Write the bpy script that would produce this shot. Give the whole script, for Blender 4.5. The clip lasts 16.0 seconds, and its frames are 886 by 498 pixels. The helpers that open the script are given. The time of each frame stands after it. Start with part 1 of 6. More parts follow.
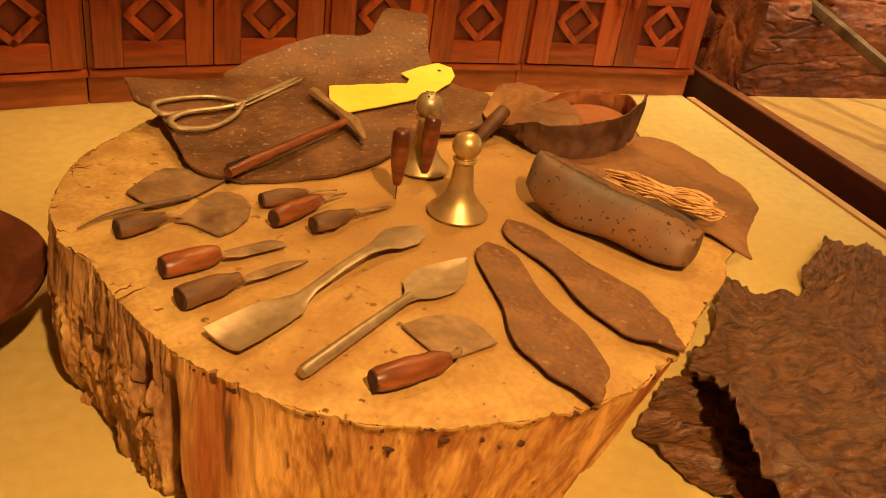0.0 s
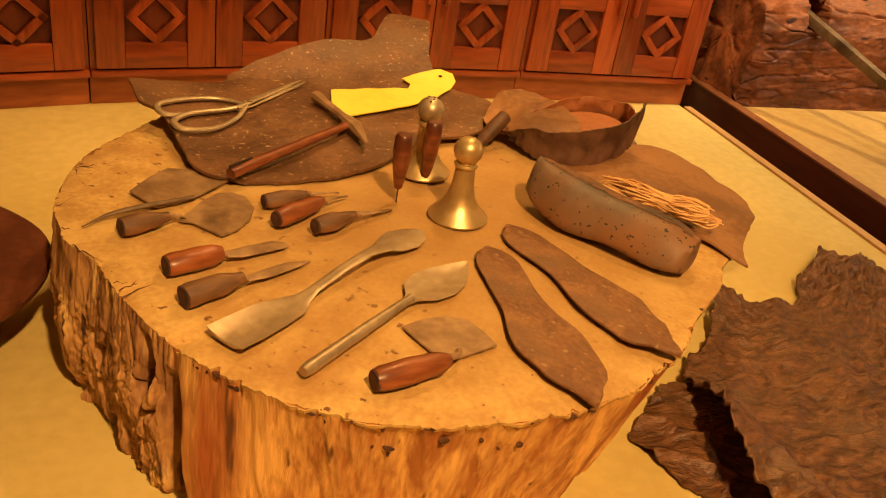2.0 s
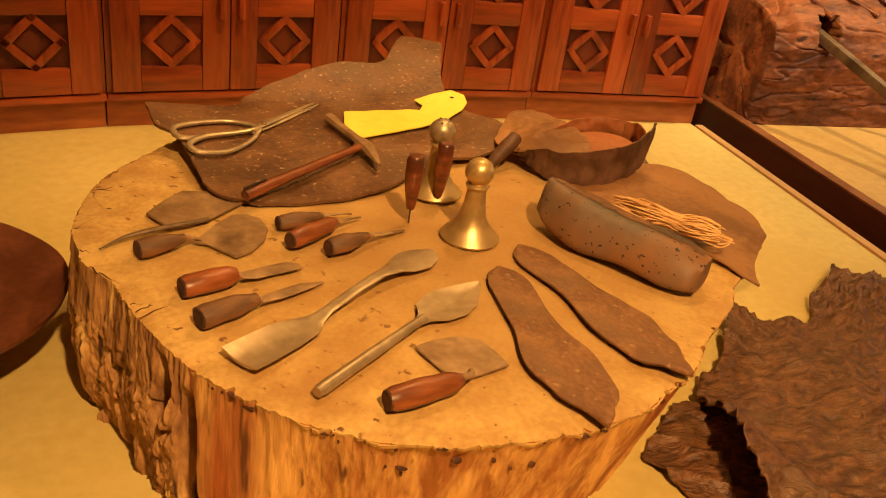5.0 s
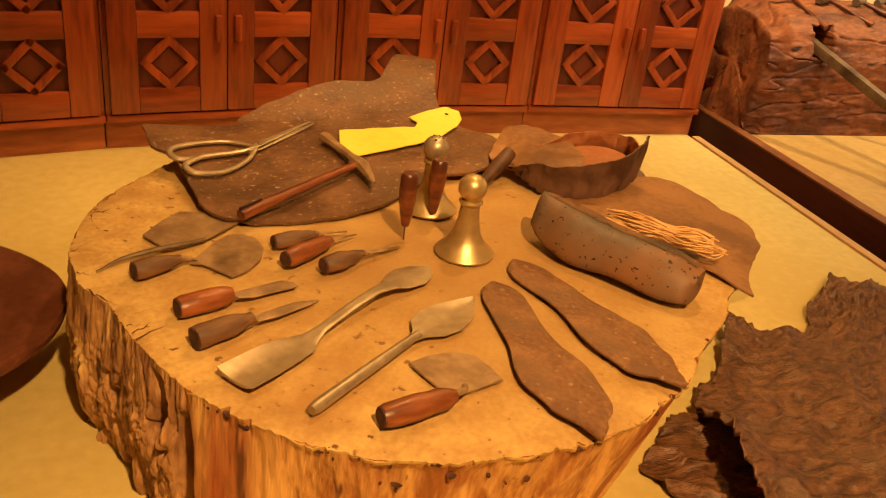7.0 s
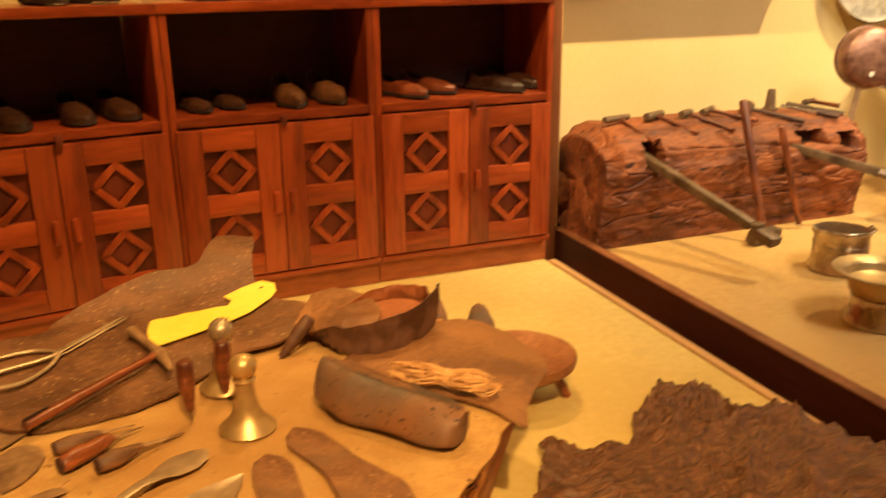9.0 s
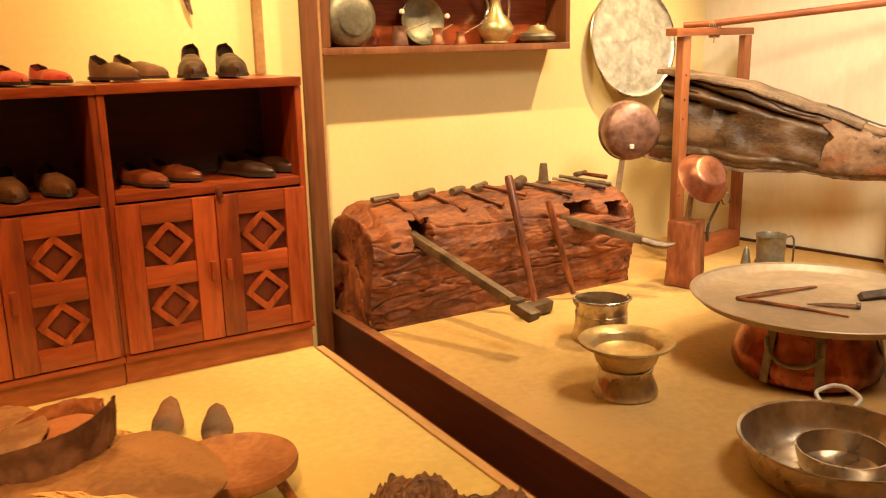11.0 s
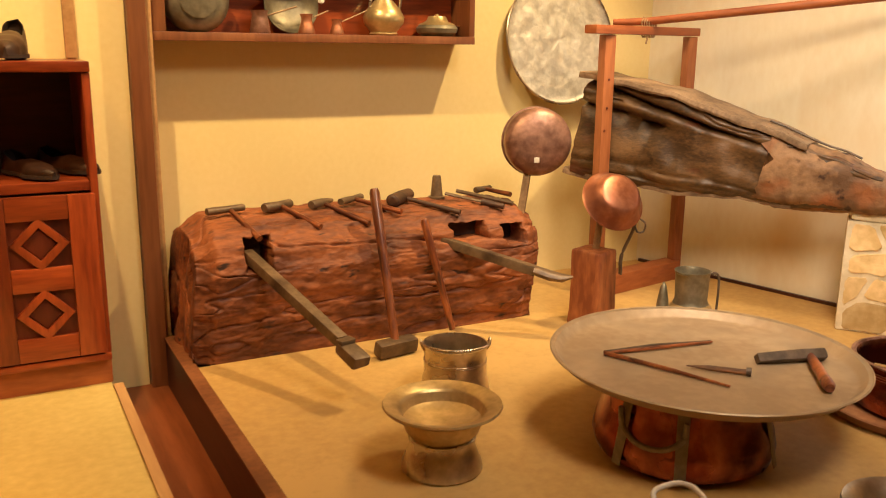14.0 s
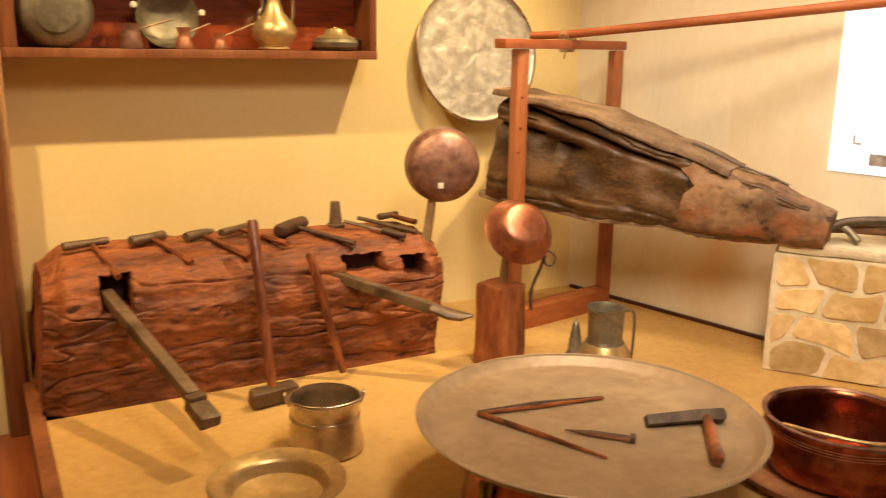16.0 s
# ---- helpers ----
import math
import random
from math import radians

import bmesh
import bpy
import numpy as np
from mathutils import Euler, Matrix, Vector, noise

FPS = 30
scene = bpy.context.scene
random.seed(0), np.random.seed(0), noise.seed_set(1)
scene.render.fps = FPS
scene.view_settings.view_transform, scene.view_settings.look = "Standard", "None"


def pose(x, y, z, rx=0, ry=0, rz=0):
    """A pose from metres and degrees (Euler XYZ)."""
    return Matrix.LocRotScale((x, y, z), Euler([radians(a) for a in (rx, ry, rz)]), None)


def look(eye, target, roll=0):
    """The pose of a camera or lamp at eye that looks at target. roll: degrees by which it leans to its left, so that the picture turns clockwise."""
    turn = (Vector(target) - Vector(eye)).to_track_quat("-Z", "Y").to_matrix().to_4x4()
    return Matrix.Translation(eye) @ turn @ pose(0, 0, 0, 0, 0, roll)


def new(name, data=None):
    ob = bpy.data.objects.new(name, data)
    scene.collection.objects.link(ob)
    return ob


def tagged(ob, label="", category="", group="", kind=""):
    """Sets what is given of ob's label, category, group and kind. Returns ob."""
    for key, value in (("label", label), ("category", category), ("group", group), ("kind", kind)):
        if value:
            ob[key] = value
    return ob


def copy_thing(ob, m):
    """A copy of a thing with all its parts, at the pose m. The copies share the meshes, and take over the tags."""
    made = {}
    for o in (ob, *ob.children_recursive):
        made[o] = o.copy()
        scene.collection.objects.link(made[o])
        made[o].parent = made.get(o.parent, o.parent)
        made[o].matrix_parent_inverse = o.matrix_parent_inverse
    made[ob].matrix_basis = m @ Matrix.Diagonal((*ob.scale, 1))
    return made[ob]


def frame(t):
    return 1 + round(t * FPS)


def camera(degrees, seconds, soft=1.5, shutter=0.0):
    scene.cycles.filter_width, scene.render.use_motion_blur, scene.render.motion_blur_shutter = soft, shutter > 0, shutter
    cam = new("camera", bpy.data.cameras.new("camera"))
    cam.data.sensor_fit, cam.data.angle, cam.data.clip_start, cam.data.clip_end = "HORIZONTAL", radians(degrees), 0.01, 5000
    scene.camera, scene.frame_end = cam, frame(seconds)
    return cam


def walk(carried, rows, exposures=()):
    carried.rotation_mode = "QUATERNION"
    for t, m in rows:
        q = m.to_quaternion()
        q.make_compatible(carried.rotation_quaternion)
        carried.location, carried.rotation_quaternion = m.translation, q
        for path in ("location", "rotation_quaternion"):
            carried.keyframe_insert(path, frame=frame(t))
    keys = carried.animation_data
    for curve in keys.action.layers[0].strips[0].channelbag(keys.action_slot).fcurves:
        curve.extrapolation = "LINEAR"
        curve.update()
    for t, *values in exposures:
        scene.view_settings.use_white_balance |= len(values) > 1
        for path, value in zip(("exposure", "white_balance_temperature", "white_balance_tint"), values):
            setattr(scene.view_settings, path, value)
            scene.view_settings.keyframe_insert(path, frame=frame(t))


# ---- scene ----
cam = camera(54.5, 16.0, 1.1, 0.5)
PATH = [
    (0, (-0.832, 0.109, 0.826), (-0.216, 1.739, -0.156), 8.3),
    (0.5, (-0.829, 0.113, 0.829), (-0.206, 1.739, -0.154), 8.6),
    (1, (-0.836, 0.109, 0.827), (-0.207, 1.739, -0.147), 8.8),
    (1.5, (-0.84, 0.107, 0.827), (-0.215, 1.736, -0.149), 9.1),
    (2, (-0.844, 0.099, 0.828), (-0.215, 1.732, -0.14), 9.3),
    (2.5, (-0.844, 0.099, 0.833), (-0.217, 1.741, -0.122), 9.4),
    (3, (-0.842, 0.099, 0.834), (-0.219, 1.746, -0.114), 9.2),
    (3.5, (-0.844, 0.095, 0.834), (-0.221, 1.744, -0.112), 9.1),
    (4, (-0.846, 0.092, 0.835), (-0.225, 1.745, -0.106), 8.8),
    (6.5, (-0.844, 0.092, 0.836), (-0.267, 1.769, -0.088), 8.3),
    (7, (-0.835, 0.082, 0.844), (-0.242, 1.763, -0.064), 7.3),
    (7.5, (-0.813, 0.069, 0.861), (-0.218, 1.776, 0.005), 4.3),
    (8, (-0.743, 0.03, 0.892), (-0.162, 1.793, 0.148), 2.1),
    (8.5, (-0.668, -0.004, 0.912), (-0.063, 1.762, 0.195), -0.3),
    (9, (-0.565, -0.07, 0.939), (0.124, 1.702, 0.317), -0.7),
    (9.5, (-0.489, -0.129, 0.961), (0.326, 1.621, 0.439), -0.2),
    (10, (-0.419, -0.161, 0.957), (0.513, 1.543, 0.484), -1.8),
    (10.2, (-0.382, -0.176, 0.982), (0.594, 1.504, 0.51), -0.8),
    (12.3, (0.097, -0.006, 0.895), (1.091, 1.667, 0.434), -1.7),
    (12.5, (0.163, 0.001, 0.915), (1.087, 1.701, 0.407), -1.8),
    (13, (0.363, -0.043, 0.899), (1.219, 1.701, 0.424), -0.1),
    (13.5, (0.409, -0.052, 0.911), (1.327, 1.665, 0.453), -0.3),
    (14, (0.506, -0.008, 0.907), (1.422, 1.709, 0.449), 0.7),
    (14.5, (0.63, 0.043, 0.936), (1.491, 1.791, 0.483), 0.9),
    (15, (0.696, 0.069, 0.946), (1.573, 1.815, 0.517), 1.5),
    (15.5, (0.749, 0.086, 0.954), (1.638, 1.821, 0.507), 1.1),
    (16, (0.883, 0.072, 0.955), (1.819, 1.78, 0.5), 0.8),
]
walk(cam, [(t, look(eye, target, roll)) for t, eye, target, roll in PATH],
     [(0, -0.14, 6300, 10), (6, -0.14, 6300, 10), (9, 0.0, 6300, 11), (10.2, 0.22, 6200, 11), (12.4, -0.25, 6400, 16), (14, -0.35, 6400, 16), (16, -0.35, 6400, 16)])

# ---- world and lamps ----
world = bpy.data.worlds.new("world")
scene.world = world
world.use_nodes = True
world.node_tree.nodes["Background"].inputs[0].default_value = (1.0, 0.72, 0.42, 1)
world.node_tree.nodes["Background"].inputs[1].default_value = 0.03


def spot(name, eye, target, watts, colour, size=0.05, cone=95, blend=0.7):
    data = bpy.data.lights.new(name, "SPOT")
    data.energy, data.color, data.shadow_soft_size = watts, colour, size
    data.spot_size, data.spot_blend = radians(cone), blend
    ob = new(name, data)
    ob.matrix_world = look(eye, target)
    return ob


WARM = (1.0, 0.55, 0.185)
GOLD = (1.0, 0.74, 0.36)
spot("unseen_spot", (0.12, 1.95, 2.45), (-0.45, 1.15, 0.2), 90, WARM, 0.04, 74)
spot("unseen_spot", (-0.50, -0.60, 2.30), (-0.30, 0.74, 0.15), 430, WARM, 0.05, 56, 0.9)
spot("unseen_spot", (-0.20, 1.20, 2.45), (-0.38, 2.5, 0.54), 170, WARM, 0.05, 74)
spot("unseen_spot", (0.56, 1.82, 2.45), (1.12, 2.8, 1.10), 210, GOLD, 0.025, 76)
spot("unseen_spot", (2.62, 1.82, 2.45), (1.70, 2.8, 1.05), 240, GOLD, 0.025, 84)
# unseen soft fill, added to lift the shade under the shelf and platform front
spot("unseen_spot", (1.75, 0.35, 2.45), (1.78, 1.95, 0.40), 205, (1.0, 0.86, 0.66), 0.35, 72, 1.0)
spot("unseen_spot", (2.15, 1.45, 2.45), (2.95, 2.1, 0.35), 140, (1.0, 0.84, 0.62), 0.22, 68)
spot("unseen_spot", (1.00, 0.05, 2.30), (3.08, 1.92, 0.42), 400, (1.0, 0.82, 0.56), 0.45, 38)

# ---- materials ----


def nodes_of(name):
    m = bpy.data.materials.new(name)
    m.use_nodes = True
    t = m.node_tree
    return m, t, t.nodes["Principled BSDF"]


def mat(name, dark, light, scale=8.0, stretch=(1, 1, 1), rough=0.6, metal=0.0, bump=0.2, fine=60.0, vary=0.12, spots=None,
        spot_scale=14.0, spot_edge=(0.62, 0.72), detail=6.0, distort=0.0, rough_var=0.12, depth=0.004, coat=0.0,
        specks=None, speck_scale=120.0, speck_edge=(0.66, 0.70), centre_tone=None):
    """Two-tone surface: broad mottling, fine grain, optional spots, bump and slight shift from piece to piece."""
    m, t, b = nodes_of(name)
    N, L = t.nodes.new, t.links.new
    co = N("ShaderNodeTexCoord")
    mp = N("ShaderNodeMapping")
    mp.inputs["Scale"].default_value = stretch
    L(co.outputs["Object"], mp.inputs["Vector"])
    broad = N("ShaderNodeTexNoise")
    broad.inputs["Scale"].default_value, broad.inputs["Detail"].default_value = scale, detail
    broad.inputs["Distortion"].default_value = distort
    L(mp.outputs[0], broad.inputs["Vector"])
    grain = N("ShaderNodeTexNoise")
    grain.inputs["Scale"].default_value, grain.inputs["Detail"].default_value = fine, 4
    L(mp.outputs[0], grain.inputs["Vector"])
    add = N("ShaderNodeMath")
    add.operation = "MULTIPLY_ADD"
    L(grain.outputs[0], add.inputs[0])
    add.inputs[1].default_value = 0.5
    L(broad.outputs[0], add.inputs[2])
    ramp = N("ShaderNodeValToRGB")
    ramp.color_ramp.elements[0].position, ramp.color_ramp.elements[1].position = 0.61, 0.90
    ramp.color_ramp.elements[0].color, ramp.color_ramp.elements[1].color = (*dark, 1), (*light, 1)
    L(add.outputs[0], ramp.inputs[0])
    colour = ramp.outputs[0]
    if spots:
        sp = N("ShaderNodeTexNoise")
        sp.inputs["Scale"].default_value, sp.inputs["Detail"].default_value = spot_scale, 5
        L(mp.outputs[0], sp.inputs["Vector"])
        sr = N("ShaderNodeMapRange")
        sr.inputs[1].default_value, sr.inputs[2].default_value = spot_edge
        L(sp.outputs[0], sr.inputs[0])
        mix = N("ShaderNodeMix")
        mix.data_type = "RGBA"
        L(sr.outputs[0], mix.inputs[0])
        L(colour, mix.inputs[6])
        mix.inputs[7].default_value = (*spots, 1)
        colour = mix.outputs[2]
    if specks:
        sp = N("ShaderNodeTexNoise")
        sp.inputs["Scale"].default_value, sp.inputs["Detail"].default_value = speck_scale, 3
        L(mp.outputs[0], sp.inputs["Vector"])
        sr = N("ShaderNodeMapRange")
        sr.inputs[1].default_value, sr.inputs[2].default_value = speck_edge
        L(sp.outputs[0], sr.inputs[0])
        mix = N("ShaderNodeMix")
        mix.data_type = "RGBA"
        L(sr.outputs[0], mix.inputs[0])
        L(colour, mix.inputs[6])
        mix.inputs[7].default_value = (*specks, 1)
        colour = mix.outputs[2]
    # second colour over the middle, fading outwards with a patchy edge
    if centre_tone:
        flat = N("ShaderNodeMapping")
        flat.inputs["Scale"].default_value = (1, 1, 0)
        L(co.outputs["Object"], flat.inputs["Vector"])
        far = N("ShaderNodeVectorMath")
        far.operation = "LENGTH"
        L(flat.outputs[0], far.inputs[0])
        patchy = N("ShaderNodeTexNoise")
        patchy.inputs["Scale"].default_value, patchy.inputs["Detail"].default_value = 4.0, 6
        L(flat.outputs[0], patchy.inputs["Vector"])
        grow = N("ShaderNodeMath")
        grow.operation = "MULTIPLY_ADD"
        L(patchy.outputs[0], grow.inputs[0])
        grow.inputs[1].default_value = 0.42
        L(far.outputs["Value"], grow.inputs[2])
        hr = N("ShaderNodeMapRange")
        hr.inputs[1].default_value, hr.inputs[2].default_value = 0.36, 0.70
        hr.inputs[3].default_value, hr.inputs[4].default_value = 0.75, 0.0
        L(grow.outputs[0], hr.inputs[0])
        mix = N("ShaderNodeMix")
        mix.data_type = "RGBA"
        L(hr.outputs[0], mix.inputs[0])
        L(colour, mix.inputs[6])
        mix.inputs[7].default_value = (*centre_tone, 1)
        colour = mix.outputs[2]
    info = N("ShaderNodeObjectInfo")
    vr = N("ShaderNodeMapRange")
    vr.inputs[3].default_value, vr.inputs[4].default_value = 1 - vary, 1 + vary
    L(info.outputs["Random"], vr.inputs[0])
    hsv = N("ShaderNodeHueSaturation")
    L(vr.outputs[0], hsv.inputs["Value"])
    L(colour, hsv.inputs["Color"])
    L(hsv.outputs[0], b.inputs["Base Color"])
    rr = N("ShaderNodeMapRange")
    rr.inputs[3].default_value, rr.inputs[4].default_value = max(0.03, rough - rough_var), min(1, rough + rough_var)
    L(broad.outputs[0], rr.inputs[0])
    L(rr.outputs[0], b.inputs["Roughness"])
    b.inputs["Metallic"].default_value = metal
    b.inputs["Coat Weight"].default_value = coat
    bp = N("ShaderNodeBump")
    bp.inputs["Strength"].default_value, bp.inputs["Distance"].default_value = bump, depth
    L(add.outputs[0], bp.inputs["Height"])
    L(bp.outputs[0], b.inputs["Normal"])
    return m


M_FLOOR = mat("floor_board", (0.58, 0.440, 0.140), (0.70, 0.555, 0.20), 1.6, rough=0.55, bump=0.05, fine=40, vary=0.0, spots=(0.47, 0.35, 0.14), spot_scale=5, spot_edge=(0.66, 0.86))
M_PLAT = mat("platform_board", (0.50, 0.290, 0.082), (0.62, 0.385, 0.124), 1.5, rough=0.55, bump=0.04, fine=45, vary=0.0, spots=(0.41, 0.245, 0.085), spot_scale=4, spot_edge=(0.62, 0.9))
M_WALL = mat("painted_plaster", (0.825, 0.650, 0.285), (0.865, 0.695, 0.330), 1.6, rough=0.8, bump=0.03, fine=50, vary=0.0)
M_WALL2 = mat("worn_plaster", (0.80, 0.70, 0.48), (0.86, 0.78, 0.58), 1.6, stretch=(1, 1, 0.45), rough=0.8, bump=0.03, fine=40, vary=0.0, spots=(0.70, 0.47, 0.19), spot_scale=2.4, spot_edge=(0.54, 0.84))
M_CEIL = mat("white_ceiling", (0.7, 0.66, 0.58), (0.78, 0.74, 0.66), 3, rough=0.9, bump=0.05)
M_CAB = mat("red_pine", (0.15, 0.021, 0.005), (0.37, 0.070, 0.015), 7, stretch=(1, 1, 0.12), rough=0.33, bump=0.12, fine=90, vary=0.22, spots=(0.10, 0.018, 0.006), spot_scale=9, spot_edge=(0.62, 0.8), coat=0.25)
M_CABX = mat("red_pine_long", (0.16, 0.023, 0.005), (0.39, 0.075, 0.016), 7, stretch=(0.12, 1, 1), rough=0.33, bump=0.12, fine=90, vary=0.2, spots=(0.10, 0.018, 0.006), spot_scale=9, spot_edge=(0.62, 0.8), coat=0.25)
# pine darkened for the shade in sunk door panels; also colours stops and pegs
M_CABDARK = mat("dark_shaded_pine", (0.07, 0.010, 0.003), (0.16, 0.027, 0.007), 8, stretch=(1, 1, 0.15), rough=0.5, bump=0.1, vary=0.15)
# back boards, coloured near black to hold the open shelf's shade
M_CABIN = mat("shaded_board", (0.035, 0.012, 0.006), (0.07, 0.022, 0.010), 6, stretch=(0.2, 1, 1), rough=0.6, bump=0.1, vary=0.1)
M_TRIM = mat("brown_trim", (0.17, 0.055, 0.018), (0.30, 0.11, 0.038), 6, stretch=(1, 1, 0.1), rough=0.45, bump=0.1, vary=0.06)
M_RISER = mat("dark_riser", (0.038, 0.009, 0.004), (0.080, 0.019, 0.008), 5, stretch=(1, 0.1, 1), rough=0.4, bump=0.1, vary=0.0)
M_TRENCH = mat("red_wood_floor", (0.18, 0.044, 0.013), (0.31, 0.088, 0.027), 6, stretch=(1, 0.12, 1), rough=0.32, bump=0.08, vary=0.0)
M_STRIP = mat("edge_strip", (0.42, 0.22, 0.085), (0.58, 0.34, 0.14), 6, stretch=(1, 0.1, 1), rough=0.45, bump=0.08, vary=0.0)
M_END = mat("sawn_wood", (0.46, 0.265, 0.076), (0.64, 0.425, 0.145), 16, rough=0.72, bump=0.5, fine=130, spots=(0.33, 0.155, 0.045), spot_scale=5.5, spot_edge=(0.54, 0.86), vary=0.0,
            specks=(0.16, 0.062, 0.020), speck_scale=62, speck_edge=(0.66, 0.72), centre_tone=(0.36, 0.195, 0.056))
M_SPLIT = mat("split_wood", (0.40, 0.150, 0.038), (0.80, 0.47, 0.160), 22, stretch=(1, 1, 0.10), rough=0.72, bump=0.9, fine=150, spots=(0.36, 0.10, 0.024), spot_scale=7, spot_edge=(0.50, 0.68), vary=0.0,
              specks=(0.13, 0.042, 0.014), speck_scale=38, speck_edge=(0.66, 0.72), depth=0.006, distort=0.6)
M_KNOT = mat("dark_knot", (0.05, 0.018, 0.008), (0.14, 0.05, 0.02), 30, rough=0.9, bump=0.4)
M_BARK = mat("bark", (0.25, 0.112, 0.044), (0.56, 0.305, 0.115), 26, stretch=(1, 1, 0.22), rough=0.9, bump=1.0, fine=140, spots=(0.74, 0.48, 0.18), spot_scale=24, spot_edge=(0.60, 0.67), vary=0.0, depth=0.005, specks=(0.07, 0.026, 0.011), speck_scale=40, speck_edge=(0.61, 0.68))
M_LOG = mat("old_log", (0.125, 0.033, 0.009), (0.345, 0.102, 0.026), 9, stretch=(0.35, 1, 1), rough=0.66, bump=0.8, fine=75, spots=(0.085, 0.024, 0.008), spot_scale=6, spot_edge=(0.58, 0.74), vary=0.0, depth=0.004, specks=(0.04, 0.013, 0.006), speck_scale=34, speck_edge=(0.64, 0.72))
M_LEATHER = mat("brown_leather", (0.085, 0.034, 0.012), (0.185, 0.083, 0.031), 11, stretch=(0.85, 1.1, 1), rough=0.55, bump=1.0, fine=110, spots=(0.13, 0.066, 0.028), spot_scale=9, spot_edge=(0.5, 0.7), vary=0.05, specks=(0.38, 0.25, 0.12), speck_scale=130.0, speck_edge=(0.63, 0.71))
M_SOLE = mat("sole_leather", (0.145, 0.058, 0.020), (0.275, 0.130, 0.050), 16, rough=0.58, bump=0.9, fine=140, spots=(0.17, 0.085, 0.036), spot_scale=14, spot_edge=(0.5, 0.7), specks=(0.34, 0.20, 0.09), speck_scale=85, speck_edge=(0.64, 0.72), vary=0.06)
M_PATCH = mat("tan_leather", (0.18, 0.078, 0.028), (0.32, 0.155, 0.058), 7, rough=0.6, bump=0.35, fine=90, vary=0.05, spots=(0.10, 0.04, 0.016), spot_scale=6, spot_edge=(0.55, 0.8))
M_UPPER = mat("dark_strip_leather", (0.055, 0.022, 0.012), (0.115, 0.052, 0.028), 13, rough=0.5, bump=0.5, fine=80, vary=0.05, spots=(0.17, 0.085, 0.055), spot_scale=16, spot_edge=(0.52, 0.66))
M_REDL = mat("red_leather", (0.24, 0.075, 0.026), (0.37, 0.135, 0.05), 10, rough=0.55, bump=0.3, fine=90, vary=0.05)
M_HIDE = mat("crumpled_hide", (0.070, 0.027, 0.010), (0.215, 0.096, 0.040), 15, stretch=(0.7, 1.3, 1), rough=0.40, bump=1.0, fine=110, vary=0.08, spots=(0.22, 0.125, 0.066), spot_scale=5, spot_edge=(0.56, 0.78), depth=0.009, distort=2.4)
M_LAST = mat("last_wood", (0.060, 0.052, 0.044), (0.115, 0.096, 0.076), 6, rough=0.5, bump=0.2, fine=60, spots=(0.23, 0.098, 0.036), spot_scale=4, spot_edge=(0.40, 0.60), vary=0.05, specks=(0.014, 0.010, 0.007), speck_scale=120, speck_edge=(0.63, 0.67))
M_LASTTOP = mat("last_top_wood", (0.13, 0.058, 0.024), (0.25, 0.112, 0.044), 7, rough=0.6, bump=0.5, fine=90, spots=(0.085, 0.050, 0.030), spot_scale=9, spot_edge=(0.52, 0.66), vary=0.0, specks=(0.016, 0.010, 0.006), speck_scale=110, speck_edge=(0.64, 0.68))
M_HANDLE = mat("red_handle_wood", (0.11, 0.026, 0.009), (0.42, 0.125, 0.034), 14, stretch=(0.2, 1, 1), rough=0.38, bump=0.3, fine=90, spots=(0.07, 0.024, 0.011), spot_scale=45, spot_edge=(0.56, 0.68), vary=0.2, coat=0.08)
M_HANDLE2 = mat("worn_handle_wood", (0.085, 0.044, 0.024), (0.23, 0.110, 0.046), 16, stretch=(0.25, 1, 1), rough=0.6, bump=0.5, fine=90, vary=0.2, spots=(0.3, 0.13, 0.045), spot_scale=50, spot_edge=(0.56, 0.68))
M_IRON = mat("dull_iron", (0.25, 0.150, 0.074), (0.41, 0.265, 0.135), 14, rough=0.5, metal=0.2, bump=0.25, fine=80, vary=0.12, spots=(0.11, 0.055, 0.025), spot_scale=12, spot_edge=(0.55, 0.75))
M_STEEL = mat("worn_steel", (0.38, 0.29, 0.18), (0.54, 0.43, 0.28), 9, rough=0.42, metal=0.65, bump=0.15, fine=70, vary=0.08, spots=(0.20, 0.14, 0.08), spot_scale=9, spot_edge=(0.55, 0.8))
M_DARKIRON = mat("black_iron", (0.075, 0.052, 0.034), (0.155, 0.108, 0.070), 16, rough=0.5, metal=0.35, bump=0.3, vary=0.1)
M_BRASS = mat("aged_brass", (0.52, 0.36, 0.15), (0.74, 0.55, 0.26), 9, rough=0.38, metal=0.72, bump=0.08, fine=60, vary=0.06, spots=(0.26, 0.18, 0.095), spot_scale=8, spot_edge=(0.55, 0.8))
M_TIN = mat("tinned_copper", (0.46, 0.385, 0.285), (0.70, 0.60, 0.47), 8, rough=0.29, metal=0.95, bump=0.15, fine=50, vary=0.08, spots=(0.24, 0.165, 0.09), spot_scale=7, spot_edge=(0.53, 0.75))
M_TRAY = mat("tin_tray", (0.42, 0.29, 0.16), (0.54, 0.395, 0.23), 6, rough=0.46, metal=0.2, bump=0.15, fine=40, vary=0.0, spots=(0.31, 0.225, 0.14), spot_scale=5, spot_edge=(0.5, 0.8))
M_DISK = mat("hammered_tin", (0.50, 0.46, 0.38), (0.72, 0.68, 0.58), 18, rough=0.45, metal=0.55, bump=0.7, fine=45, vary=0.0, depth=0.01)
M_COPPER = mat("copper", (0.46, 0.175, 0.085), (0.70, 0.34, 0.19), 8, rough=0.48, metal=0.85, bump=0.15, fine=50, vary=0.08, spots=(0.20, 0.06, 0.028), spot_scale=7, spot_edge=(0.52, 0.72))
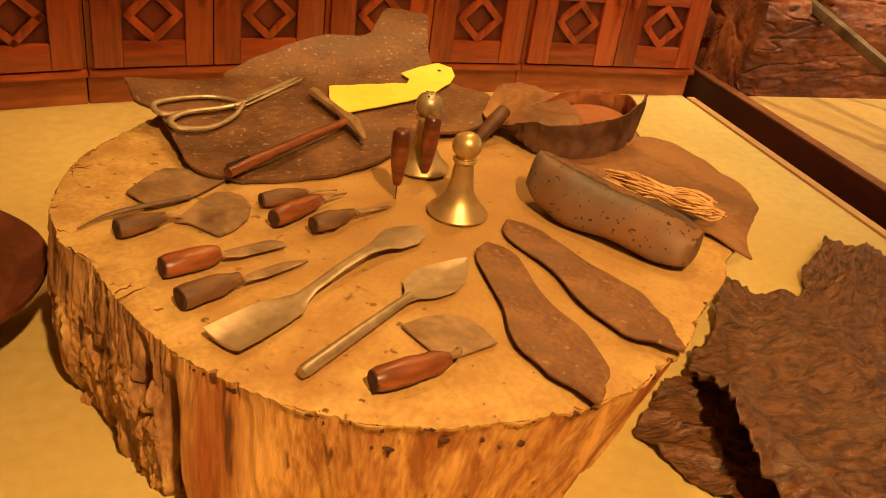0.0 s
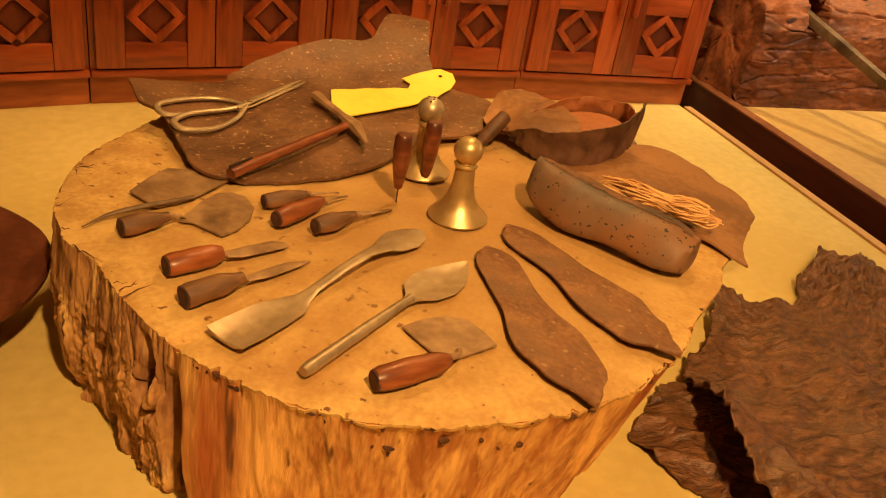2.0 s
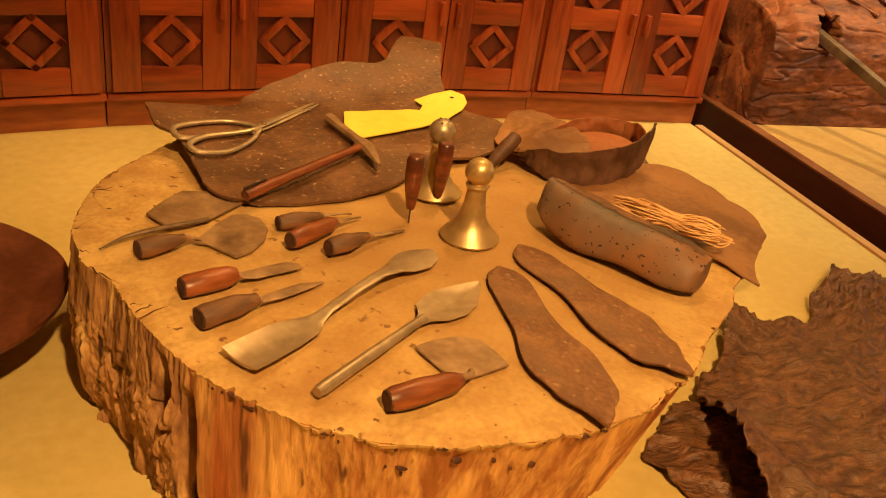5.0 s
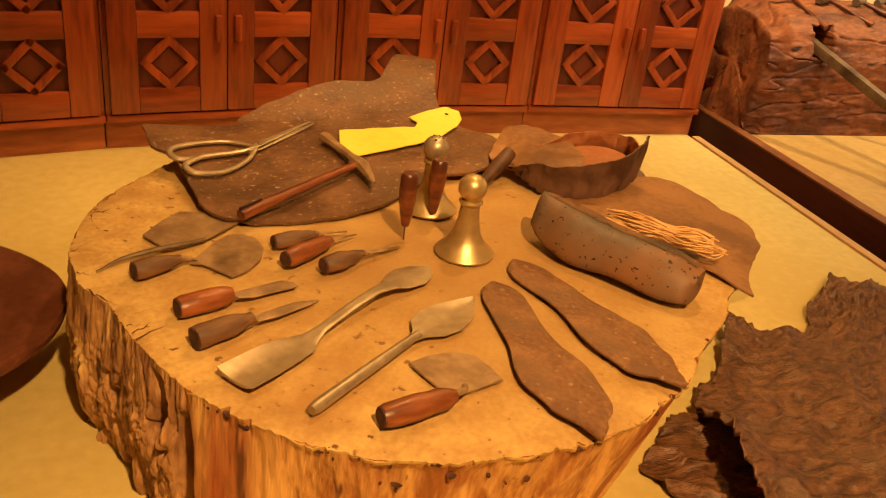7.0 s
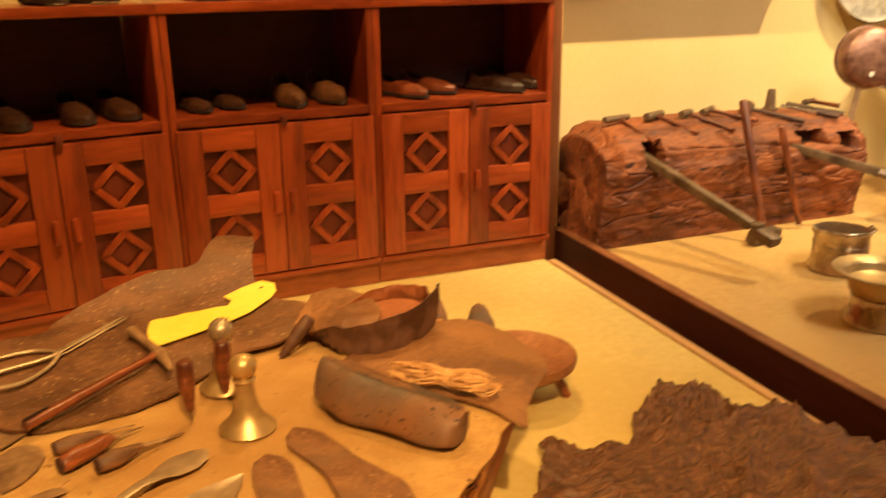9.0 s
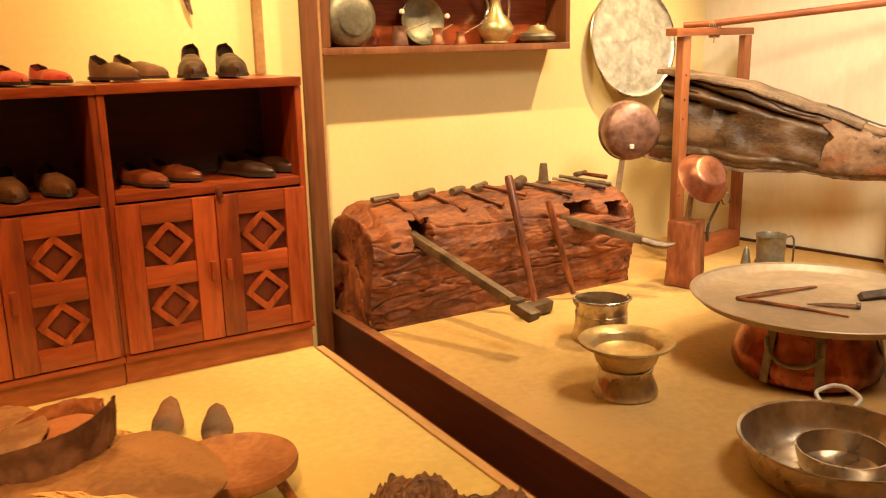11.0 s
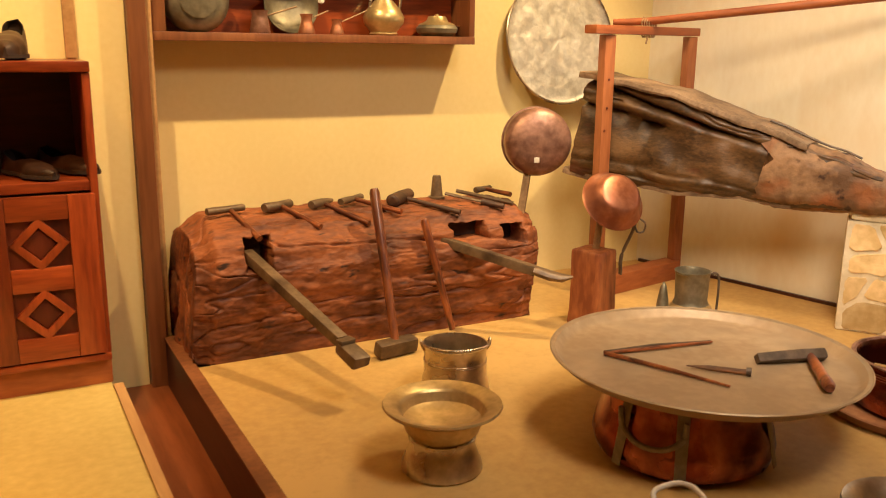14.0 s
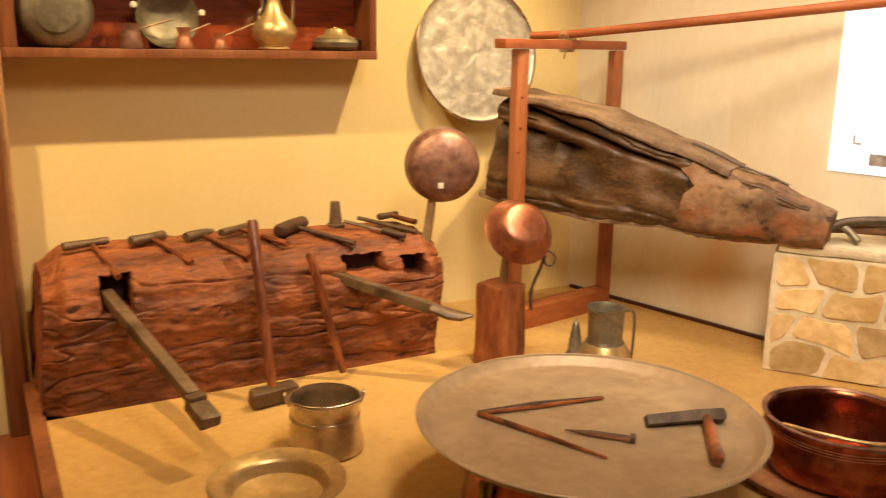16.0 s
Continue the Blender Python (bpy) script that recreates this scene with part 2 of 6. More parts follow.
M_COPPERP = mat("pale_copper", (0.30, 0.100, 0.046), (0.50, 0.20, 0.105), 8, rough=0.36, metal=0.8, bump=0.2, fine=50, vary=0.0, spots=(0.34, 0.13, 0.07), spot_scale=9, spot_edge=(0.5, 0.7))
M_COPPERM = mat("mottled_copper", (0.25, 0.052, 0.020), (0.58, 0.20, 0.092), 6, rough=0.28, metal=0.92, bump=0.25, fine=30, vary=0.0, spots=(0.085, 0.022, 0.012), spot_scale=5, spot_edge=(0.46, 0.62))
M_COPPERD = mat("dark_copper", (0.20, 0.095, 0.062), (0.42, 0.225, 0.155), 8, rough=0.42, metal=0.6, bump=0.2, fine=50, vary=0.08, spots=(0.11, 0.045, 0.03), spot_scale=9, spot_edge=(0.52, 0.7))
M_GREENISH = mat("tarnished_strap", (0.20, 0.17, 0.11), (0.32, 0.28, 0.19), 12, rough=0.5, metal=0.7, bump=0.3, vary=0.05)
M_POST = mat("orange_post_wood", (0.25, 0.072, 0.022), (0.42, 0.145, 0.048), 7, stretch=(1, 1, 0.12), rough=0.5, bump=0.15, fine=80, vary=0.08)
M_BLOCK = mat("hewn_block_wood", (0.20, 0.050, 0.014), (0.45, 0.150, 0.044), 9, stretch=(1, 1, 0.25), rough=0.55, bump=0.6, fine=60, vary=0.0, spots=(0.10, 0.026, 0.009), spot_scale=9, spot_edge=(0.54, 0.68))
M_POSTX = mat("orange_pole_wood", (0.28, 0.072, 0.020), (0.46, 0.14, 0.038), 7, stretch=(0.2, 0.2, 1), rough=0.5, bump=0.15, fine=80, vary=0.08)
M_BELLOW = mat("bellows_leather", (0.050, 0.025, 0.009), (0.150, 0.076, 0.027), 6, stretch=(1, 1, 2.2), rough=0.46, bump=0.45, fine=60, vary=0.04, spots=(0.11, 0.028, 0.012), spot_scale=4, spot_edge=(0.58, 0.68), depth=0.005)
M_BOARD = mat("bellows_board", (0.15, 0.090, 0.046), (0.33, 0.215, 0.12), 9, stretch=(1, 1, 1), rough=0.7, bump=0.8, fine=70, vary=0.05)
M_NOZZLE = mat("cracked_leather", (0.14, 0.070, 0.030), (0.34, 0.190, 0.090), 7, rough=0.7, bump=0.8, fine=40, vary=0.0, spots=(0.32, 0.115, 0.038), spot_scale=6, spot_edge=(0.54, 0.66), depth=0.012, specks=(0.05, 0.02, 0.01), speck_scale=22, speck_edge=(0.62, 0.70))
M_STONE = mat("cream_stone", (0.52, 0.34, 0.125), (0.76, 0.56, 0.28), 5, rough=0.85, bump=0.7, fine=30, vary=0.30, spots=(0.50, 0.24, 0.08), spot_scale=3.4, spot_edge=(0.54, 0.74), depth=0.01)
M_MORTAR = mat("pale_mortar", (0.64, 0.53, 0.34), (0.80, 0.69, 0.48), 9, rough=0.9, bump=0.5, fine=60, vary=0.0)
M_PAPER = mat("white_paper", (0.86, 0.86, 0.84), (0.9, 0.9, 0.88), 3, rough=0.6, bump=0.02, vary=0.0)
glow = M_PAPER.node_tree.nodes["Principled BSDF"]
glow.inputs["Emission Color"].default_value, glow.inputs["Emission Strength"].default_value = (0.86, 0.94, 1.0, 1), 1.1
M_INK = mat("grey_print", (0.25, 0.22, 0.2), (0.5, 0.46, 0.42), 30, rough=0.7, bump=0.0, vary=0.0)
M_YELLOW = mat("yellow_card", (0.79, 0.60, 0.05), (0.88, 0.69, 0.08), 5, rough=0.55, bump=0.05, fine=50, vary=0.0)
M_THREAD = mat("straw_thread", (0.55, 0.30, 0.11), (0.75, 0.47, 0.20), 20, rough=0.8, bump=0.4, vary=0.15)
M_SHOE = mat("dark_shoe_leather", (0.024, 0.009, 0.004), (0.060, 0.022, 0.009), 12, rough=0.42, bump=0.3, vary=0.3)
M_SHOEBR = mat("brown_shoe_leather", (0.080, 0.032, 0.012), (0.16, 0.068, 0.026), 10, rough=0.45, bump=0.2, vary=0.2)
M_SHOERED = mat("red_shoe_leather", (0.42, 0.035, 0.03), (0.60, 0.085, 0.06), 10, rough=0.4, bump=0.1, vary=0.15)
M_SHOEOR = mat("orange_shoe_leather", (0.11, 0.022, 0.007), (0.20, 0.048, 0.013), 10, rough=0.4, bump=0.1, vary=0.15)
M_INNER = mat("shoe_lining", (0.025, 0.012, 0.008), (0.05, 0.025, 0.015), 12, rough=0.8, bump=0.1)
M_SEAT = mat("stool_seat_leather", (0.10, 0.028, 0.012), (0.17, 0.052, 0.022), 9, rough=0.5, bump=0.3, fine=80, vary=0.0)
M_SEATW = mat("stool_seat_wood", (0.24, 0.09, 0.032), (0.40, 0.18, 0.07), 7, rough=0.55, bump=0.3, fine=60, vary=0.0, spots=(0.15, 0.05, 0.02), spot_scale=7, spot_edge=(0.55, 0.75))
M_ROPE = mat("old_rope", (0.25, 0.14, 0.06), (0.4, 0.25, 0.12), 30, rough=0.9, bump=0.5)
M_DARKWOOD = mat("dark_mallet_wood", (0.055, 0.022, 0.010), (0.125, 0.055, 0.024), 12, stretch=(0.3, 1, 1), rough=0.6, bump=0.4, fine=80, vary=0.15)
M_STAKE = mat("brown_iron", (0.118, 0.071, 0.036), (0.205, 0.130, 0.068), 14, rough=0.48, metal=0.2, bump=0.3, fine=80, vary=0.1, spots=(0.060, 0.032, 0.016), spot_scale=11, spot_edge=(0.54, 0.74))
M_ENAMEL = mat("white_enamel", (0.7, 0.62, 0.5), (0.8, 0.74, 0.62), 6, rough=0.3, bump=0.05)

# ---- builders ----


def mesh_ob(name, bm, material, smooth=True, angle=40):
    bmesh.ops.recalc_face_normals(bm, faces=bm.faces[:])
    me = bpy.data.meshes.new(name)
    if smooth:
        for f in bm.faces:
            f.smooth = True
        limit = radians(angle)
        for e in bm.edges:
            if len(e.link_faces) == 2 and e.calc_face_angle(0) > limit:
                e.smooth = False
    bm.to_mesh(me)
    bm.free()
    me.materials.append(material)
    return new(name, me)


def part(name, bm, material, parent, label="", smooth=True, angle=40):
    ob = mesh_ob(name, bm, material, smooth, angle)
    ob.parent = parent
    return tagged(ob, label)


def thing(name, m, label, category, group="", kind=""):
    ob = new(name)
    ob.empty_display_size = 0.05
    ob.matrix_basis = m
    return tagged(ob, label, category, group, kind)


def box(sx, sy, sz, m=None, bevel=0.0, bm=None, jitter=0.0):
    """A box of that size, centred, bevelled, moved by m."""
    own = bmesh.new()
    bmesh.ops.create_cube(own, size=1.0, matrix=Matrix.Diagonal((sx, sy, sz, 1)))
    if bevel:
        bmesh.ops.bevel(own, geom=own.edges[:] + own.verts[:], offset=bevel, segments=2, affect="EDGES", profile=0.6)
    if jitter:
        for v in own.verts:
            v.co += noise.noise_vector(v.co * 30) * jitter
    if m is not None:
        bmesh.ops.transform(own, matrix=m, verts=own.verts[:])
    if bm is None:
        return own
    return merge(bm, own)


def merge(bm, other):
    me = bpy.data.meshes.new("tmp")
    other.to_mesh(me)
    other.free()
    bm.from_mesh(me)
    bpy.data.meshes.remove(me)
    return bm


def lathe(profile, seg=40, m=None, bm=None, wobble=0.0):
    """Turns a profile of (radius, height) round z."""
    own = bmesh.new()
    rows = []
    for r, z in profile:
        if r < 1e-5:
            rows.append([own.verts.new((0, 0, z))])
        else:
            rows.append([own.verts.new((r * math.cos(2 * math.pi * i / seg), r * math.sin(2 * math.pi * i / seg), z)) for i in range(seg)])
    for a, b in zip(rows, rows[1:]):
        for i in range(seg):
            j = (i + 1) % seg
            if len(a) == 1 and len(b) == 1:
                continue
            if len(a) == 1:
                own.faces.new((a[0], b[j], b[i]))
            elif len(b) == 1:
                own.faces.new((a[i], a[j], b[0]))
            else:
                own.faces.new((a[i], a[j], b[j], b[i]))
    if wobble:
        for v in own.verts:
            v.co += noise.noise_vector(v.co * 9 + Vector((3, 1, 2))) * wobble
    if m is not None:
        bmesh.ops.transform(own, matrix=m, verts=own.verts[:])
    return own if bm is None else merge(bm, own)


def vessel(profile, wall=0.004):
    """Closes an outer profile, from the base's middle to the lip, with an inner side."""
    inner = [(max(r - wall, 0.0), z + (wall if i < 2 else 0.0)) for i, (r, z) in enumerate(profile)]
    return profile + inner[::-1]


def smooth_path(points, steps=8):
    """A rounded line through points (Catmull-Rom)."""
    p = [Vector(q) for q in points]
    p = [2 * p[0] - p[1]] + p + [2 * p[-1] - p[-2]]
    out = []
    for i in range(1, len(p) - 2):
        for k in range(steps):
            t = k / steps
            out.append(0.5 * (2 * p[i] + (p[i + 1] - p[i - 1]) * t + (2 * p[i - 1] - 5 * p[i] + 4 * p[i + 1] - p[i + 2]) * t * t
                              + (3 * p[i] - p[i - 1] - 3 * p[i + 1] + p[i + 2]) * t ** 3))
    return out + [p[-2]]


def tube(points, radius, seg=10, flat=1.0, bm=None, up=(0, 0, 1)):
    """A rod along points; radius a number or one for each point; flat squashes it along up."""
    own = bmesh.new()
    pts = [Vector(q) for q in points]
    rad = radius if isinstance(radius, (list, tuple)) else [radius] * len(pts)
    rings = []
    for i, p in enumerate(pts):
        d = (pts[min(i + 1, len(pts) - 1)] - pts[max(i - 1, 0)]).normalized()
        u = Vector(up)
        if abs(d.dot(u)) > 0.95:
            u = Vector((1, 0, 0))
        a = d.cross(u).normalized()
        b = a.cross(d).normalized()
        rings.append([own.verts.new(p + rad[i] * (math.cos(2 * math.pi * k / seg) * a + flat * math.sin(2 * math.pi * k / seg) * b)) for k in range(seg)])
    for r, s in zip(rings, rings[1:]):
        for k in range(seg):
            own.faces.new((r[k], r[(k + 1) % seg], s[(k + 1) % seg], s[k]))
    own.faces.new(rings[0][::-1])
    own.faces.new(rings[-1])
    return own if bm is None else merge(bm, own)


def plate(outline, thick, zfun=None, bevel=0.0, m=None):
    """A flat plate from an outline in xy, with its top at z = thick; zfun bends it."""
    own = bmesh.new()
    n = len(outline)
    low = [own.verts.new((x, y, 0)) for x, y in outline]
    high = [own.verts.new((x, y, thick)) for x, y in outline]
    for i in range(n):
        j = (i + 1) % n
        own.faces.new((low[i], low[j], high[j], high[i]))
    f = [own.faces.new(low[::-1]), own.faces.new(high)]
    if bevel:
        bmesh.ops.bevel(own, geom=list(f[1].edges), offset=bevel, segments=2, affect="EDGES")
    bmesh.ops.triangulate(own, faces=[q for q in own.faces if len(q.verts) > 4])
    if zfun:
        for v in own.verts:
            v.co.z += zfun(v.co.x, v.co.y)
    if m is not None:
        bmesh.ops.transform(own, matrix=m, verts=own.verts[:])
    return own


def ribbon(stations, thick, m=None, crown=0.0):
    """A blade along x: rows of (x, half width to the left, half width to the right, z), split over its width."""
    own = bmesh.new()
    cols = 7
    top, low = [], []
    for x, a, b, z in stations:
        ys = [b * -1 + (a + b) * k / (cols - 1) for k in range(cols)]
        lift = [crown * (1 - (2 * k / (cols - 1) - 1) ** 2) for k in range(cols)]
        edge = [0.35 if k in (0, cols - 1) else 1.0 for k in range(cols)]
        top.append([own.verts.new((x, y, z + c + thick * e / 2)) for y, c, e in zip(ys, lift, edge)])
        low.append([own.verts.new((x, y, z + c - thick * e / 2)) for y, c, e in zip(ys, lift, edge)])
    for i in range(len(stations) - 1):
        for k in range(cols - 1):
            own.faces.new((top[i][k], top[i + 1][k], top[i + 1][k + 1], top[i][k + 1]))
            own.faces.new((low[i][k], low[i][k + 1], low[i + 1][k + 1], low[i + 1][k]))
        own.faces.new((top[i][0], low[i][0], low[i + 1][0], top[i + 1][0]))
        own.faces.new((top[i][-1], top[i + 1][-1], low[i + 1][-1], low[i][-1]))
    for i in (0, -1):
        for k in range(cols - 1):
            own.faces.new((top[i][k], top[i][k + 1], low[i][k + 1], low[i][k]))
    if m is not None:
        bmesh.ops.transform(own, matrix=m, verts=own.verts[:])
    return own


def curve_at(table, t):
    """Smooth value at t from a table of (t, value)."""
    for (a, p), (b, q) in zip(table, table[1:]):
        if t <= b:
            k = (t - a) / (b - a) if b > a else 0
            k = max(0.0, min(1.0, k))
            k = k * k * (3 - 2 * k)
            return p + (q - p) * k
    return table[-1][1]


def sheet(outline, thick, zfun, ragged=0.0, rings=26, count=150, freq=16, seed=0.0):
    """A thin hide or leather: an outline seen from its middle outward, laid over zfun(x, y)."""
    pts = smooth_path([(*p, 0) for p in outline] + [(*outline[0], 0)], 10)[:-1]
    total = [0.0]
    for a, b in zip(pts, pts[1:] + pts[:1]):
        total.append(total[-1] + (b - a).length)
    edge, i = [], 0
    for k in range(count):
        s = total[-1] * k / count
        while total[i + 1] < s:
            i += 1
        w = (s - total[i]) / max(1e-9, total[i + 1] - total[i])
        edge.append(pts[i].lerp(pts[(i + 1) % len(pts)], w))
    mid = sum(edge, Vector()) / count
    own = bmesh.new()
    layers = []
    for side in (0, 1):
        rows = []
        for r in range(1, rings + 1):
            row = []
            for k, e in enumerate(edge):
                d = e - mid
                f = r / rings
                if ragged:
                    f *= 1 + ragged * f ** 3 * (1.2 * noise.noise(Vector((k * 40 / count + seed, seed, 1))) + 0.8 * noise.noise(Vector((k * 110 / count + seed, seed, 5))) + 0.45 * noise.noise(Vector((k * 260 / count, seed, 9))))
                q = mid + d * f
                row.append(own.verts.new((q.x, q.y, zfun(q.x, q.y) - side * thick)))
            rows.append(row)
        c = own.verts.new((mid.x, mid.y, zfun(mid.x, mid.y) - side * thick))
        for k in range(count):
            own.faces.new((c, rows[0][k], rows[0][(k + 1) % count]))
        for a, b in zip(rows, rows[1:]):
            for k in range(count):
                own.faces.new((a[k], b[k], b[(k + 1) % count], a[(k + 1) % count]))
        layers.append(rows[-1])
    a, b = layers
    for k in range(count):
        own.faces.new((a[k], b[k], b[(k + 1) % count], a[(k + 1) % count]))
    return own


def along(ax, ay, bx, by, z):
    """A pose with its x axis from a to b."""
    return pose(ax, ay, z, 0, 0, math.degrees(math.atan2(by - ay, bx - ax)))


def ease(a, b, t):
    k = max(0.0, min(1.0, (t - a) / (b - a)))
    return k * k * (3 - 2 * k)


# ---- the room ----
EDGE = 0.775      # where the cobbler's floor ends
PLAT = 0.945      # where the smith's platform begins
DEEP = -0.15      # the gap's floor
WALL_L, WALL_R = 2.69, 2.85
RW = (3.0, 2.85), (3.42, 1.0)   # line of the end wall


def slab(name, x0, x1, y0, y1, z0, z1, material, label, category, kind="structure"):
    ob = mesh_ob(name, box(x1 - x0, y1 - y0, z1 - z0), material, False)
    ob.location = ((x0 + x1) / 2, (y0 + y1) / 2, (z0 + z1) / 2)
    return tagged(ob, label, category, "", kind)


slab("floor", -3.2, EDGE - 0.026, -2.2, WALL_L, -0.2, 0, M_FLOOR, "cream painted board floor under the cobbler's things", "floor")
slab("platform", PLAT + 0.02, 4.2, -2.2, WALL_R, -0.2, 0, M_PLAT, "cream painted platform under the coppersmith's things", "platform")
slab("platform_riser", PLAT, PLAT + 0.018, -2.2, WALL_L - 0.03, DEEP, 0.003, M_RISER, "dark brown wooden riser of the platform", "riser")
slab("platform_edge", PLAT - 0.004, PLAT + 0.034, -2.2, WALL_L - 0.03, 0.004, 0.010, M_TRIM, "brown wooden edge strip on the platform", "trim")
slab("floor_edge", EDGE - 0.025, EDGE, -2.2, WALL_L - 0.35, -0.1, 0.006, M_STRIP, "light wooden edge strip of the floor", "trim")
slab("floor_riser", EDGE - 0.024, EDGE - 0.004, -2.2, WALL_L, DEEP, -0.1, M_RISER, "dark wooden side of the gap", "riser")
slab("gap_floor", EDGE - 0.02, PLAT + 0.01, -2.2, WALL_L, DEEP - 0.05, DEEP, M_TRENCH, "varnished red wooden strip between the floors", "floor")
slab("wall_north", -3.2, PLAT - 0.05, WALL_L, WALL_L + 0.12, DEEP, 2.6, M_WALL, "warm yellow painted wall behind the shoe cabinets", "wall")
slab("wall_recess", PLAT + 0.012, 3.3, WALL_R, WALL_R + 0.12, DEEP, 2.6, M_WALL, "warm yellow painted wall behind the old log", "wall")
# unseen walls and ceiling, added to close the room and bounce light
slab("wall_south", -3.2, 4.2, -2.3, -2.2, DEEP, 2.6, M_WALL, "unseen plain wall, added to close the room for bounce light", "wall")
slab("wall_west", -3.3, -3.2, -2.3, WALL_L + 0.12, DEEP, 2.6, M_WALL, "unseen plain wall, added to close the room for bounce light", "wall")
slab("ceiling", -3.3, 4.2, -2.3, WALL_R + 0.12, 2.6, 2.7, M_CEIL, "unseen white ceiling, added to close the room for bounce light", "ceiling")
(ax, ay), (bx, by) = RW
ang = math.degrees(math.atan2(by - ay, bx - ax))
W_END = pose(ax, ay, 0, 0, 0, ang)   # x along the end wall, y away from the room is +
ob = mesh_ob("wall_east", box(5.4, 0.12, 2.75, pose(2.5, 0.06, 1.225)), M_WALL2, False)
ob.matrix_basis = W_END
tagged(ob, "pale plaster wall with brownish stains by the bellows", "wall", "", "structure")
ob = mesh_ob("wall_foot_gap", box(1.4, 0.012, 0.012, pose(0.72, -0.008, 0.006)), M_RISER, False)
ob.matrix_basis = W_END
tagged(ob, "dark joint along the wall's foot", "baseboard", "", "structure")

post = thing("wall_post", pose(PLAT - 0.01, WALL_L - 0.01, 0), "brown wooden post between the two wall bays", "post", "", "structure")
part("post_face", box(0.052, 0.05, 2.75, pose(-0.012, -0.002, 1.225), 0.003), M_TRIM, post)
# paler wood than the face: the lit side is put into its colour
part("post_reveal", box(0.02, 0.17, 2.75, pose(0.024, 0.085, 1.225), 0.003), M_STRIP, post)
post = thing("wall_batten", pose(0.745, WALL_L - 0.012, 0.86), "pale wooden batten on the yellow wall", "batten", "", "structure")
part("strip", box(0.032, 0.022, 1.73, pose(0, 0, 0.868), 0.003), M_STRIP, post)

# ---- shoe cabinets ----
UNIT, FACE = 0.585, 2.35


def diamond(half, width, depth, m):
    """A square frame on its corner, from four bars."""
    own = bmesh.new()
    for k in range(4):
        bar = box(half * 1.414, width, depth, pose(half * 0.707 - width / 2, 0, 0, 0, 0, 0) @ pose(0, 0, 0, 0, 0, 90), 0.002)
        bmesh.ops.transform(bar, matrix=pose(0, 0, 0, 90, 0, 0) @ pose(0, 0, 0, 0, 0, 45 + 90 * k), verts=bar.verts[:])
        merge(own, bar)
    bmesh.ops.transform(own, matrix=m, verts=own.verts[:])
    return own


def cabinet_door(parent, x, hinge):
    """A door 0.285 wide with two sunk squares, each with a lozenge; hinge -1 or 1: the side of the hinges."""
    w, z0, z1 = 0.278, 0.098, 0.530
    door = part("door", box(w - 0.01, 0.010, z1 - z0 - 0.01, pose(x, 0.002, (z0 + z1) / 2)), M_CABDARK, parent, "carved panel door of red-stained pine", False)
    for s in (-1, 1):
        part("stile", box(0.066, 0.020, z1 - z0, pose(x + s * (w - 0.066) / 2, -0.008, (z0 + z1) / 2), 0.003), M_CAB, door, "", True)
    for z, h in ((z1 - 0.031, 0.062), ((z0 + z1) / 2, 0.062), (z0 + 0.031, 0.062)):
        part("rail", box(w - 0.133, 0.017, h, pose(x, -0.0075, z), 0.002), M_CABX, door, "", True)
    for z in ((z1 - 0.062 + (z0 + z1) / 2 + 0.031) / 2, (z0 + 0.062 + (z0 + z1) / 2 - 0.031) / 2):
        part("lozenge", diamond(0.070, 0.019, 0.016, pose(x, -0.008, z)), M_CAB, door, "raised square set on its corner")
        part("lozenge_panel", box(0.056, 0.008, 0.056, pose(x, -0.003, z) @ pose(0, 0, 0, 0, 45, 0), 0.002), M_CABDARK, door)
    hx = x - hinge * (w / 2 - 0.022)
    part("handle", box(0.016, 0.022, 0.062, pose(hx, -0.028, (z0 + z1) / 2 - 0.005), 0.005), M_CAB, door, "small upright wooden pull")
    return door


def cabinet(m):
    c = thing("shoe_cabinet", m, "red-stained pine shoe cabinet with carved doors and an open shelf", "cabinet", "row of shoe cabinets")
    d = WALL_L - FACE - 0.010
    part("plinth", box(UNIT - 0.002, d - 0.02, 0.091, pose(UNIT / 2, d / 2 + 0.004, 0.0455), 0.003), M_POSTX, c)
    for x in (0.011, UNIT - 0.011):
        part("side_panel", box(0.020, d, 0.741, pose(x, d / 2 - 0.001, 0.092 + 0.3705), 0.002), M_CAB, c)
    part("bottom_rail", box(UNIT - 0.004, 0.024, 0.018, pose(UNIT / 2, -0.001, 0.084), 0.003), M_CABX, c)
    part("counter", box(UNIT - 0.044, d, 0.026, pose(UNIT / 2, d / 2 - 0.004, 0.549), 0.004), M_CABX, c)
    part("top_board", box(UNIT - 0.001, d + 0.006, 0.027, pose(UNIT / 2, d / 2 - 0.004, 0.8475), 0.003), M_CABX, c)
    part("back_panel", box(UNIT - 0.044, 0.012, 0.27, pose(UNIT / 2, d - 0.012, 0.697)), M_CABIN, c, "back board with the shelf's shade in its colour", False)
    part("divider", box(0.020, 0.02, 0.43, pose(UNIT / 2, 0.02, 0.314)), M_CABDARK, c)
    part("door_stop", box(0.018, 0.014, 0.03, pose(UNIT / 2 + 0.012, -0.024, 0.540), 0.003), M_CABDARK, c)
    cabinet_door(c, UNIT * 0.25 + 0.006, -1)
    cabinet_door(c, UNIT * 0.75 - 0.006, 1)
    return c


# the row bends gently towards the room at its far end: right front corner and turn of each unit
ROW = [(0.755, 2.355, 0.0), (0.170, 2.352, 3.0)]
for turn in (11.0, 15.0):
    cx, cy, before = ROW[-1]
    ROW.append((cx - UNIT * math.cos(radians(before)), cy - UNIT * math.sin(radians(before)), turn))


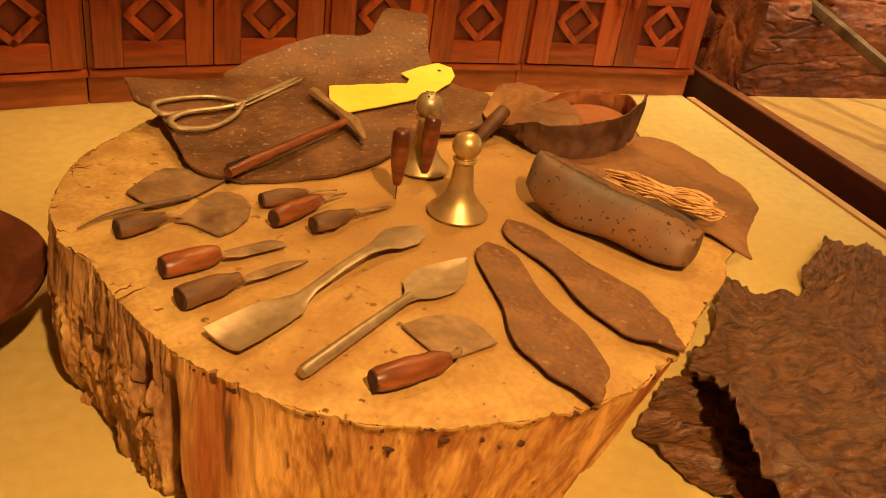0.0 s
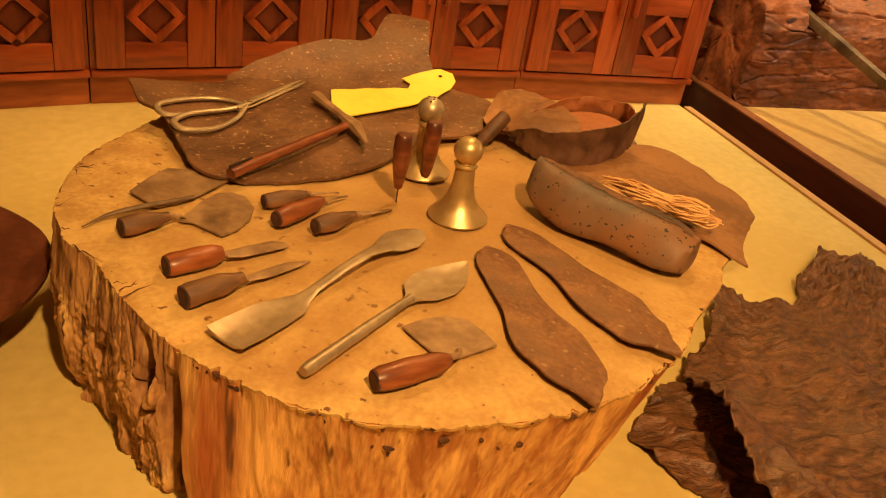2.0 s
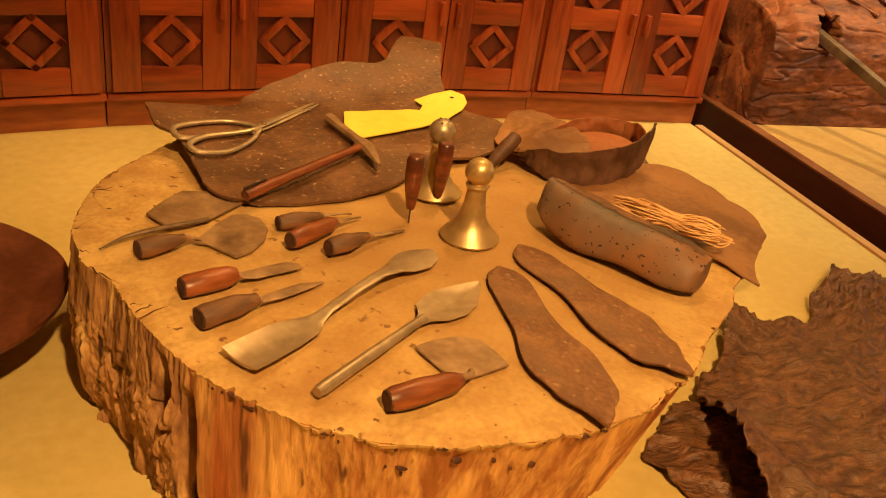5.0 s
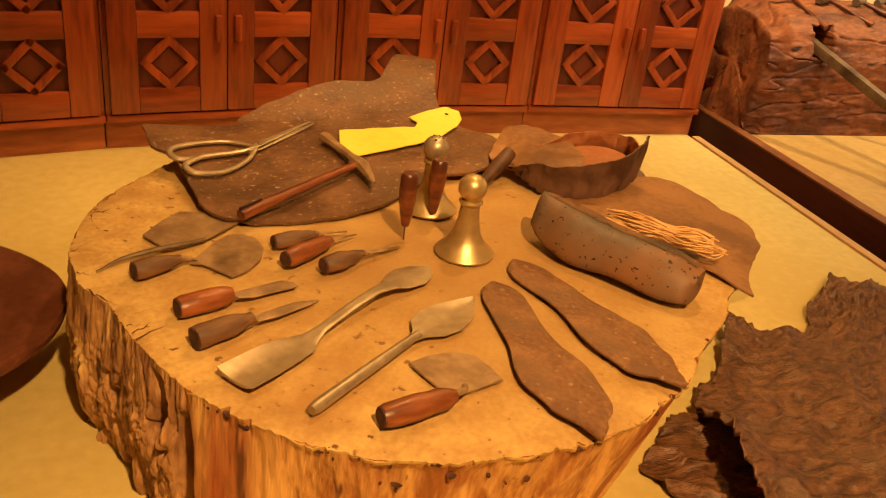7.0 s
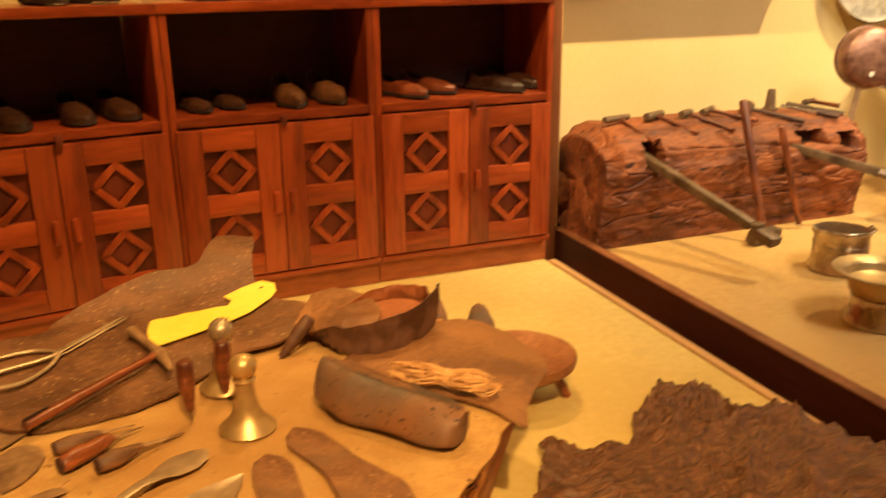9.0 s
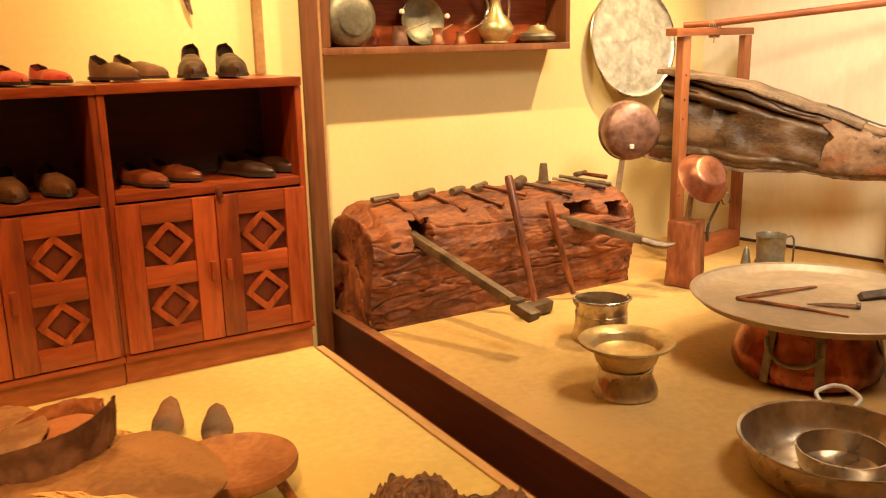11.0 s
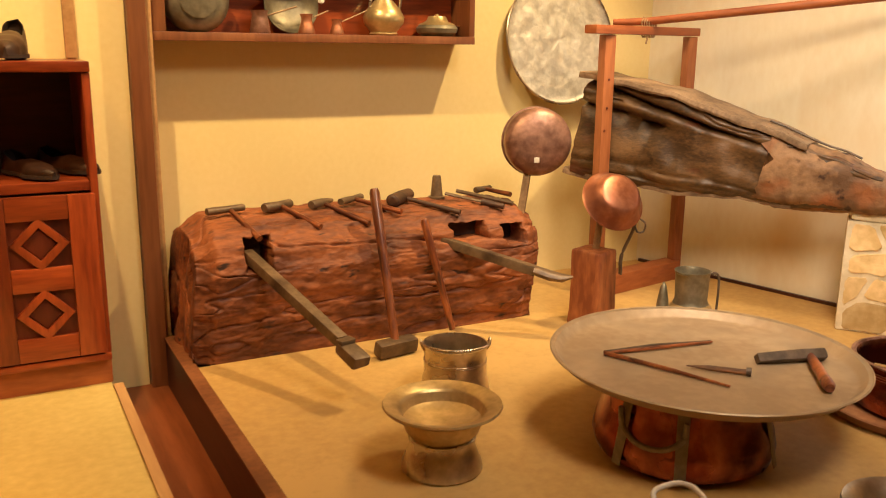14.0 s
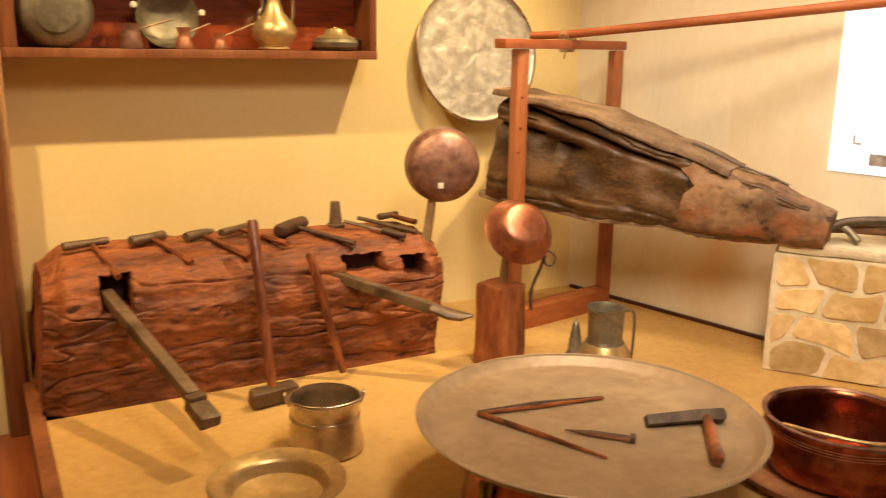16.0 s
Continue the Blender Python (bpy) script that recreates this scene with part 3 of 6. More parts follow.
def row_pose(x, depth):
    """Place and turn of a spot at a distance along the row, counted as if it were straight, and a depth behind its face."""
    k = max(0, min(3, int((0.755 - x) / UNIT)))
    cx, cy, turn = ROW[k]
    return Matrix.Translation((cx, cy, 0)) @ pose(0, 0, 0, 0, 0, turn) @ Vector((x - 0.755 + UNIT * k, depth, 0)), turn


first = None
for cx, cy, turn in ROW:
    m = Matrix.Translation((cx, cy, 0)) @ pose(0, 0, 0, 0, 0, turn) @ pose(-UNIT, 0, 0)
    first = copy_thing(first, m) if first else cabinet(m)


def shoe(m, length, upper, label, height=0.075, pointed=0.5, group="shoes on the cabinets", heel=0.014):
    """A low shoe, heel at the origin, toe along x."""
    s = thing("shoe", m, label, "shoe", group)
    wide = [(0, 0.026), (0.15, 0.034), (0.4, 0.031), (0.68, 0.046), (0.86, 0.038 - 0.012 * pointed), (0.96, 0.022 - 0.012 * pointed), (1, 0.004)]
    high = [(0, height * 1.0), (0.08, height * 1.06), (0.30, height * 0.68), (0.50, height * 0.70), (0.68, height * 0.58), (0.90, height * 0.42), (1, height * 0.24)]
    outline = [(length * t, curve_at(wide, t) * length / 0.27 + 0.003) for t in [k / 20 for k in range(21)]]
    ring = outline + [(x, -y) for x, y in outline[::-1]]
    part("sole", plate(ring, 0.009, None, 0.0, pose(0, 0, heel * 0.4)), M_INNER, s)
    part("heel", box(length * 0.24, 0.05 * length / 0.27, heel * 0.4 + 0.004, pose(length * 0.13, 0, heel * 0.2 + 0.002), 0.002), M_INNER, s)
    for name, shrink, material in (("upper", 1.0, upper), ("lining", 0.93, M_INNER)):
        own = bmesh.new()
        rows = []
        for i in range(25):
            t = i / 24
            w, h = curve_at(wide, t) * length / 0.27 * shrink, curve_at(high, t) * shrink
            gap = 0.62 * (1 - ease(0.32, 0.48, t)) * ease(-0.02, 0.10, t)
            row = []
            for k in range(15):
                u = (k / 14) * 2 - 1
                side = 1 if u >= 0 else -1
                ang = (math.pi / 2) * (1 - abs(u)) * (1 - gap * 0.72)
                row.append(own.verts.new((length * t + (0.004 if t == 0 else 0), side * w * math.cos(ang) ** 0.75, heel * 0.4 + 0.008 + h * math.sin(ang) ** 0.9 * (1 + gap * 0.3))))
            rows.append(row)
        for a, b in zip(rows, rows[1:]):
            for k in range(14):
                t = (rows.index(a)) / 24
                if k in (6, 7) and 0.03 < t < 0.42:
                    continue
                own.faces.new((a[k], a[k + 1], b[k + 1], b[k]))
        own.faces.new(rows[0])
        own.faces.new(rows[-1][::-1])
        bmesh.ops.remove_doubles(own, verts=own.verts[:], dist=0.0004)
        part(name, own, material, s)
    return s


def pair(x, y, z, turn, length, upper, label, gap=0.10, **kw):
    spot_at, bend = row_pose(x, y - FACE)
    x, y, turn = spot_at.x, spot_at.y, turn + bend
    for k in (-0.5, 0.5):
        a = radians(turn)
        shoe(pose(x - k * gap * math.sin(a), y + k * gap * math.cos(a), z, 0, 0, turn + k * 6), length, upper, label, **kw)


TOP, MID = 0.861, 0.562
DARK = "dark brown leather loafer on the cabinet top"
pair(0.555, 2.62, TOP, -101, 0.25, M_SHOE, "dark polished leather shoe on the cabinet top", 0.10, height=0.085)
pair(0.245, 2.60, TOP, -60, 0.20, M_SHOEBR, "small brown pointed slipper on the cabinet top", 0.085, pointed=1.0, height=0.06)
pair(0.02, 2.59, TOP, -80, 0.21, M_SHOERED, "red leather child's slipper on the cabinet top", 0.095, height=0.04)
pair(-0.235, 2.62, TOP, -75, 0.26, M_SHOE, DARK, 0.11, height=0.07)
pair(-0.62, 2.62, TOP, -80, 0.26, M_SHOE, DARK, 0.11, height=0.06)
pair(0.60, 2.58, MID, -62, 0.23, M_SHOE, "dark worn leather shoe in the open shelf", 0.10, height=0.05)
pair(0.30, 2.58, MID, -65, 0.22, M_SHOEOR, "orange-brown leather shoe in the open shelf", 0.10, height=0.05)
pair(0.0, 2.60, MID, -88, 0.25, M_SHOEBR, "tan pointed leather shoe in the open shelf", 0.105, pointed=1.0, height=0.065)
pair(-0.30, 2.57, MID, -75, 0.18, M_SHOE, "small dark sandal in the open shelf", 0.085, height=0.035)
pair(-0.58, 2.60, MID, -85, 0.24, M_SHOE, "round-toed dark leather shoe in the open shelf", 0.10, pointed=0.0, height=0.055)
pair(-0.86, 2.60, MID, -85, 0.25, M_SHOE, "round-toed dark leather shoe in the open shelf", 0.11, pointed=0.0, height=0.055)
pair(-1.10, 2.58, MID, -80, 0.22, M_SHOERED, "bright red leather shoe in the open shelf", 0.10, height=0.045)

# dark leather scraps hung on the wall above
for x, z, tilt in ((-0.17, 1.02, 24), (0.53, 1.055, -18)):
    h = thing("hanging_leather", pose(x, WALL_L - 0.02, z), "dark ragged leather strip hung on the yellow wall", "leather strip", "hung leather strips")
    pts = smooth_path([(0.10 * math.tan(radians(tilt)) * 2.2 * k, 0, 0.30 * k) for k in (0, 0.3, 0.6, 1)], 5)
    rad = [0.006 + 0.028 * (i / (len(pts) - 1)) + 0.006 * noise.noise(Vector((i * 0.9, x, 0))) for i in range(len(pts))]
    bm = tube(pts, rad, 12, 1.0, None, (1, 0, 0))
    for v in bm.verts:
        v.co.y = v.co.y * 0.3
        v.co += noise.noise_vector(v.co * 40) * 0.008
    part("strip", bm, M_HIDE, h)

# ---- the cobbler's stump ----
SC = Vector((-0.42, 1.18))
RIM = [(0, 0.475), (18, 0.50), (33, 0.535), (63, 0.545), (95, 0.55), (125, 0.55), (144, 0.548), (161, 0.562), (176, 0.557), (184, 0.542), (194, 0.507), (206, 0.503),
       (219, 0.505), (229, 0.503), (240, 0.498), (250, 0.485), (260, 0.466), (268, 0.455), (278, 0.439), (292, 0.414), (312, 0.386), (333, 0.405), (348, 0.455), (360, 0.475)]
TOPZ = 0.248


def rim_r(a):
    """Radius of the sawn rim at a bearing, chipped and slightly wavy."""
    q = curve_at(RIM, a % 360)
    q += 0.0022 * noise.noise(Vector((a * 1.7, 2, 4))) + 0.0012 * noise.noise(Vector((a * 5.1, 6, 1)))
    return q - 0.024 * max(0.0, noise.noise(Vector((a * 0.55, 9, 4))) - 0.26) - 0.012 * max(0.0, noise.noise(Vector((a * 1.9, 1, 7))) - 0.34)


def stump_top(x, y):
    return TOPZ + 0.004 * noise.noise(Vector((x * 3, y * 3, 2))) + 0.002 * noise.noise(Vector((x * 14, y * 14, 3)))


stump = thing("wood_stump", pose(SC.x, SC.y, 0), "wide low sawn tree stump with bark, used as a cobbler's bench", "stump")


def bark_depth(a, z):
    """Relief of the bark: long plates of uneven thickness, open cracks between them and fine upright fibres."""
    s = radians(a) * 0.52
    wx, wz = 0.012 * noise.noise(Vector((s * 18, z * 14, 3))), 0.03 * noise.noise(Vector((s * 12, z * 10, 8)))
    dist, pts = noise.voronoi(Vector(((s + wx) * 34, (z + wz) * 13, 2)))
    plate_h = noise.cell(pts[0] * 5.3) * 0.5 + 0.5
    rim = min(1.0, (dist[1] - dist[0]) * 4.5)
    d2, p2 = noise.voronoi(Vector(((s + wx) * 85, (z + wz) * 38, 5)))
    small = noise.cell(p2[0] * 3.1) * 0.5 + 0.5
    crack = abs(noise.noise(Vector((s * 15 + 4, z * 4.0, 6))))
    h = 0.009 * plate_h * rim + 0.004 * small * min(1.0, (d2[1] - d2[0]) * 4) - 0.013 * math.exp(-(crack / 0.040) ** 2)
    h += 0.0035 * noise.noise(Vector((s * 150, z * 26, 1))) + 0.002 * noise.noise(Vector((s * 260, z * 90, 4)))
    return h - 0.007


def stump_mesh(lo, hi):
    """The side of the trunk between two bearings, in degrees."""
    own = bmesh.new()
    fine = hi < 220
    n, rows = int((hi - lo) * (10 if fine else 3.6)), 150 if fine else 80
    grid = []
    for j in range(rows + 1):
        z = (TOPZ - 0.002) * (1 - (j / rows) ** 1.25)
        row = []
        for i in range(n + 1):
            a = lo + (hi - lo) * i / n
            b = a % 360
            down = 1 - z / TOPZ
            r = rim_r(a) + (curve_at(RIM, b) - rim_r(a)) * ease(0.0, 0.12, down)
            right = max(0.0, math.cos(radians(a - 310)))
            upright = ease(236, 216, b) * ease(130, 156, b)
            r *= 1 - down * (0.07 + 0.11 * right) * (1 - upright) + upright * 0.022 * math.sin(math.pi * down)
            p = Vector((math.cos(radians(a)) * 0.5, math.sin(radians(a)) * 0.5, z * 0.45))
            if 148 <= b < 215.4:
                edge = ease(148, 152, b) * (1 - ease(213.5, 215.4, b))
                r += bark_depth(a, z) * ease(0.0, 0.10, down) * (0.35 + 0.65 * ease(0.12, 0.5, down)) * edge
                r -= 0.05 * math.exp(-((b - 209.5 - 2.5 * noise.noise(Vector((z * 18, 4, 1)))) / 1.1) ** 2) * ease(0.04, 0.16, down) * (1 - ease(0.34, 0.46, down))
            else:
                r += (0.008 * noise.noise(Vector((p.x * 14, p.y * 14, p.z * 4))) + 0.004 * noise.noise(Vector((p.x * 45, p.y * 45, p.z * 12))) + 0.0022 * noise.noise(Vector((p.x * 110, p.y * 110, p.z * 60))) - 0.003) * ease(0.0, 0.10, down)
            r -= 0.085 * math.exp(-((b - 215.4) / 1.3) ** 2) * ease(0.10, 0.40, down)
            r -= 0.0005
            row.append(own.verts.new((math.cos(radians(a)) * r, math.sin(radians(a)) * r, z)))
        grid.append(row)
    for a, b in zip(grid, grid[1:]):
        for i in range(n):
            own.faces.new((a[i], a[i + 1], b[i + 1], b[i]))
    return own


part("bark", stump_mesh(148, 215.4), M_BARK, stump, "rough flaking brown bark", True, 180)
part("split_side", stump_mesh(215.4, 508), M_SPLIT, stump, "bare streaked trunk side", True, 180)
own = bmesh.new()
rings, n = 50, 1000
rows = []
for r in range(1, rings + 1):
    f = r / rings
    row = []
    for i in range(n):
        a = 360 * i / n
        rr = (curve_at(RIM, a) + (rim_r(a) - curve_at(RIM, a)) * ease(0.93, 1.0, f)) * f
        x, y = math.cos(radians(a)) * rr, math.sin(radians(a)) * rr
        z = stump_top(x + SC.x, y + SC.y) - 0.003 * ease(0.985, 1.0, f) * (0.6 + noise.noise(Vector((a * 0.9, 5, 1)))) - 0.012 * ease(0.93, 0.995, f) * max(0.0, noise.noise(Vector((a * 0.22, 3, 8)))) 
        row.append(own.verts.new((x, y, z)))
    rows.append(row)
rows.append([own.verts.new((v.co.x * 0.9985, v.co.y * 0.9985, v.co.z - 0.004)) for v in rows[-1]])
c = own.verts.new((0, 0, stump_top(SC.x, SC.y)))
for i in range(n):
    own.faces.new((c, rows[0][i], rows[0][(i + 1) % n]))
for a, b in zip(rows, rows[1:]):
    for i in range(n):
        own.faces.new((a[i], b[i], b[(i + 1) % n], a[(i + 1) % n]))
part("sawn_top", own, M_END, stump, "worn honey-coloured sawn top with cracks", True, 42)
# dark nicks and knots along the rim
rng = random.Random(4)
for k in range(40):
    a = rng.uniform(218, 328)
    down = 0.004 + 0.05 * rng.random() ** 2
    r = curve_at(RIM, a) * (1 - (down / TOPZ) * (0.07 + 0.11 * max(0.0, math.cos(radians(a - 310))))) - 0.0012
    long, high = 0.002 + 0.009 * rng.random() ** 3, rng.uniform(0.0015, 0.0045)
    own = lathe([(0, -0.004), (0.6, -0.003), (1.0, 0.0), (0.7, 0.002), (0, 0.003)], 10)
    for v in own.verts:
        v.co.x, v.co.y = v.co.x * high, v.co.y * long
        v.co += noise.noise_vector(v.co * 120 + Vector((k, 0, 0))) * 0.002
    ob = part("knot", own, M_KNOT, stump)
    ob.matrix_basis = pose(math.cos(radians(a)) * r, math.sin(radians(a)) * r, TOPZ - down, 0, 90, a)

# drying cracks running in from the rim
for k in range(12):
    a = rng.uniform(158, 205)
    r1 = rim_r(a) - rng.choice((0.002, 0.004, 0.008))
    run, bend = rng.uniform(0.025, 0.085), rng.uniform(-7, 7)
    pts = []
    for q in range(9):
        f = q / 8
        w = radians(a + bend * f + 1.3 * noise.noise(Vector((k, q * 0.7, 1))))
        x, y = math.cos(w) * (r1 - run * f), math.sin(w) * (r1 - run * f)
        pts.append((x, y, stump_top(x + SC.x, y + SC.y) - 0.0004))
    part("crack", tube(pts, [0.0002 + 0.0008 * (1 - abs(2 * q / 8 - 0.6) ** 1.5 * 0.6) for q in range(9)], 5, 0.5), M_KNOT, stump)

ON = TOPZ + 0.003

# ---- leather on the stump ----


def hide_z(x, y):
    z = 0.257 + 0.022 * ease(1.30, 1.58, y) + 0.080 * ease(1.62, 1.87, y) + 0.022 * ease(-0.70, -0.90, x)
    return z + 0.006 * noise.noise(Vector((x * 7, y * 7, 1))) + 0.0025 * noise.noise(Vector((x * 22, y * 22, 4)))


own = sheet([(-0.885, 1.575), (-0.868, 1.49), (-0.835, 1.47), (-0.815, 1.40), (-0.785, 1.293), (-0.735, 1.273), (-0.61, 1.284), (-0.523, 1.319), (-0.455, 1.375), (-0.391, 1.422), (-0.305, 1.445),
             (-0.235, 1.50), (-0.225, 1.58), (-0.295, 1.66), (-0.312, 1.73), (-0.288, 1.835), (-0.30, 1.85), (-0.36, 1.885), (-0.385, 1.835), (-0.43, 1.775), (-0.535, 1.76), (-0.66, 1.70), (-0.713, 1.66), (-0.73, 1.63), (-0.82, 1.60)],
            0.005, hide_z, 0.012, 30, 170)
big = thing("leather_sheet", pose(0, 0, 0), "large stiff brown leather sheet with pale scuffs on the stump", "leather")
part("sheet", own, M_LEATHER, big, "", True, 60)


def patch_z(x, y):
    edge = ease(0.06, 0.16, x) + ease(1.16, 1.02, y) * ease(-0.06, 0.03, x)
    return ON + 0.005 - 0.02 * edge + 0.006 * noise.noise(Vector((x * 9, y * 9, 7))) + 0.0035 * noise.noise(Vector((x * 30, y * 24, 3))) + 0.004


own = sheet([(-0.22, 1.33), (-0.10, 1.42), (0.03, 1.43), (0.12, 1.36), (0.14, 1.27), (0.115, 1.17), (0.03, 1.075), (-0.012, 1.005), (-0.05, 1.07), (-0.10, 1.13), (-0.20, 1.22)], 0.003, patch_z, 0.01, 22, 120)
pat = thing("leather_patch", pose(0, 0, 0), "thin tan leather piece hanging over the stump's edge", "leather")
part("sheet", own, M_PATCH, pat, "", True, 60)


def band(points, low, high, thick, lean=0.0):
    """A standing strip of leather along points in plan, between two heights given along it."""
    p = smooth_path([(x, y, 0) for x, y in points], 12)
    own = bmesh.new()
    rows = []
    for i, q in enumerate(p):
        t = i / (len(p) - 1)
        d = (p[min(i + 1, len(p) - 1)] - p[max(i - 1, 0)]).normalized()
        nrm = Vector((d.y, -d.x, 0))
        a, b = curve_at(low, t), curve_at(high, t)
        col = []
        for k in range(9):
            f = k / 8
            off = nrm * (lean * f + 0.005 * noise.noise(Vector((t * 9, f * 2, 2))) + 0.004 * noise.noise(Vector((t * 30, f * 3, 6))))
            z = a + (b - a) * f + 0.002 * noise.noise(Vector((t * 12, 8, 0)))
            col.append(((q + off).x, (q + off).y, z, nrm))
        rows.append(col)
    front = [[own.verts.new((x, y, z)) for x, y, z, _ in r] for r in rows]
    back = [[own.verts.new((x - w.x * thick, y - w.y * thick, z)) for x, y, z, w in r] for r in rows]
    for g, flip in ((front, 1), (back, -1)):
        for a, b in zip(g, g[1:]):
            for k in range(8):
                own.faces.new((a[k], b[k], b[k + 1], a[k + 1])[::flip])
    for a, b, c, d in zip(front, front[1:], back, back[1:]):
        own.faces.new((a[8], b[8], d[8], c[8]))
        own.faces.new((a[0], c[0], d[0], b[0]))
    for q in (0, -1):
        for k in range(8):
            own.faces.new((front[q][k], front[q][k + 1], back[q][k + 1], back[q][k]))
    return own


upper = thing("shoe_upper", pose(0, 0, 0), "unfinished dark leather shoe upper bent into an open loop", "shoe upper")
part("quarter", band([(-0.245, 1.425), (-0.222, 1.385), (-0.192, 1.350), (-0.145, 1.336), (-0.089, 1.345), (-0.035, 1.372), (-0.012, 1.392)], [(0, ON + 0.018), (0.3, ON + 0.002), (0.7, ON + 0.010), (1, ON + 0.030)],
                     [(0, ON + 0.040), (0.25, ON + 0.062), (0.6, ON + 0.080), (1, ON + 0.108)], 0.0025, 0.008), M_UPPER, upper)
part("inner_quarter", band([(-0.03, 1.375), (-0.02, 1.43), (-0.06, 1.475), (-0.13, 1.485), (-0.20, 1.46)], [(0, ON + 0.05), (1, ON + 0.02)], [(0, ON + 0.098), (0.5, ON + 0.085), (1, ON + 0.06)], 0.0025, -0.004), M_REDL, upper, "reddish flesh side of the leather")


def vamp_z(x, y):
    return ON + 0.040 + 0.018 * ease(-0.20, -0.05, x) - 0.02 * ease(-0.20, -0.28, x) + 0.004 * noise.noise(Vector((x * 14, y * 14, 3)))


part("vamp", sheet([(-0.285, 1.50), (-0.23, 1.40), (-0.15, 1.36), (-0.06, 1.365), (-0.03, 1.41), (-0.07, 1.468), (-0.14, 1.478), (-0.21, 1.50)], 0.003, vamp_z, 0.01, 12, 80), M_REDL, upper, "flat reddish leather inside the loop", True, 60)


def flap_z(x, y):
    return ON + 0.060 - 0.006 * ease(1.40, 1.36, y) - 0.026 * ease(-0.20, -0.27, x) + 0.007 * noise.noise(Vector((x * 16, y * 16, 8))) + 0.003 * noise.noise(Vector((x * 50, y * 40, 2)))


part("tongue", sheet([(-0.225, 1.56), (-0.275, 1.477), (-0.262, 1.43), (-0.225, 1.388), (-0.190, 1.356), (-0.150, 1.350), (-0.118, 1.420), (-0.12, 1.50), (-0.16, 1.57)], 0.003, flap_z, 0.03, 18, 110), M_PATCH, upper, "wrinkled brown leather flap", True, 60)

# ---- wooden last, thread and soles ----
last = thing("shoe_last", along(-0.290, 1.205, -0.125, 0.985, ON), "old dark wooden shoe last with nail holes", "shoe last")
own = bmesh.new()
rows, upper_face = [], []
L = 0.272
for i in range(31):
    t = i / 30
    w = curve_at([(0, 0.014), (0.06, 0.034), (0.3, 0.055), (0.55, 0.050), (0.8, 0.048), (0.95, 0.042), (1, 0.026)], t)
    h0 = curve_at([(0, 0.030), (0.15, 0.010), (0.35, 0.002), (0.6, 0.008), (0.85, 0.002), (1, 0.008)], t)
    h1 = curve_at([(0, 0.080), (0.2, 0.074), (0.5, 0.066), (0.85, 0.062), (1, 0.052)], t)
    row = []
    for k in range(28):
        a = 2 * math.pi * k / 28
        ca, sa = math.cos(a), math.sin(a)
        e = 0.70
        row.append(own.verts.new((L * t, w * math.copysign(abs(ca) ** e, ca) * (0.80 - 0.20 * math.copysign(abs(sa) ** e, sa)) + 0.010 * sa, (h0 + h1) / 2 + (h1 - h0) / 2 * math.copysign(abs(sa) ** e, sa))))
    rows.append(row)
    wander = noise.noise(Vector((i * 0.35, 3, 1)))
    if 0 < i < 30:
        upper_face.append([row[k].co.lerp(row[k + 1].co, 0.5 + 0.5 * wander if k in (1, 7) else 0.0) for k in range(1, 8)])
for a, b in zip(rows, rows[1:]):
    for k in range(28):
        own.faces.new((a[k], a[(k + 1) % 28], b[(k + 1) % 28], b[k]))
own.faces.new(rows[0][::-1])
own.faces.new(rows[-1])
part("body", own, M_LAST, last, "", True, 50)
own = bmesh.new()
strip = [[own.verts.new(Vector(q) + Vector((0, 0, 0.0009))) for q in line] for line in upper_face]
for a, b in zip(strip, strip[1:]):
    for k in range(len(a) - 1):
        own.faces.new((a[k], a[k + 1], b[k + 1], b[k]))
part("upper_face", own, M_LASTTOP, last, "worn reddish-brown upper face of bare wood", True, 60)
thread = thing("thread_hank", along(-0.165, 1.205, -0.025, 1.082, ON + 0.024), "hank of straw-coloured waxed thread tied in the middle", "thread")
rng = random.Random(7)
own = bmesh.new()
for k in range(110):
    q0, q1 = rng.uniform(0, 6.28), rng.random() ** 0.5
    o1, o2 = 0.023 * q1 * math.cos(q0), 0.016 * q1 * math.sin(q0)
    pts = []
    for q in range(9):
        t = q / 8
        pinch = (1 - 0.5 * math.exp(-((t - 0.56) / 0.10) ** 2)) * (1 - 0.35 * abs(2 * t - 1) ** 3)
        pts.append((0.010 + 0.150 * t + 0.012 * rng.random() * (2 * t - 1) + rng.gauss(0, 0.002), (o1 + 0.007 * math.sin(t * 5 + k) + rng.gauss(0, 0.0022)) * pinch, 0.014 + (o2 + 0.004 * math.sin(t * 7 + k * 2) + rng.gauss(0, 0.0018)) * pinch))
    tube(smooth_path(pts, 3), 0.0014, 5, 1, own)
tagged(part("skein", own, M_THREAD, thread, "loose strands"), "", "", "", "stuff")
own = bmesh.new()
for k in range(5):
    ring = [(0.092 + 0.003 * k + 0.006 * math.sin(a), 0.0155 * math.cos(a), 0.014 + 0.0125 * math.sin(a)) for a in [q * 0.7 for q in range(10)]]
    tube(ring, 0.0014, 5, 1, own)
part("tie", own, M_THREAD, thread)
own = bmesh.new()
for k in range(5):
    pts = [(0.16, rng.gauss(0, 0.006), 0.01), (0.185 + rng.uniform(0, 0.012), rng.gauss(0, 0.01), 0.008), (0.178, rng.gauss(0, 0.012) - 0.01, 0.004), (0.15, -0.016, 0.002)]
    tube(smooth_path(pts, 5), 0.0013, 5, 1, own)
part("loops", own, M_THREAD, thread)


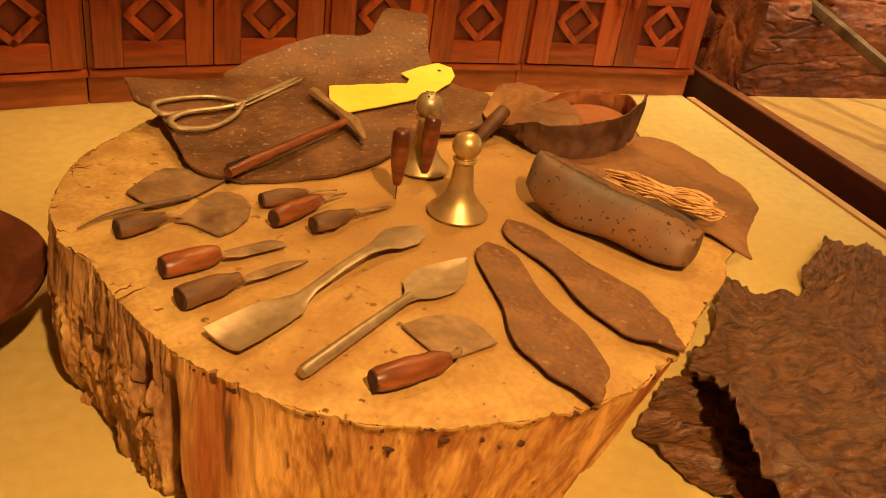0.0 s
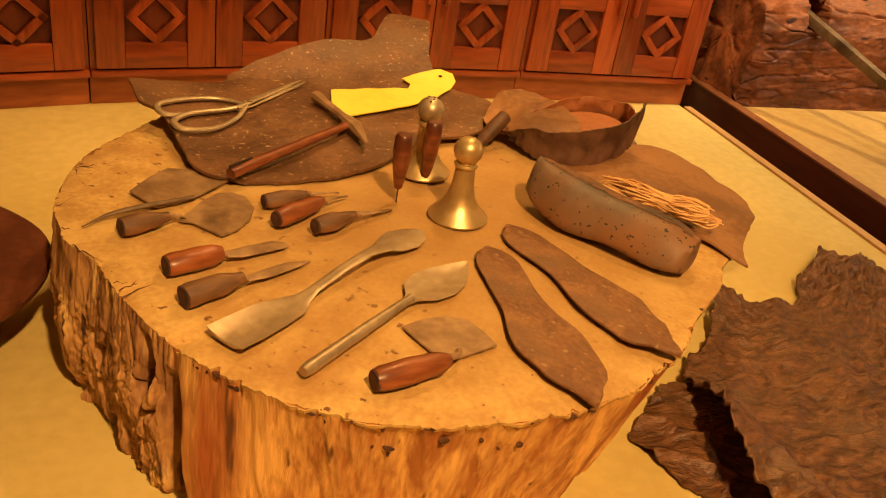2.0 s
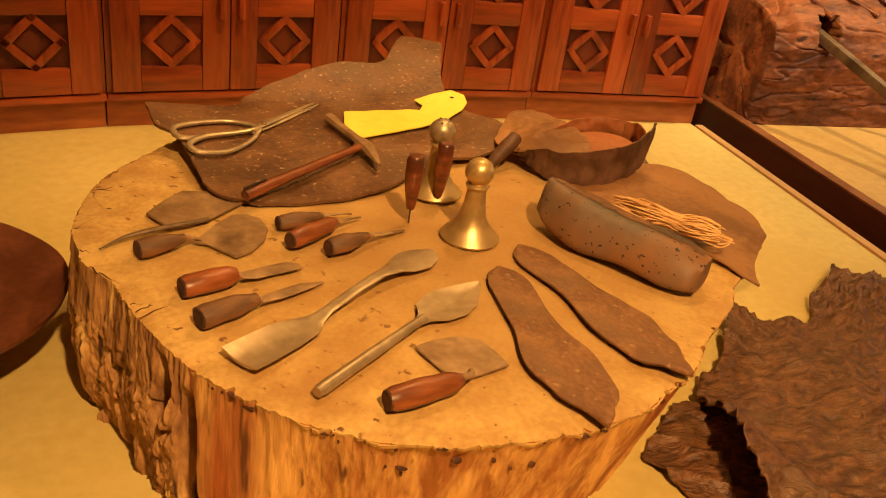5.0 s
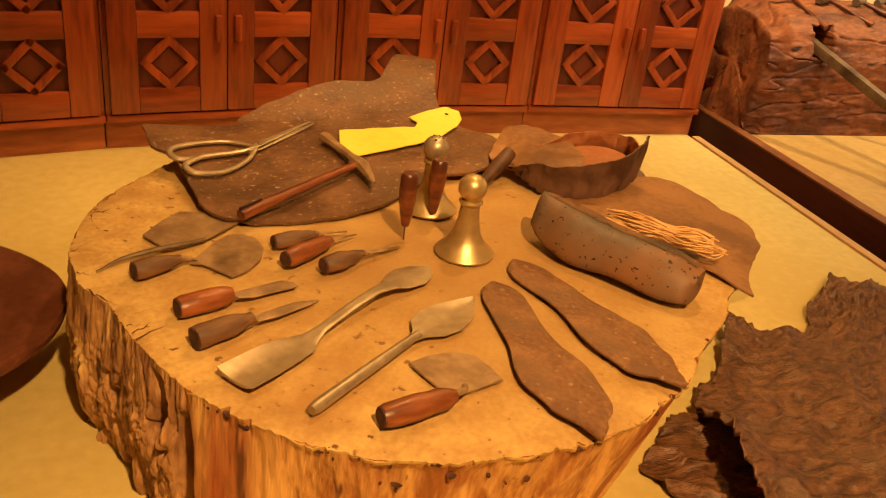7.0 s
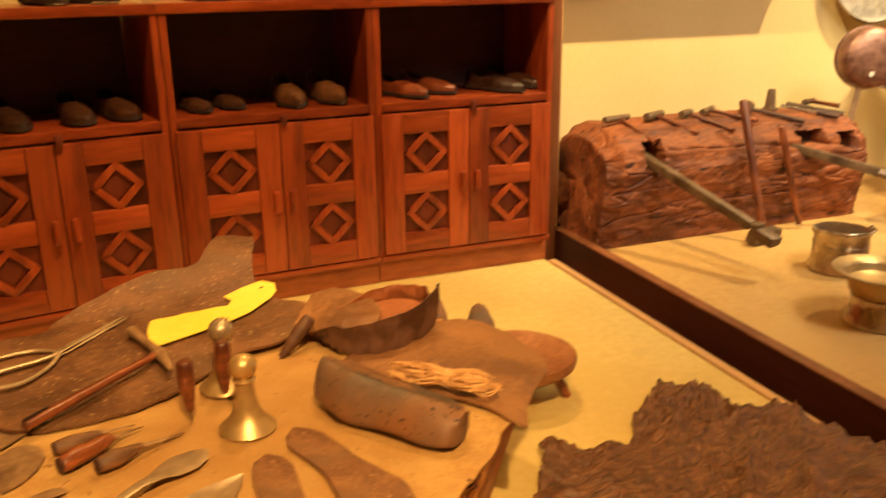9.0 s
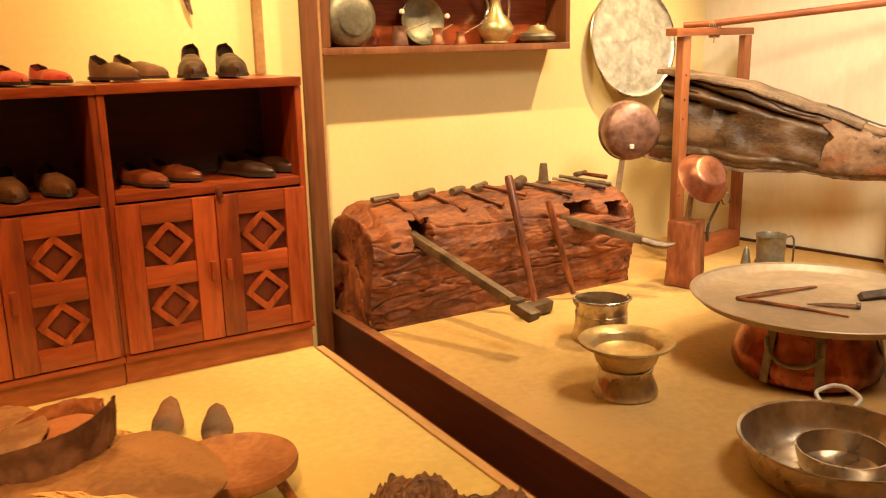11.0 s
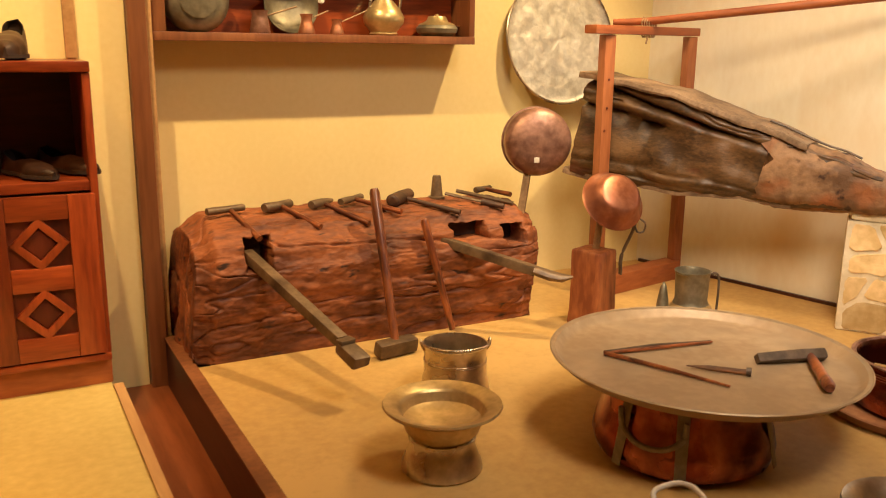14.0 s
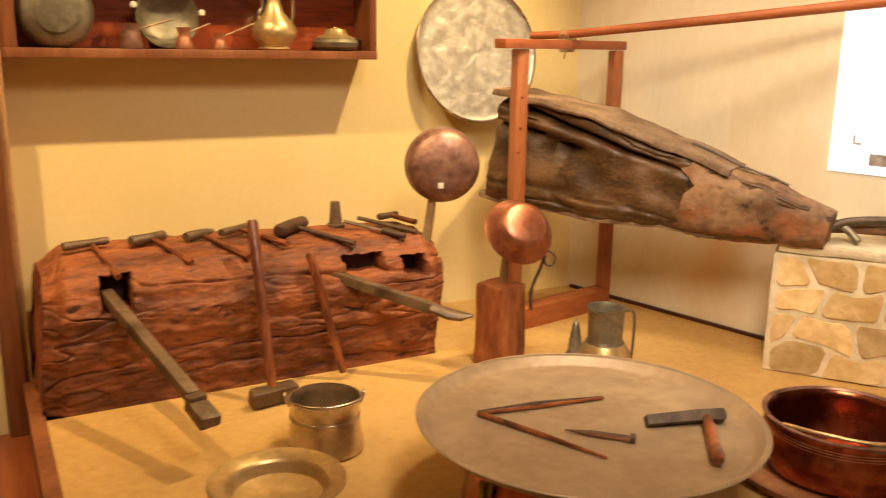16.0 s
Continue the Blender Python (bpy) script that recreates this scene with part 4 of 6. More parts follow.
def sole(m, flip, label):
    s = thing("leather_sole", m, label, "shoe sole", "pair of cut soles")
    st = []
    for k in range(25):
        t = k / 24
        a = curve_at([(0, 0.004), (0.03, 0.020), (0.12, 0.031), (0.38, 0.027), (0.66, 0.047), (0.84, 0.043), (0.95, 0.016), (1, 0.002)], t)
        b = curve_at([(0, 0.004), (0.03, 0.020), (0.12, 0.030), (0.38, 0.033), (0.66, 0.047), (0.82, 0.034), (0.95, 0.010), (1, 0.001)], t)
        if flip:
            a, b = b, a
        st.append((0.345 * t, a, b, 0.005 + 0.004 * ease(0.75, 1, t)))
    own = ribbon(st, 0.008)
    for v in own.verts:
        v.co += noise.noise_vector(v.co * 24 + Vector((flip, 0, 0))) * 0.0016
    part("sole", own, M_SOLE, s, "", True, 60)
    return s


sole(along(-0.408, 1.065, -0.402, 0.735, ON), 0, "thick cut leather shoe sole, scuffed brown, on the stump")
sole(along(-0.355, 1.125, -0.252, 0.800, ON), 1, "thick cut leather shoe sole, scuffed brown, beside the wooden last")

# ---- the cobbler's tools ----


def grip(length, radius, m, shape="barrel"):
    """A turned handle along x from the origin, lying with its side at z = 0."""
    tables = {"barrel": [(0, 0.80), (0.08, 0.95), (0.4, 1.0), (0.8, 0.86), (0.95, 0.70), (1, 0.55)],
              "pear": [(0, 0.62), (0.1, 0.9), (0.4, 1.0), (0.75, 0.7), (1, 0.36)],
              "taper": [(0, 0.9), (0.15, 1.0), (0.6, 0.86), (1, 0.5)]}
    prof = [(0.0, 0.0)] + [(radius * curve_at(tables[shape], t), length * t) for t in [k / 12 for k in range(13)]] + [(0.0, length)]
    own = lathe(prof, 28)
    for v in own.verts:
        v.co += noise.noise_vector(v.co * 45 + Vector((length * 90, radius * 300, 1))) * radius * 0.13
        v.co.x *= 0.93
    bmesh.ops.transform(own, matrix=m @ pose(0, 0, radius * 0.9, 0, 90, 0), verts=own.verts[:])
    return own


def butt(radius):
    """The dark end of a grip."""
    own = lathe([(0, 0), (radius * 0.74, 0.0006), (radius * 0.80, 0.003), (0, 0.003)], 20, pose(-0.0022, 0, radius * 0.9, 0, 90, 0), None, 0.0)
    for v in own.verts:
        v.co += noise.noise_vector(v.co * 90) * 0.0012
    return own


# yellow card pattern
card = thing("card_pattern", pose(0, 0, 0), "bright yellow axe-shaped card pattern on the leather sheet", "pattern")
own = plate([(-0.536, 1.594), (-0.545, 1.54), (-0.540, 1.476), (-0.48, 1.500), (-0.404, 1.535), (-0.34, 1.575), (-0.296, 1.623), (-0.276, 1.655), (-0.275, 1.682), (-0.300, 1.692), (-0.340, 1.68), (-0.384, 1.660),
             (-0.372, 1.640), (-0.383, 1.618), (-0.42, 1.610), (-0.462, 1.604), (-0.50, 1.597)], 0.002)
bmesh.ops.subdivide_edges(own, edges=own.edges[:], cuts=3, use_grid_fill=True)
for v in own.verts:
    v.co.z += hide_z(v.co.x, v.co.y) + 0.006
part("card", own, M_YELLOW, card, "", False)
part("hole", lathe([(0, 0), (0.004, 0), (0.004, 0.0008), (0, 0.0008)], 12, pose(-0.305, 1.668, hide_z(-0.305, 1.668) + 0.0085)), M_INNER, card)


def tilt_on(ax, ay, bx, by, lift=0.0, f=hide_z):
    """A pose on a bent surface, x from a to b."""
    za, zb = f(ax, ay) + lift, f(bx, by) + lift
    d = math.hypot(bx - ax, by - ay)
    return pose(ax, ay, za, 0, 0, math.degrees(math.atan2(by - ay, bx - ax))) @ pose(0, 0, 0, 0, -math.degrees(math.atan2(zb - za, d)), 0)


# scissors
sc = thing("scissors", pose(-0.70, 1.51, 0), "old grey iron tailor's scissors lying on the leather", "scissors")
for k, ring in ((0, [(-0.698, 1.514), (-0.717, 1.528), (-0.750, 1.535), (-0.794, 1.516), (-0.836, 1.482), (-0.838, 1.458), (-0.820, 1.450), (-0.778, 1.470), (-0.725, 1.497), (-0.700, 1.508)]),
                (1, [(-0.698, 1.508), (-0.712, 1.498), (-0.738, 1.488), (-0.787, 1.462), (-0.814, 1.430), (-0.812, 1.410), (-0.795, 1.405), (-0.754, 1.423), (-0.716, 1.462), (-0.697, 1.503)])):
    loop = smooth_path([(x + 0.70, y - 1.51, hide_z(x, y) + 0.006 + 0.003 * k) for x, y in ring], 6)
    part("bow", tube(loop, [0.0058 - 0.0016 * abs(2 * i / (len(loop) - 1) - 1) for i in range(len(loop))], 9, 0.8), M_STEEL, sc, "long finger bow")
lay = sc.matrix_basis.inverted() @ tilt_on(-0.713, 1.494, -0.572, 1.645, 0.008)
for k in (-1, 1):
    part("blade", ribbon([(0.0, 0.005, 0.005, 0.002 * k), (0.035, 0.008, 0.007, 0.003 * k), (0.09, 0.0075, 0.006, 0.002 * k), (0.15, 0.0045, 0.004, 0.001 * k), (0.192, 0.001, 0.001, 0.0)], 0.004, lay @ pose(0, 0, 0, 0, 0, 1.6 * k)), M_STEEL, sc)
part("rivet", lathe([(0, 0.003), (0.005, 0.003), (0.005, 0.006), (0.003, 0.0075), (0, 0.0075)], 14, lay @ pose(0.034, 0, 0)), M_IRON, sc)

# cobbler's hammer
hm = thing("cobbler_hammer", tilt_on(-0.741, 1.262, -0.530, 1.436, 0.004), "cobbler's hammer with a red wooden handle and grey iron head", "hammer")
part("handle", tube([(0, 0, 0.010), (0.05, 0, 0.012), (0.14, 0, 0.013), (0.27, 0, 0.014)], [0.0092, 0.0098, 0.0085, 0.0072], 14, 0.85), M_HANDLE, hm)
part("split", box(0.045, 0.003, 0.006, pose(0.022, 0.002, 0.0195)), M_INNER, hm)
own = tube([(0.311, 0.112, 0.020), (0.308, 0.104, 0.020), (0.300, 0.078, 0.018), (0.282, 0.022, 0.016), (0.275, 0.006, 0.015), (0.266, -0.018, 0.015), (0.256, -0.036, 0.012), (0.240, -0.062, 0.009)], [0.0105, 0.0112, 0.0085, 0.0078, 0.0120, 0.0120, 0.0085, 0.0030], 8, 0.9)
part("head", own, M_IRON, hm)


def burnisher(x, y, label, dots):
    b = thing("brass_burnisher", pose(x, y, ON), label, "burnisher", "bell-shaped burnishers")
    part("foot", lathe([(0, 0), (0.0445, 0), (0.0455, 0.003), (0.042, 0.007), (0.030, 0.018), (0.021, 0.034), (0.0165, 0.055), (0.0145, 0.075), (0.0135, 0.083), (0, 0.083)], 40), M_BRASS, b, "flared brass bell foot")
    part("collar", lathe([(0, 0.082), (0.0165, 0.082), (0.018, 0.085), (0.0165, 0.0885), (0, 0.0885)], 30), M_BRASS, b)
    part("knob", lathe([(0, 0.088), (0.012, 0.088)] + [(0.0215 * math.sin(q), 0.107 - 0.0205 * math.cos(q)) for q in [0.6 + 0.2 * k for k in range(12)]] + [(0, 0.1275)], 30), M_BRASS if not dots else M_STEEL, b, "round knob")
    if dots:
        own = bmesh.new()
        for k in range(9):
            a = k * 2.4
            r = 0.004 + 0.0011 * k
            box(0.003, 0.003, 0.003, pose(r * math.cos(a), r * math.sin(a), 0.126 - r * r * 18), 0.0006, own)
        part("pits", own, M_INNER, b)


burnisher(-0.418, 1.168, "polished brass bell-shaped burnisher with a ball knob on the stump", False)
burnisher(-0.430, 1.325, "dull grey bell-shaped burnisher with a pitted knob", True)


def standing_awl(x, y, lean_x, lean_y, label, depth=0.026, length=0.085, wood=None):
    a = thing("standing_awl", pose(x, y, ON - 0.004, lean_x, lean_y, 0), label, "awl", "awls stuck in the stump")
    part("needle", tube([(0, 0, 0), (0, 0, depth + 0.01)], [0.0010, 0.0018], 8), M_DARKIRON, a)
    part("handle", lathe([(0, depth), (0.006, depth), (0.0085, depth + 0.012), (0.0125, depth + 0.04), (0.0138, depth + 0.062), (0.0125, depth + length - 0.004), (0.009, depth + length), (0, depth + length + 0.001)], 18), wood or M_HANDLE, a)


standing_awl(-0.499, 1.222, 2, -1, "awl with a dark red wooden handle stuck upright in the stump", 0.025, 0.088)
standing_awl(-0.437, 1.285, 2, 1, "awl with a red wooden handle stuck upright in the stump", 0.016, 0.092)
standing_awl(-0.322, 1.405, -14, 46, "awl with a dark wooden handle leaning by the leather upper", 0.006, 0.092, M_DARKWOOD)


def tool(name, m, label, category, g_len, g_rad, shape, g_mat, blade, thick=0.0025, z=0.012, group="", neck=0.010):
    """A hafted hand tool lying along x: grip, ferrule, tang and blade."""
    t = thing(name, m, label, category, group)
    g_rad *= 0.88
    part("handle", grip(g_len, g_rad, Matrix(), shape), g_mat, t)
    part("butt", butt(g_rad), M_KNOT, t, "dark worn handle end")
    part("tang", tube([(g_len - 0.004, 0, g_rad), (g_len + neck, 0, z * 0.7)], [0.0048, 0.0034], 10), M_IRON, t)
    part("blade", ribbon([(g_len + neck * 0.6 + x, a, b, max(0.0022, q)) for x, a, b, q in blade], thick), M_IRON, t)
    return t


AW = "awls and knives on the stump"
tool("awl", along(-0.700, 1.196, -0.585, 1.236, ON), "short awl with a worn wooden handle on the stump", "awl", 0.070, 0.0145, "pear", M_HANDLE2, [(0, 0.004, 0.004, 0.011), (0.03, 0.002, 0.002, 0.008), (0.045, 0.0006, 0.0006, 0.005)], group=AW)
tool("awl", along(-0.690, 1.140, -0.580, 1.222, ON), "awl with an orange-red wooden handle on the stump", "awl", 0.088, 0.0165, "barrel", M_HANDLE, [(0, 0.004, 0.004, 0.012), (0.03, 0.0025, 0.0025, 0.008), (0.052, 0.0006, 0.0006, 0.004)], group=AW)
tool("awl", along(-0.640, 1.118, -0.528, 1.178, ON), "awl with a dark lumpy handle on the stump", "awl", 0.070, 0.0165, "pear", M_HANDLE2, [(0, 0.006, 0.006, 0.013), (0.03, 0.004, 0.004, 0.008), (0.066, 0.0006, 0.0006, 0.003)], group=AW)
tool("paring_knife", along(-0.835, 1.022, -0.695, 1.082, ON), "paring knife with a turned reddish handle and square blade", "knife", 0.072, 0.0185, "barrel", M_HANDLE, [(0, 0.008, 0.006, 0.010), (0.02, 0.013, 0.010, 0.007), (0.075, 0.016, 0.008, 0.004), (0.088, 0.006, 0.006, 0.003)], group=AW)
tool("paring_knife", along(-0.817, 0.953, -0.667, 1.038, ON), "paring knife with a worn brown handle and narrow blade", "knife", 0.078, 0.0185, "taper", M_HANDLE2, [(0, 0.006, 0.006, 0.010), (0.03, 0.011, 0.008, 0.007), (0.07, 0.013, 0.004, 0.004), (0.098, 0.002, 0.001, 0.003)], group=AW)
rk = tool("round_knife", along(-0.888, 1.122, -0.815, 1.160, ON), "round-bladed leather knife with a wooden handle", "knife", 0.066, 0.0165, "taper", M_HANDLE2,
          [(0.0, 0.004, 0.004, 0.012), (0.014, 0.004, 0.004, 0.005)], neck=0.016, group=AW)
own = plate([(-0.818, 1.158), (-0.800, 1.152), (-0.782, 1.133), (-0.764, 1.114), (-0.742, 1.130), (-0.722, 1.160), (-0.714, 1.195), (-0.722, 1.225), (-0.740, 1.240), (-0.762, 1.238), (-0.785, 1.212), (-0.805, 1.178)], 0.003, lambda x, y: ON + 0.001, 0.001)
bmesh.ops.transform(own, matrix=rk.matrix_basis.inverted(), verts=own.verts[:])
part("round_blade", own, M_IRON, rk, "rounded iron blade")

# curved cutter with an iron tang
ct = thing("tanged_cutter", pose(0, 0, ON), "broad iron cutter with a bare curved tang", "knife")
part("tang", tube(smooth_path([(-0.936, 1.143, 0.003), (-0.905, 1.166, 0.008), (-0.862, 1.184, 0.011), (-0.822, 1.205, 0.008), (-0.795, 1.222, 0.005)], 6), [0.0012 + 0.0032 * ease(0, 10, k) for k in range(25)], 10, 0.7), M_STAKE, ct)
part("blade", plate([(-0.880, 1.244), (-0.856, 1.286), (-0.829, 1.318), (-0.780, 1.313), (-0.731, 1.291), (-0.752, 1.268), (-0.785, 1.232), (-0.815, 1.208), (-0.846, 1.194), (-0.862, 1.218)], 0.003, lambda x, y: 0.002, 0.001), M_IRON, ct)

# half-moon knife
hk = thing("half_moon_knife", along(-0.632, 0.783, -0.545, 0.808, ON), "half-moon knife with a worn red wooden handle at the stump's edge", "knife")
part("handle", grip(0.094, 0.0155, Matrix(), "barrel"), M_HANDLE, hk)
part("butt", butt(0.0155), M_KNOT, hk, "dark worn handle end")
part("tang", tube(smooth_path([(0.092, 0, 0.018), (0.108, 0.004, 0.014), (0.118, 0.016, 0.008)], 5), 0.0042, 9), M_IRON, hk)
own = plate([(-0.574, 0.892), (-0.562, 0.862), (-0.549, 0.833), (-0.536, 0.822), (-0.505, 0.832), (-0.470, 0.845), (-0.477, 0.872), (-0.489, 0.898), (-0.515, 0.908), (-0.545, 0.905)], 0.0026, lambda x, y: ON + 0.001, 0.001)
bmesh.ops.transform(own, matrix=hk.matrix_basis.inverted(), verts=own.verts[:])
part("blade", own, M_IRON, hk, "fan-shaped blade")

# double-ended spatula and leaf tool
sp = thing("double_spatula", along(-0.776, 0.872, -0.490, 1.118, ON), "double-ended steel spatula with a trough-shaped end", "spatula")
st = [(0.0, 0.030, 0.024, 0.006), (0.03, 0.029, 0.027, 0.005), (0.07, 0.027, 0.027, 0.004), (0.105, 0.020, 0.022, 0.005), (0.125, 0.010, 0.012, 0.007), (0.145, 0.0075, 0.0075, 0.010), (0.20, 0.0075, 0.0075, 0.016), (0.25, 0.008, 0.008, 0.018),
      (0.285, 0.012, 0.012, 0.013), (0.305, 0.024, 0.020, 0.008), (0.335, 0.030, 0.026, 0.005), (0.362, 0.020, 0.020, 0.004), (0.378, 0.005, 0.005, 0.004)]
own = ribbon(st, 0.0035)
for v in own.verts:
    if v.co.x < 0.12:
        v.co.z += 9 * v.co.y ** 2 * (1 - ease(0.08, 0.12, v.co.x))
part("blade", own, M_STEEL, sp)
lf = thing("leaf_spatula", along(-0.702, 0.812, -0.452, 1.025, ON), "long steel leaf-shaped modelling tool on the stump", "spatula")
part("rod", tube([(0, 0, 0.008), (0.01, 0, 0.008), (0.10, 0, 0.009), (0.20, 0, 0.009)], [0.0062, 0.0080, 0.0072, 0.0056], 14), M_STEEL, lf)
part("leaf", ribbon([(0.190, 0.006, 0.006, 0.008), (0.205, 0.012, 0.010, 0.007), (0.225, 0.029, 0.024, 0.005), (0.255, 0.035, 0.032, 0.004), (0.285, 0.028, 0.028, 0.004), (0.312, 0.014, 0.015, 0.005), (0.333, 0.002, 0.002, 0.006)], 0.003, None, -0.003), M_STEEL, lf)

# ---- on the cobbler's floor ----


def ridge(x, y, z, sharp=2.3):
    return (1 - min(1.0, abs(noise.noise(Vector((x, y, z)))) * sharp)) ** 2


def rug_z(x, y):
    w = noise.noise_vector(Vector((x * 2.6, y * 2.6, 3)))
    X, Y = x + 0.10 * w.x, y + 0.10 * w.y
    u, v = X * 0.85 + Y * 0.53, Y * 0.85 - X * 0.53
    out = math.hypot(x - 0.38, y - 0.86)
    rim = ease(0.28, 0.56, out)
    turn = math.atan2(y - 0.86, x - 0.38)
    pleat = ridge(math.cos(turn) * 13 + out * 3, math.sin(turn) * 13, out * 3.5)
    z = 0.009 + 0.012 * ridge(u * 2.6, v * 6, 1) + 0.0070 * ridge(u * 6 + 4, v * 17, 4) + 0.0045 * ridge(X * 15, Y * 24, 9) + 0.004 * ridge(u * 20, v * 48, 14) + 0.003 * noise.noise(Vector((x * 40, y * 40, 9)))
    z += rim * (0.018 * pleat + 0.014 * ridge(math.cos(turn) * 30, math.sin(turn) * 30, out * 5))
    z += 0.045 * rim * max(0.0, noise.noise(Vector((x * 7.0, y * 7.0, 12))))
    return z + 0.062 * ease(0.06, -0.06, x) * ease(1.06, 0.92, y)


hd = thing("crumpled_hide", pose(0, 0, 0), "large dark crumpled leather hide with torn edges on the floor", "hide")
own = sheet([(-0.035, 1.03), (0.015, 1.085), (0.075, 1.130), (0.125, 1.19), (0.17, 1.29), (0.205, 1.265), (0.268, 1.235), (0.358, 1.245), (0.405, 1.305), (0.50, 1.375), (0.555, 1.43), (0.565, 1.35), (0.625, 1.355), (0.640, 1.24), (0.715, 1.235), (0.75, 1.12), (0.80, 1.0), (0.80, 0.85), (0.78, 0.6), (0.6, 0.42), (0.35, 0.36),
             (0.1, 0.42), (-0.05, 0.56), (-0.11, 0.72), (-0.10, 0.82), (-0.065, 0.91), (-0.05, 0.97)], 0.004, rug_z, 0.026, 110, 520, 16, 3.0)
part("sheet", own, M_HIDE, hd, "", True, 120)


def fold_z(x, y):
    return 0.010 + 0.012 * ridge(x * 9, y * 14, 21) + 0.006 * noise.noise(Vector((x * 26, y * 26, 5)))


own = sheet([(-0.185, 0.925), (-0.12, 0.985), (-0.05, 1.03), (0.03, 0.95), (0.02, 0.80), (-0.06, 0.74), (-0.135, 0.80), (-0.165, 0.86)], 0.004, fold_z, 0.04, 26, 160, 16, 8.0)
part("folded_edge", own, M_HIDE, hd, "", True, 70)


def stool(m, seat_r, seat_h, material, label, dish):
    s = thing("low_stool", m, label, "stool", "low three-legged stools")
    prof = [(0, seat_h - 0.034), (seat_r * 0.86, seat_h - 0.034), (seat_r * 0.98, seat_h - 0.022), (seat_r, seat_h - 0.008), (seat_r * 0.985, seat_h), (seat_r * 0.9, seat_h - dish * 0.35), (seat_r * 0.5, seat_h - dish * 0.9), (0, seat_h - dish)]
    part("seat", lathe(prof, 56, None, None, 0.004), material, s)
    for k in range(3):
        a = radians(35 + 120 * k)
        part("leg", tube([(seat_r * 0.55 * math.cos(a), seat_r * 0.55 * math.sin(a), seat_h - 0.03), (seat_r * 0.88 * math.cos(a), seat_r * 0.88 * math.sin(a), 0)], [0.014, 0.011], 10), M_HANDLE, s)
    return s


stool(pose(-1.205, 1.285, 0), 0.212, 0.125, M_SEAT, "low stool with a dark red-brown round leather seat", 0.012)
stool(pose(0.232, 1.520, 0, 0, 0, 65), 0.130, 0.112, M_SEATW, "low three-legged stool with a dished reddish wooden seat", 0.016)

for (ax, ay, bx, by, n) in ((0.115, 1.76, 0.217, 2.02, "tall"), (0.235, 1.70, 0.305, 1.91, "short")):
    w = thing("wooden_last", along(ax, ay, bx, by, 0.0), "dark pointed wooden last lying on the floor by the stool", "shoe last", "lasts behind the stool")
    own = bmesh.new()
    rows = []
    Ln = math.hypot(bx - ax, by - ay)
    for i in range(21):
        t = i / 20
        r = curve_at([(0, 0.018), (0.12, 0.034), (0.45, 0.030), (0.72, 0.040), (0.92, 0.024), (1, 0.004)], t)
        h = curve_at([(0, 0.05), (0.25, 0.075), (0.6, 0.062), (1, 0.078)], t)
        lo = curve_at([(0, 0.0), (0.7, 0.0), (1, 0.07)], t)
        rows.append([own.verts.new((Ln * t, r * math.cos(q * math.pi / 9), (h + lo) / 2 + (h - lo) / 2 * math.sin(q * math.pi / 9))) for q in range(18)])
    for a, b in zip(rows, rows[1:]):
        for k in range(18):
            own.faces.new((a[k], a[(k + 1) % 18], b[(k + 1) % 18], b[k]))
    own.faces.new(rows[0][::-1])
    own.faces.new(rows[-1])
    part("body", own, M_LAST, w)

# ---- the coppersmith's platform ----
# old log with sockets
LX0, LX1 = 0.972, 2.165
log = thing("old_log", pose(0, 0, 0), "huge cracked reddish-brown old log with square sockets on the platform", "log")
SOCKETS = [(1.162, 0.308, 0.044, 0.042), (1.890, 0.316, 0.064, 0.028), (2.055, 0.296, 0.042, 0.032)]
own = bmesh.new()
rows = []
nx, na = 320, 400
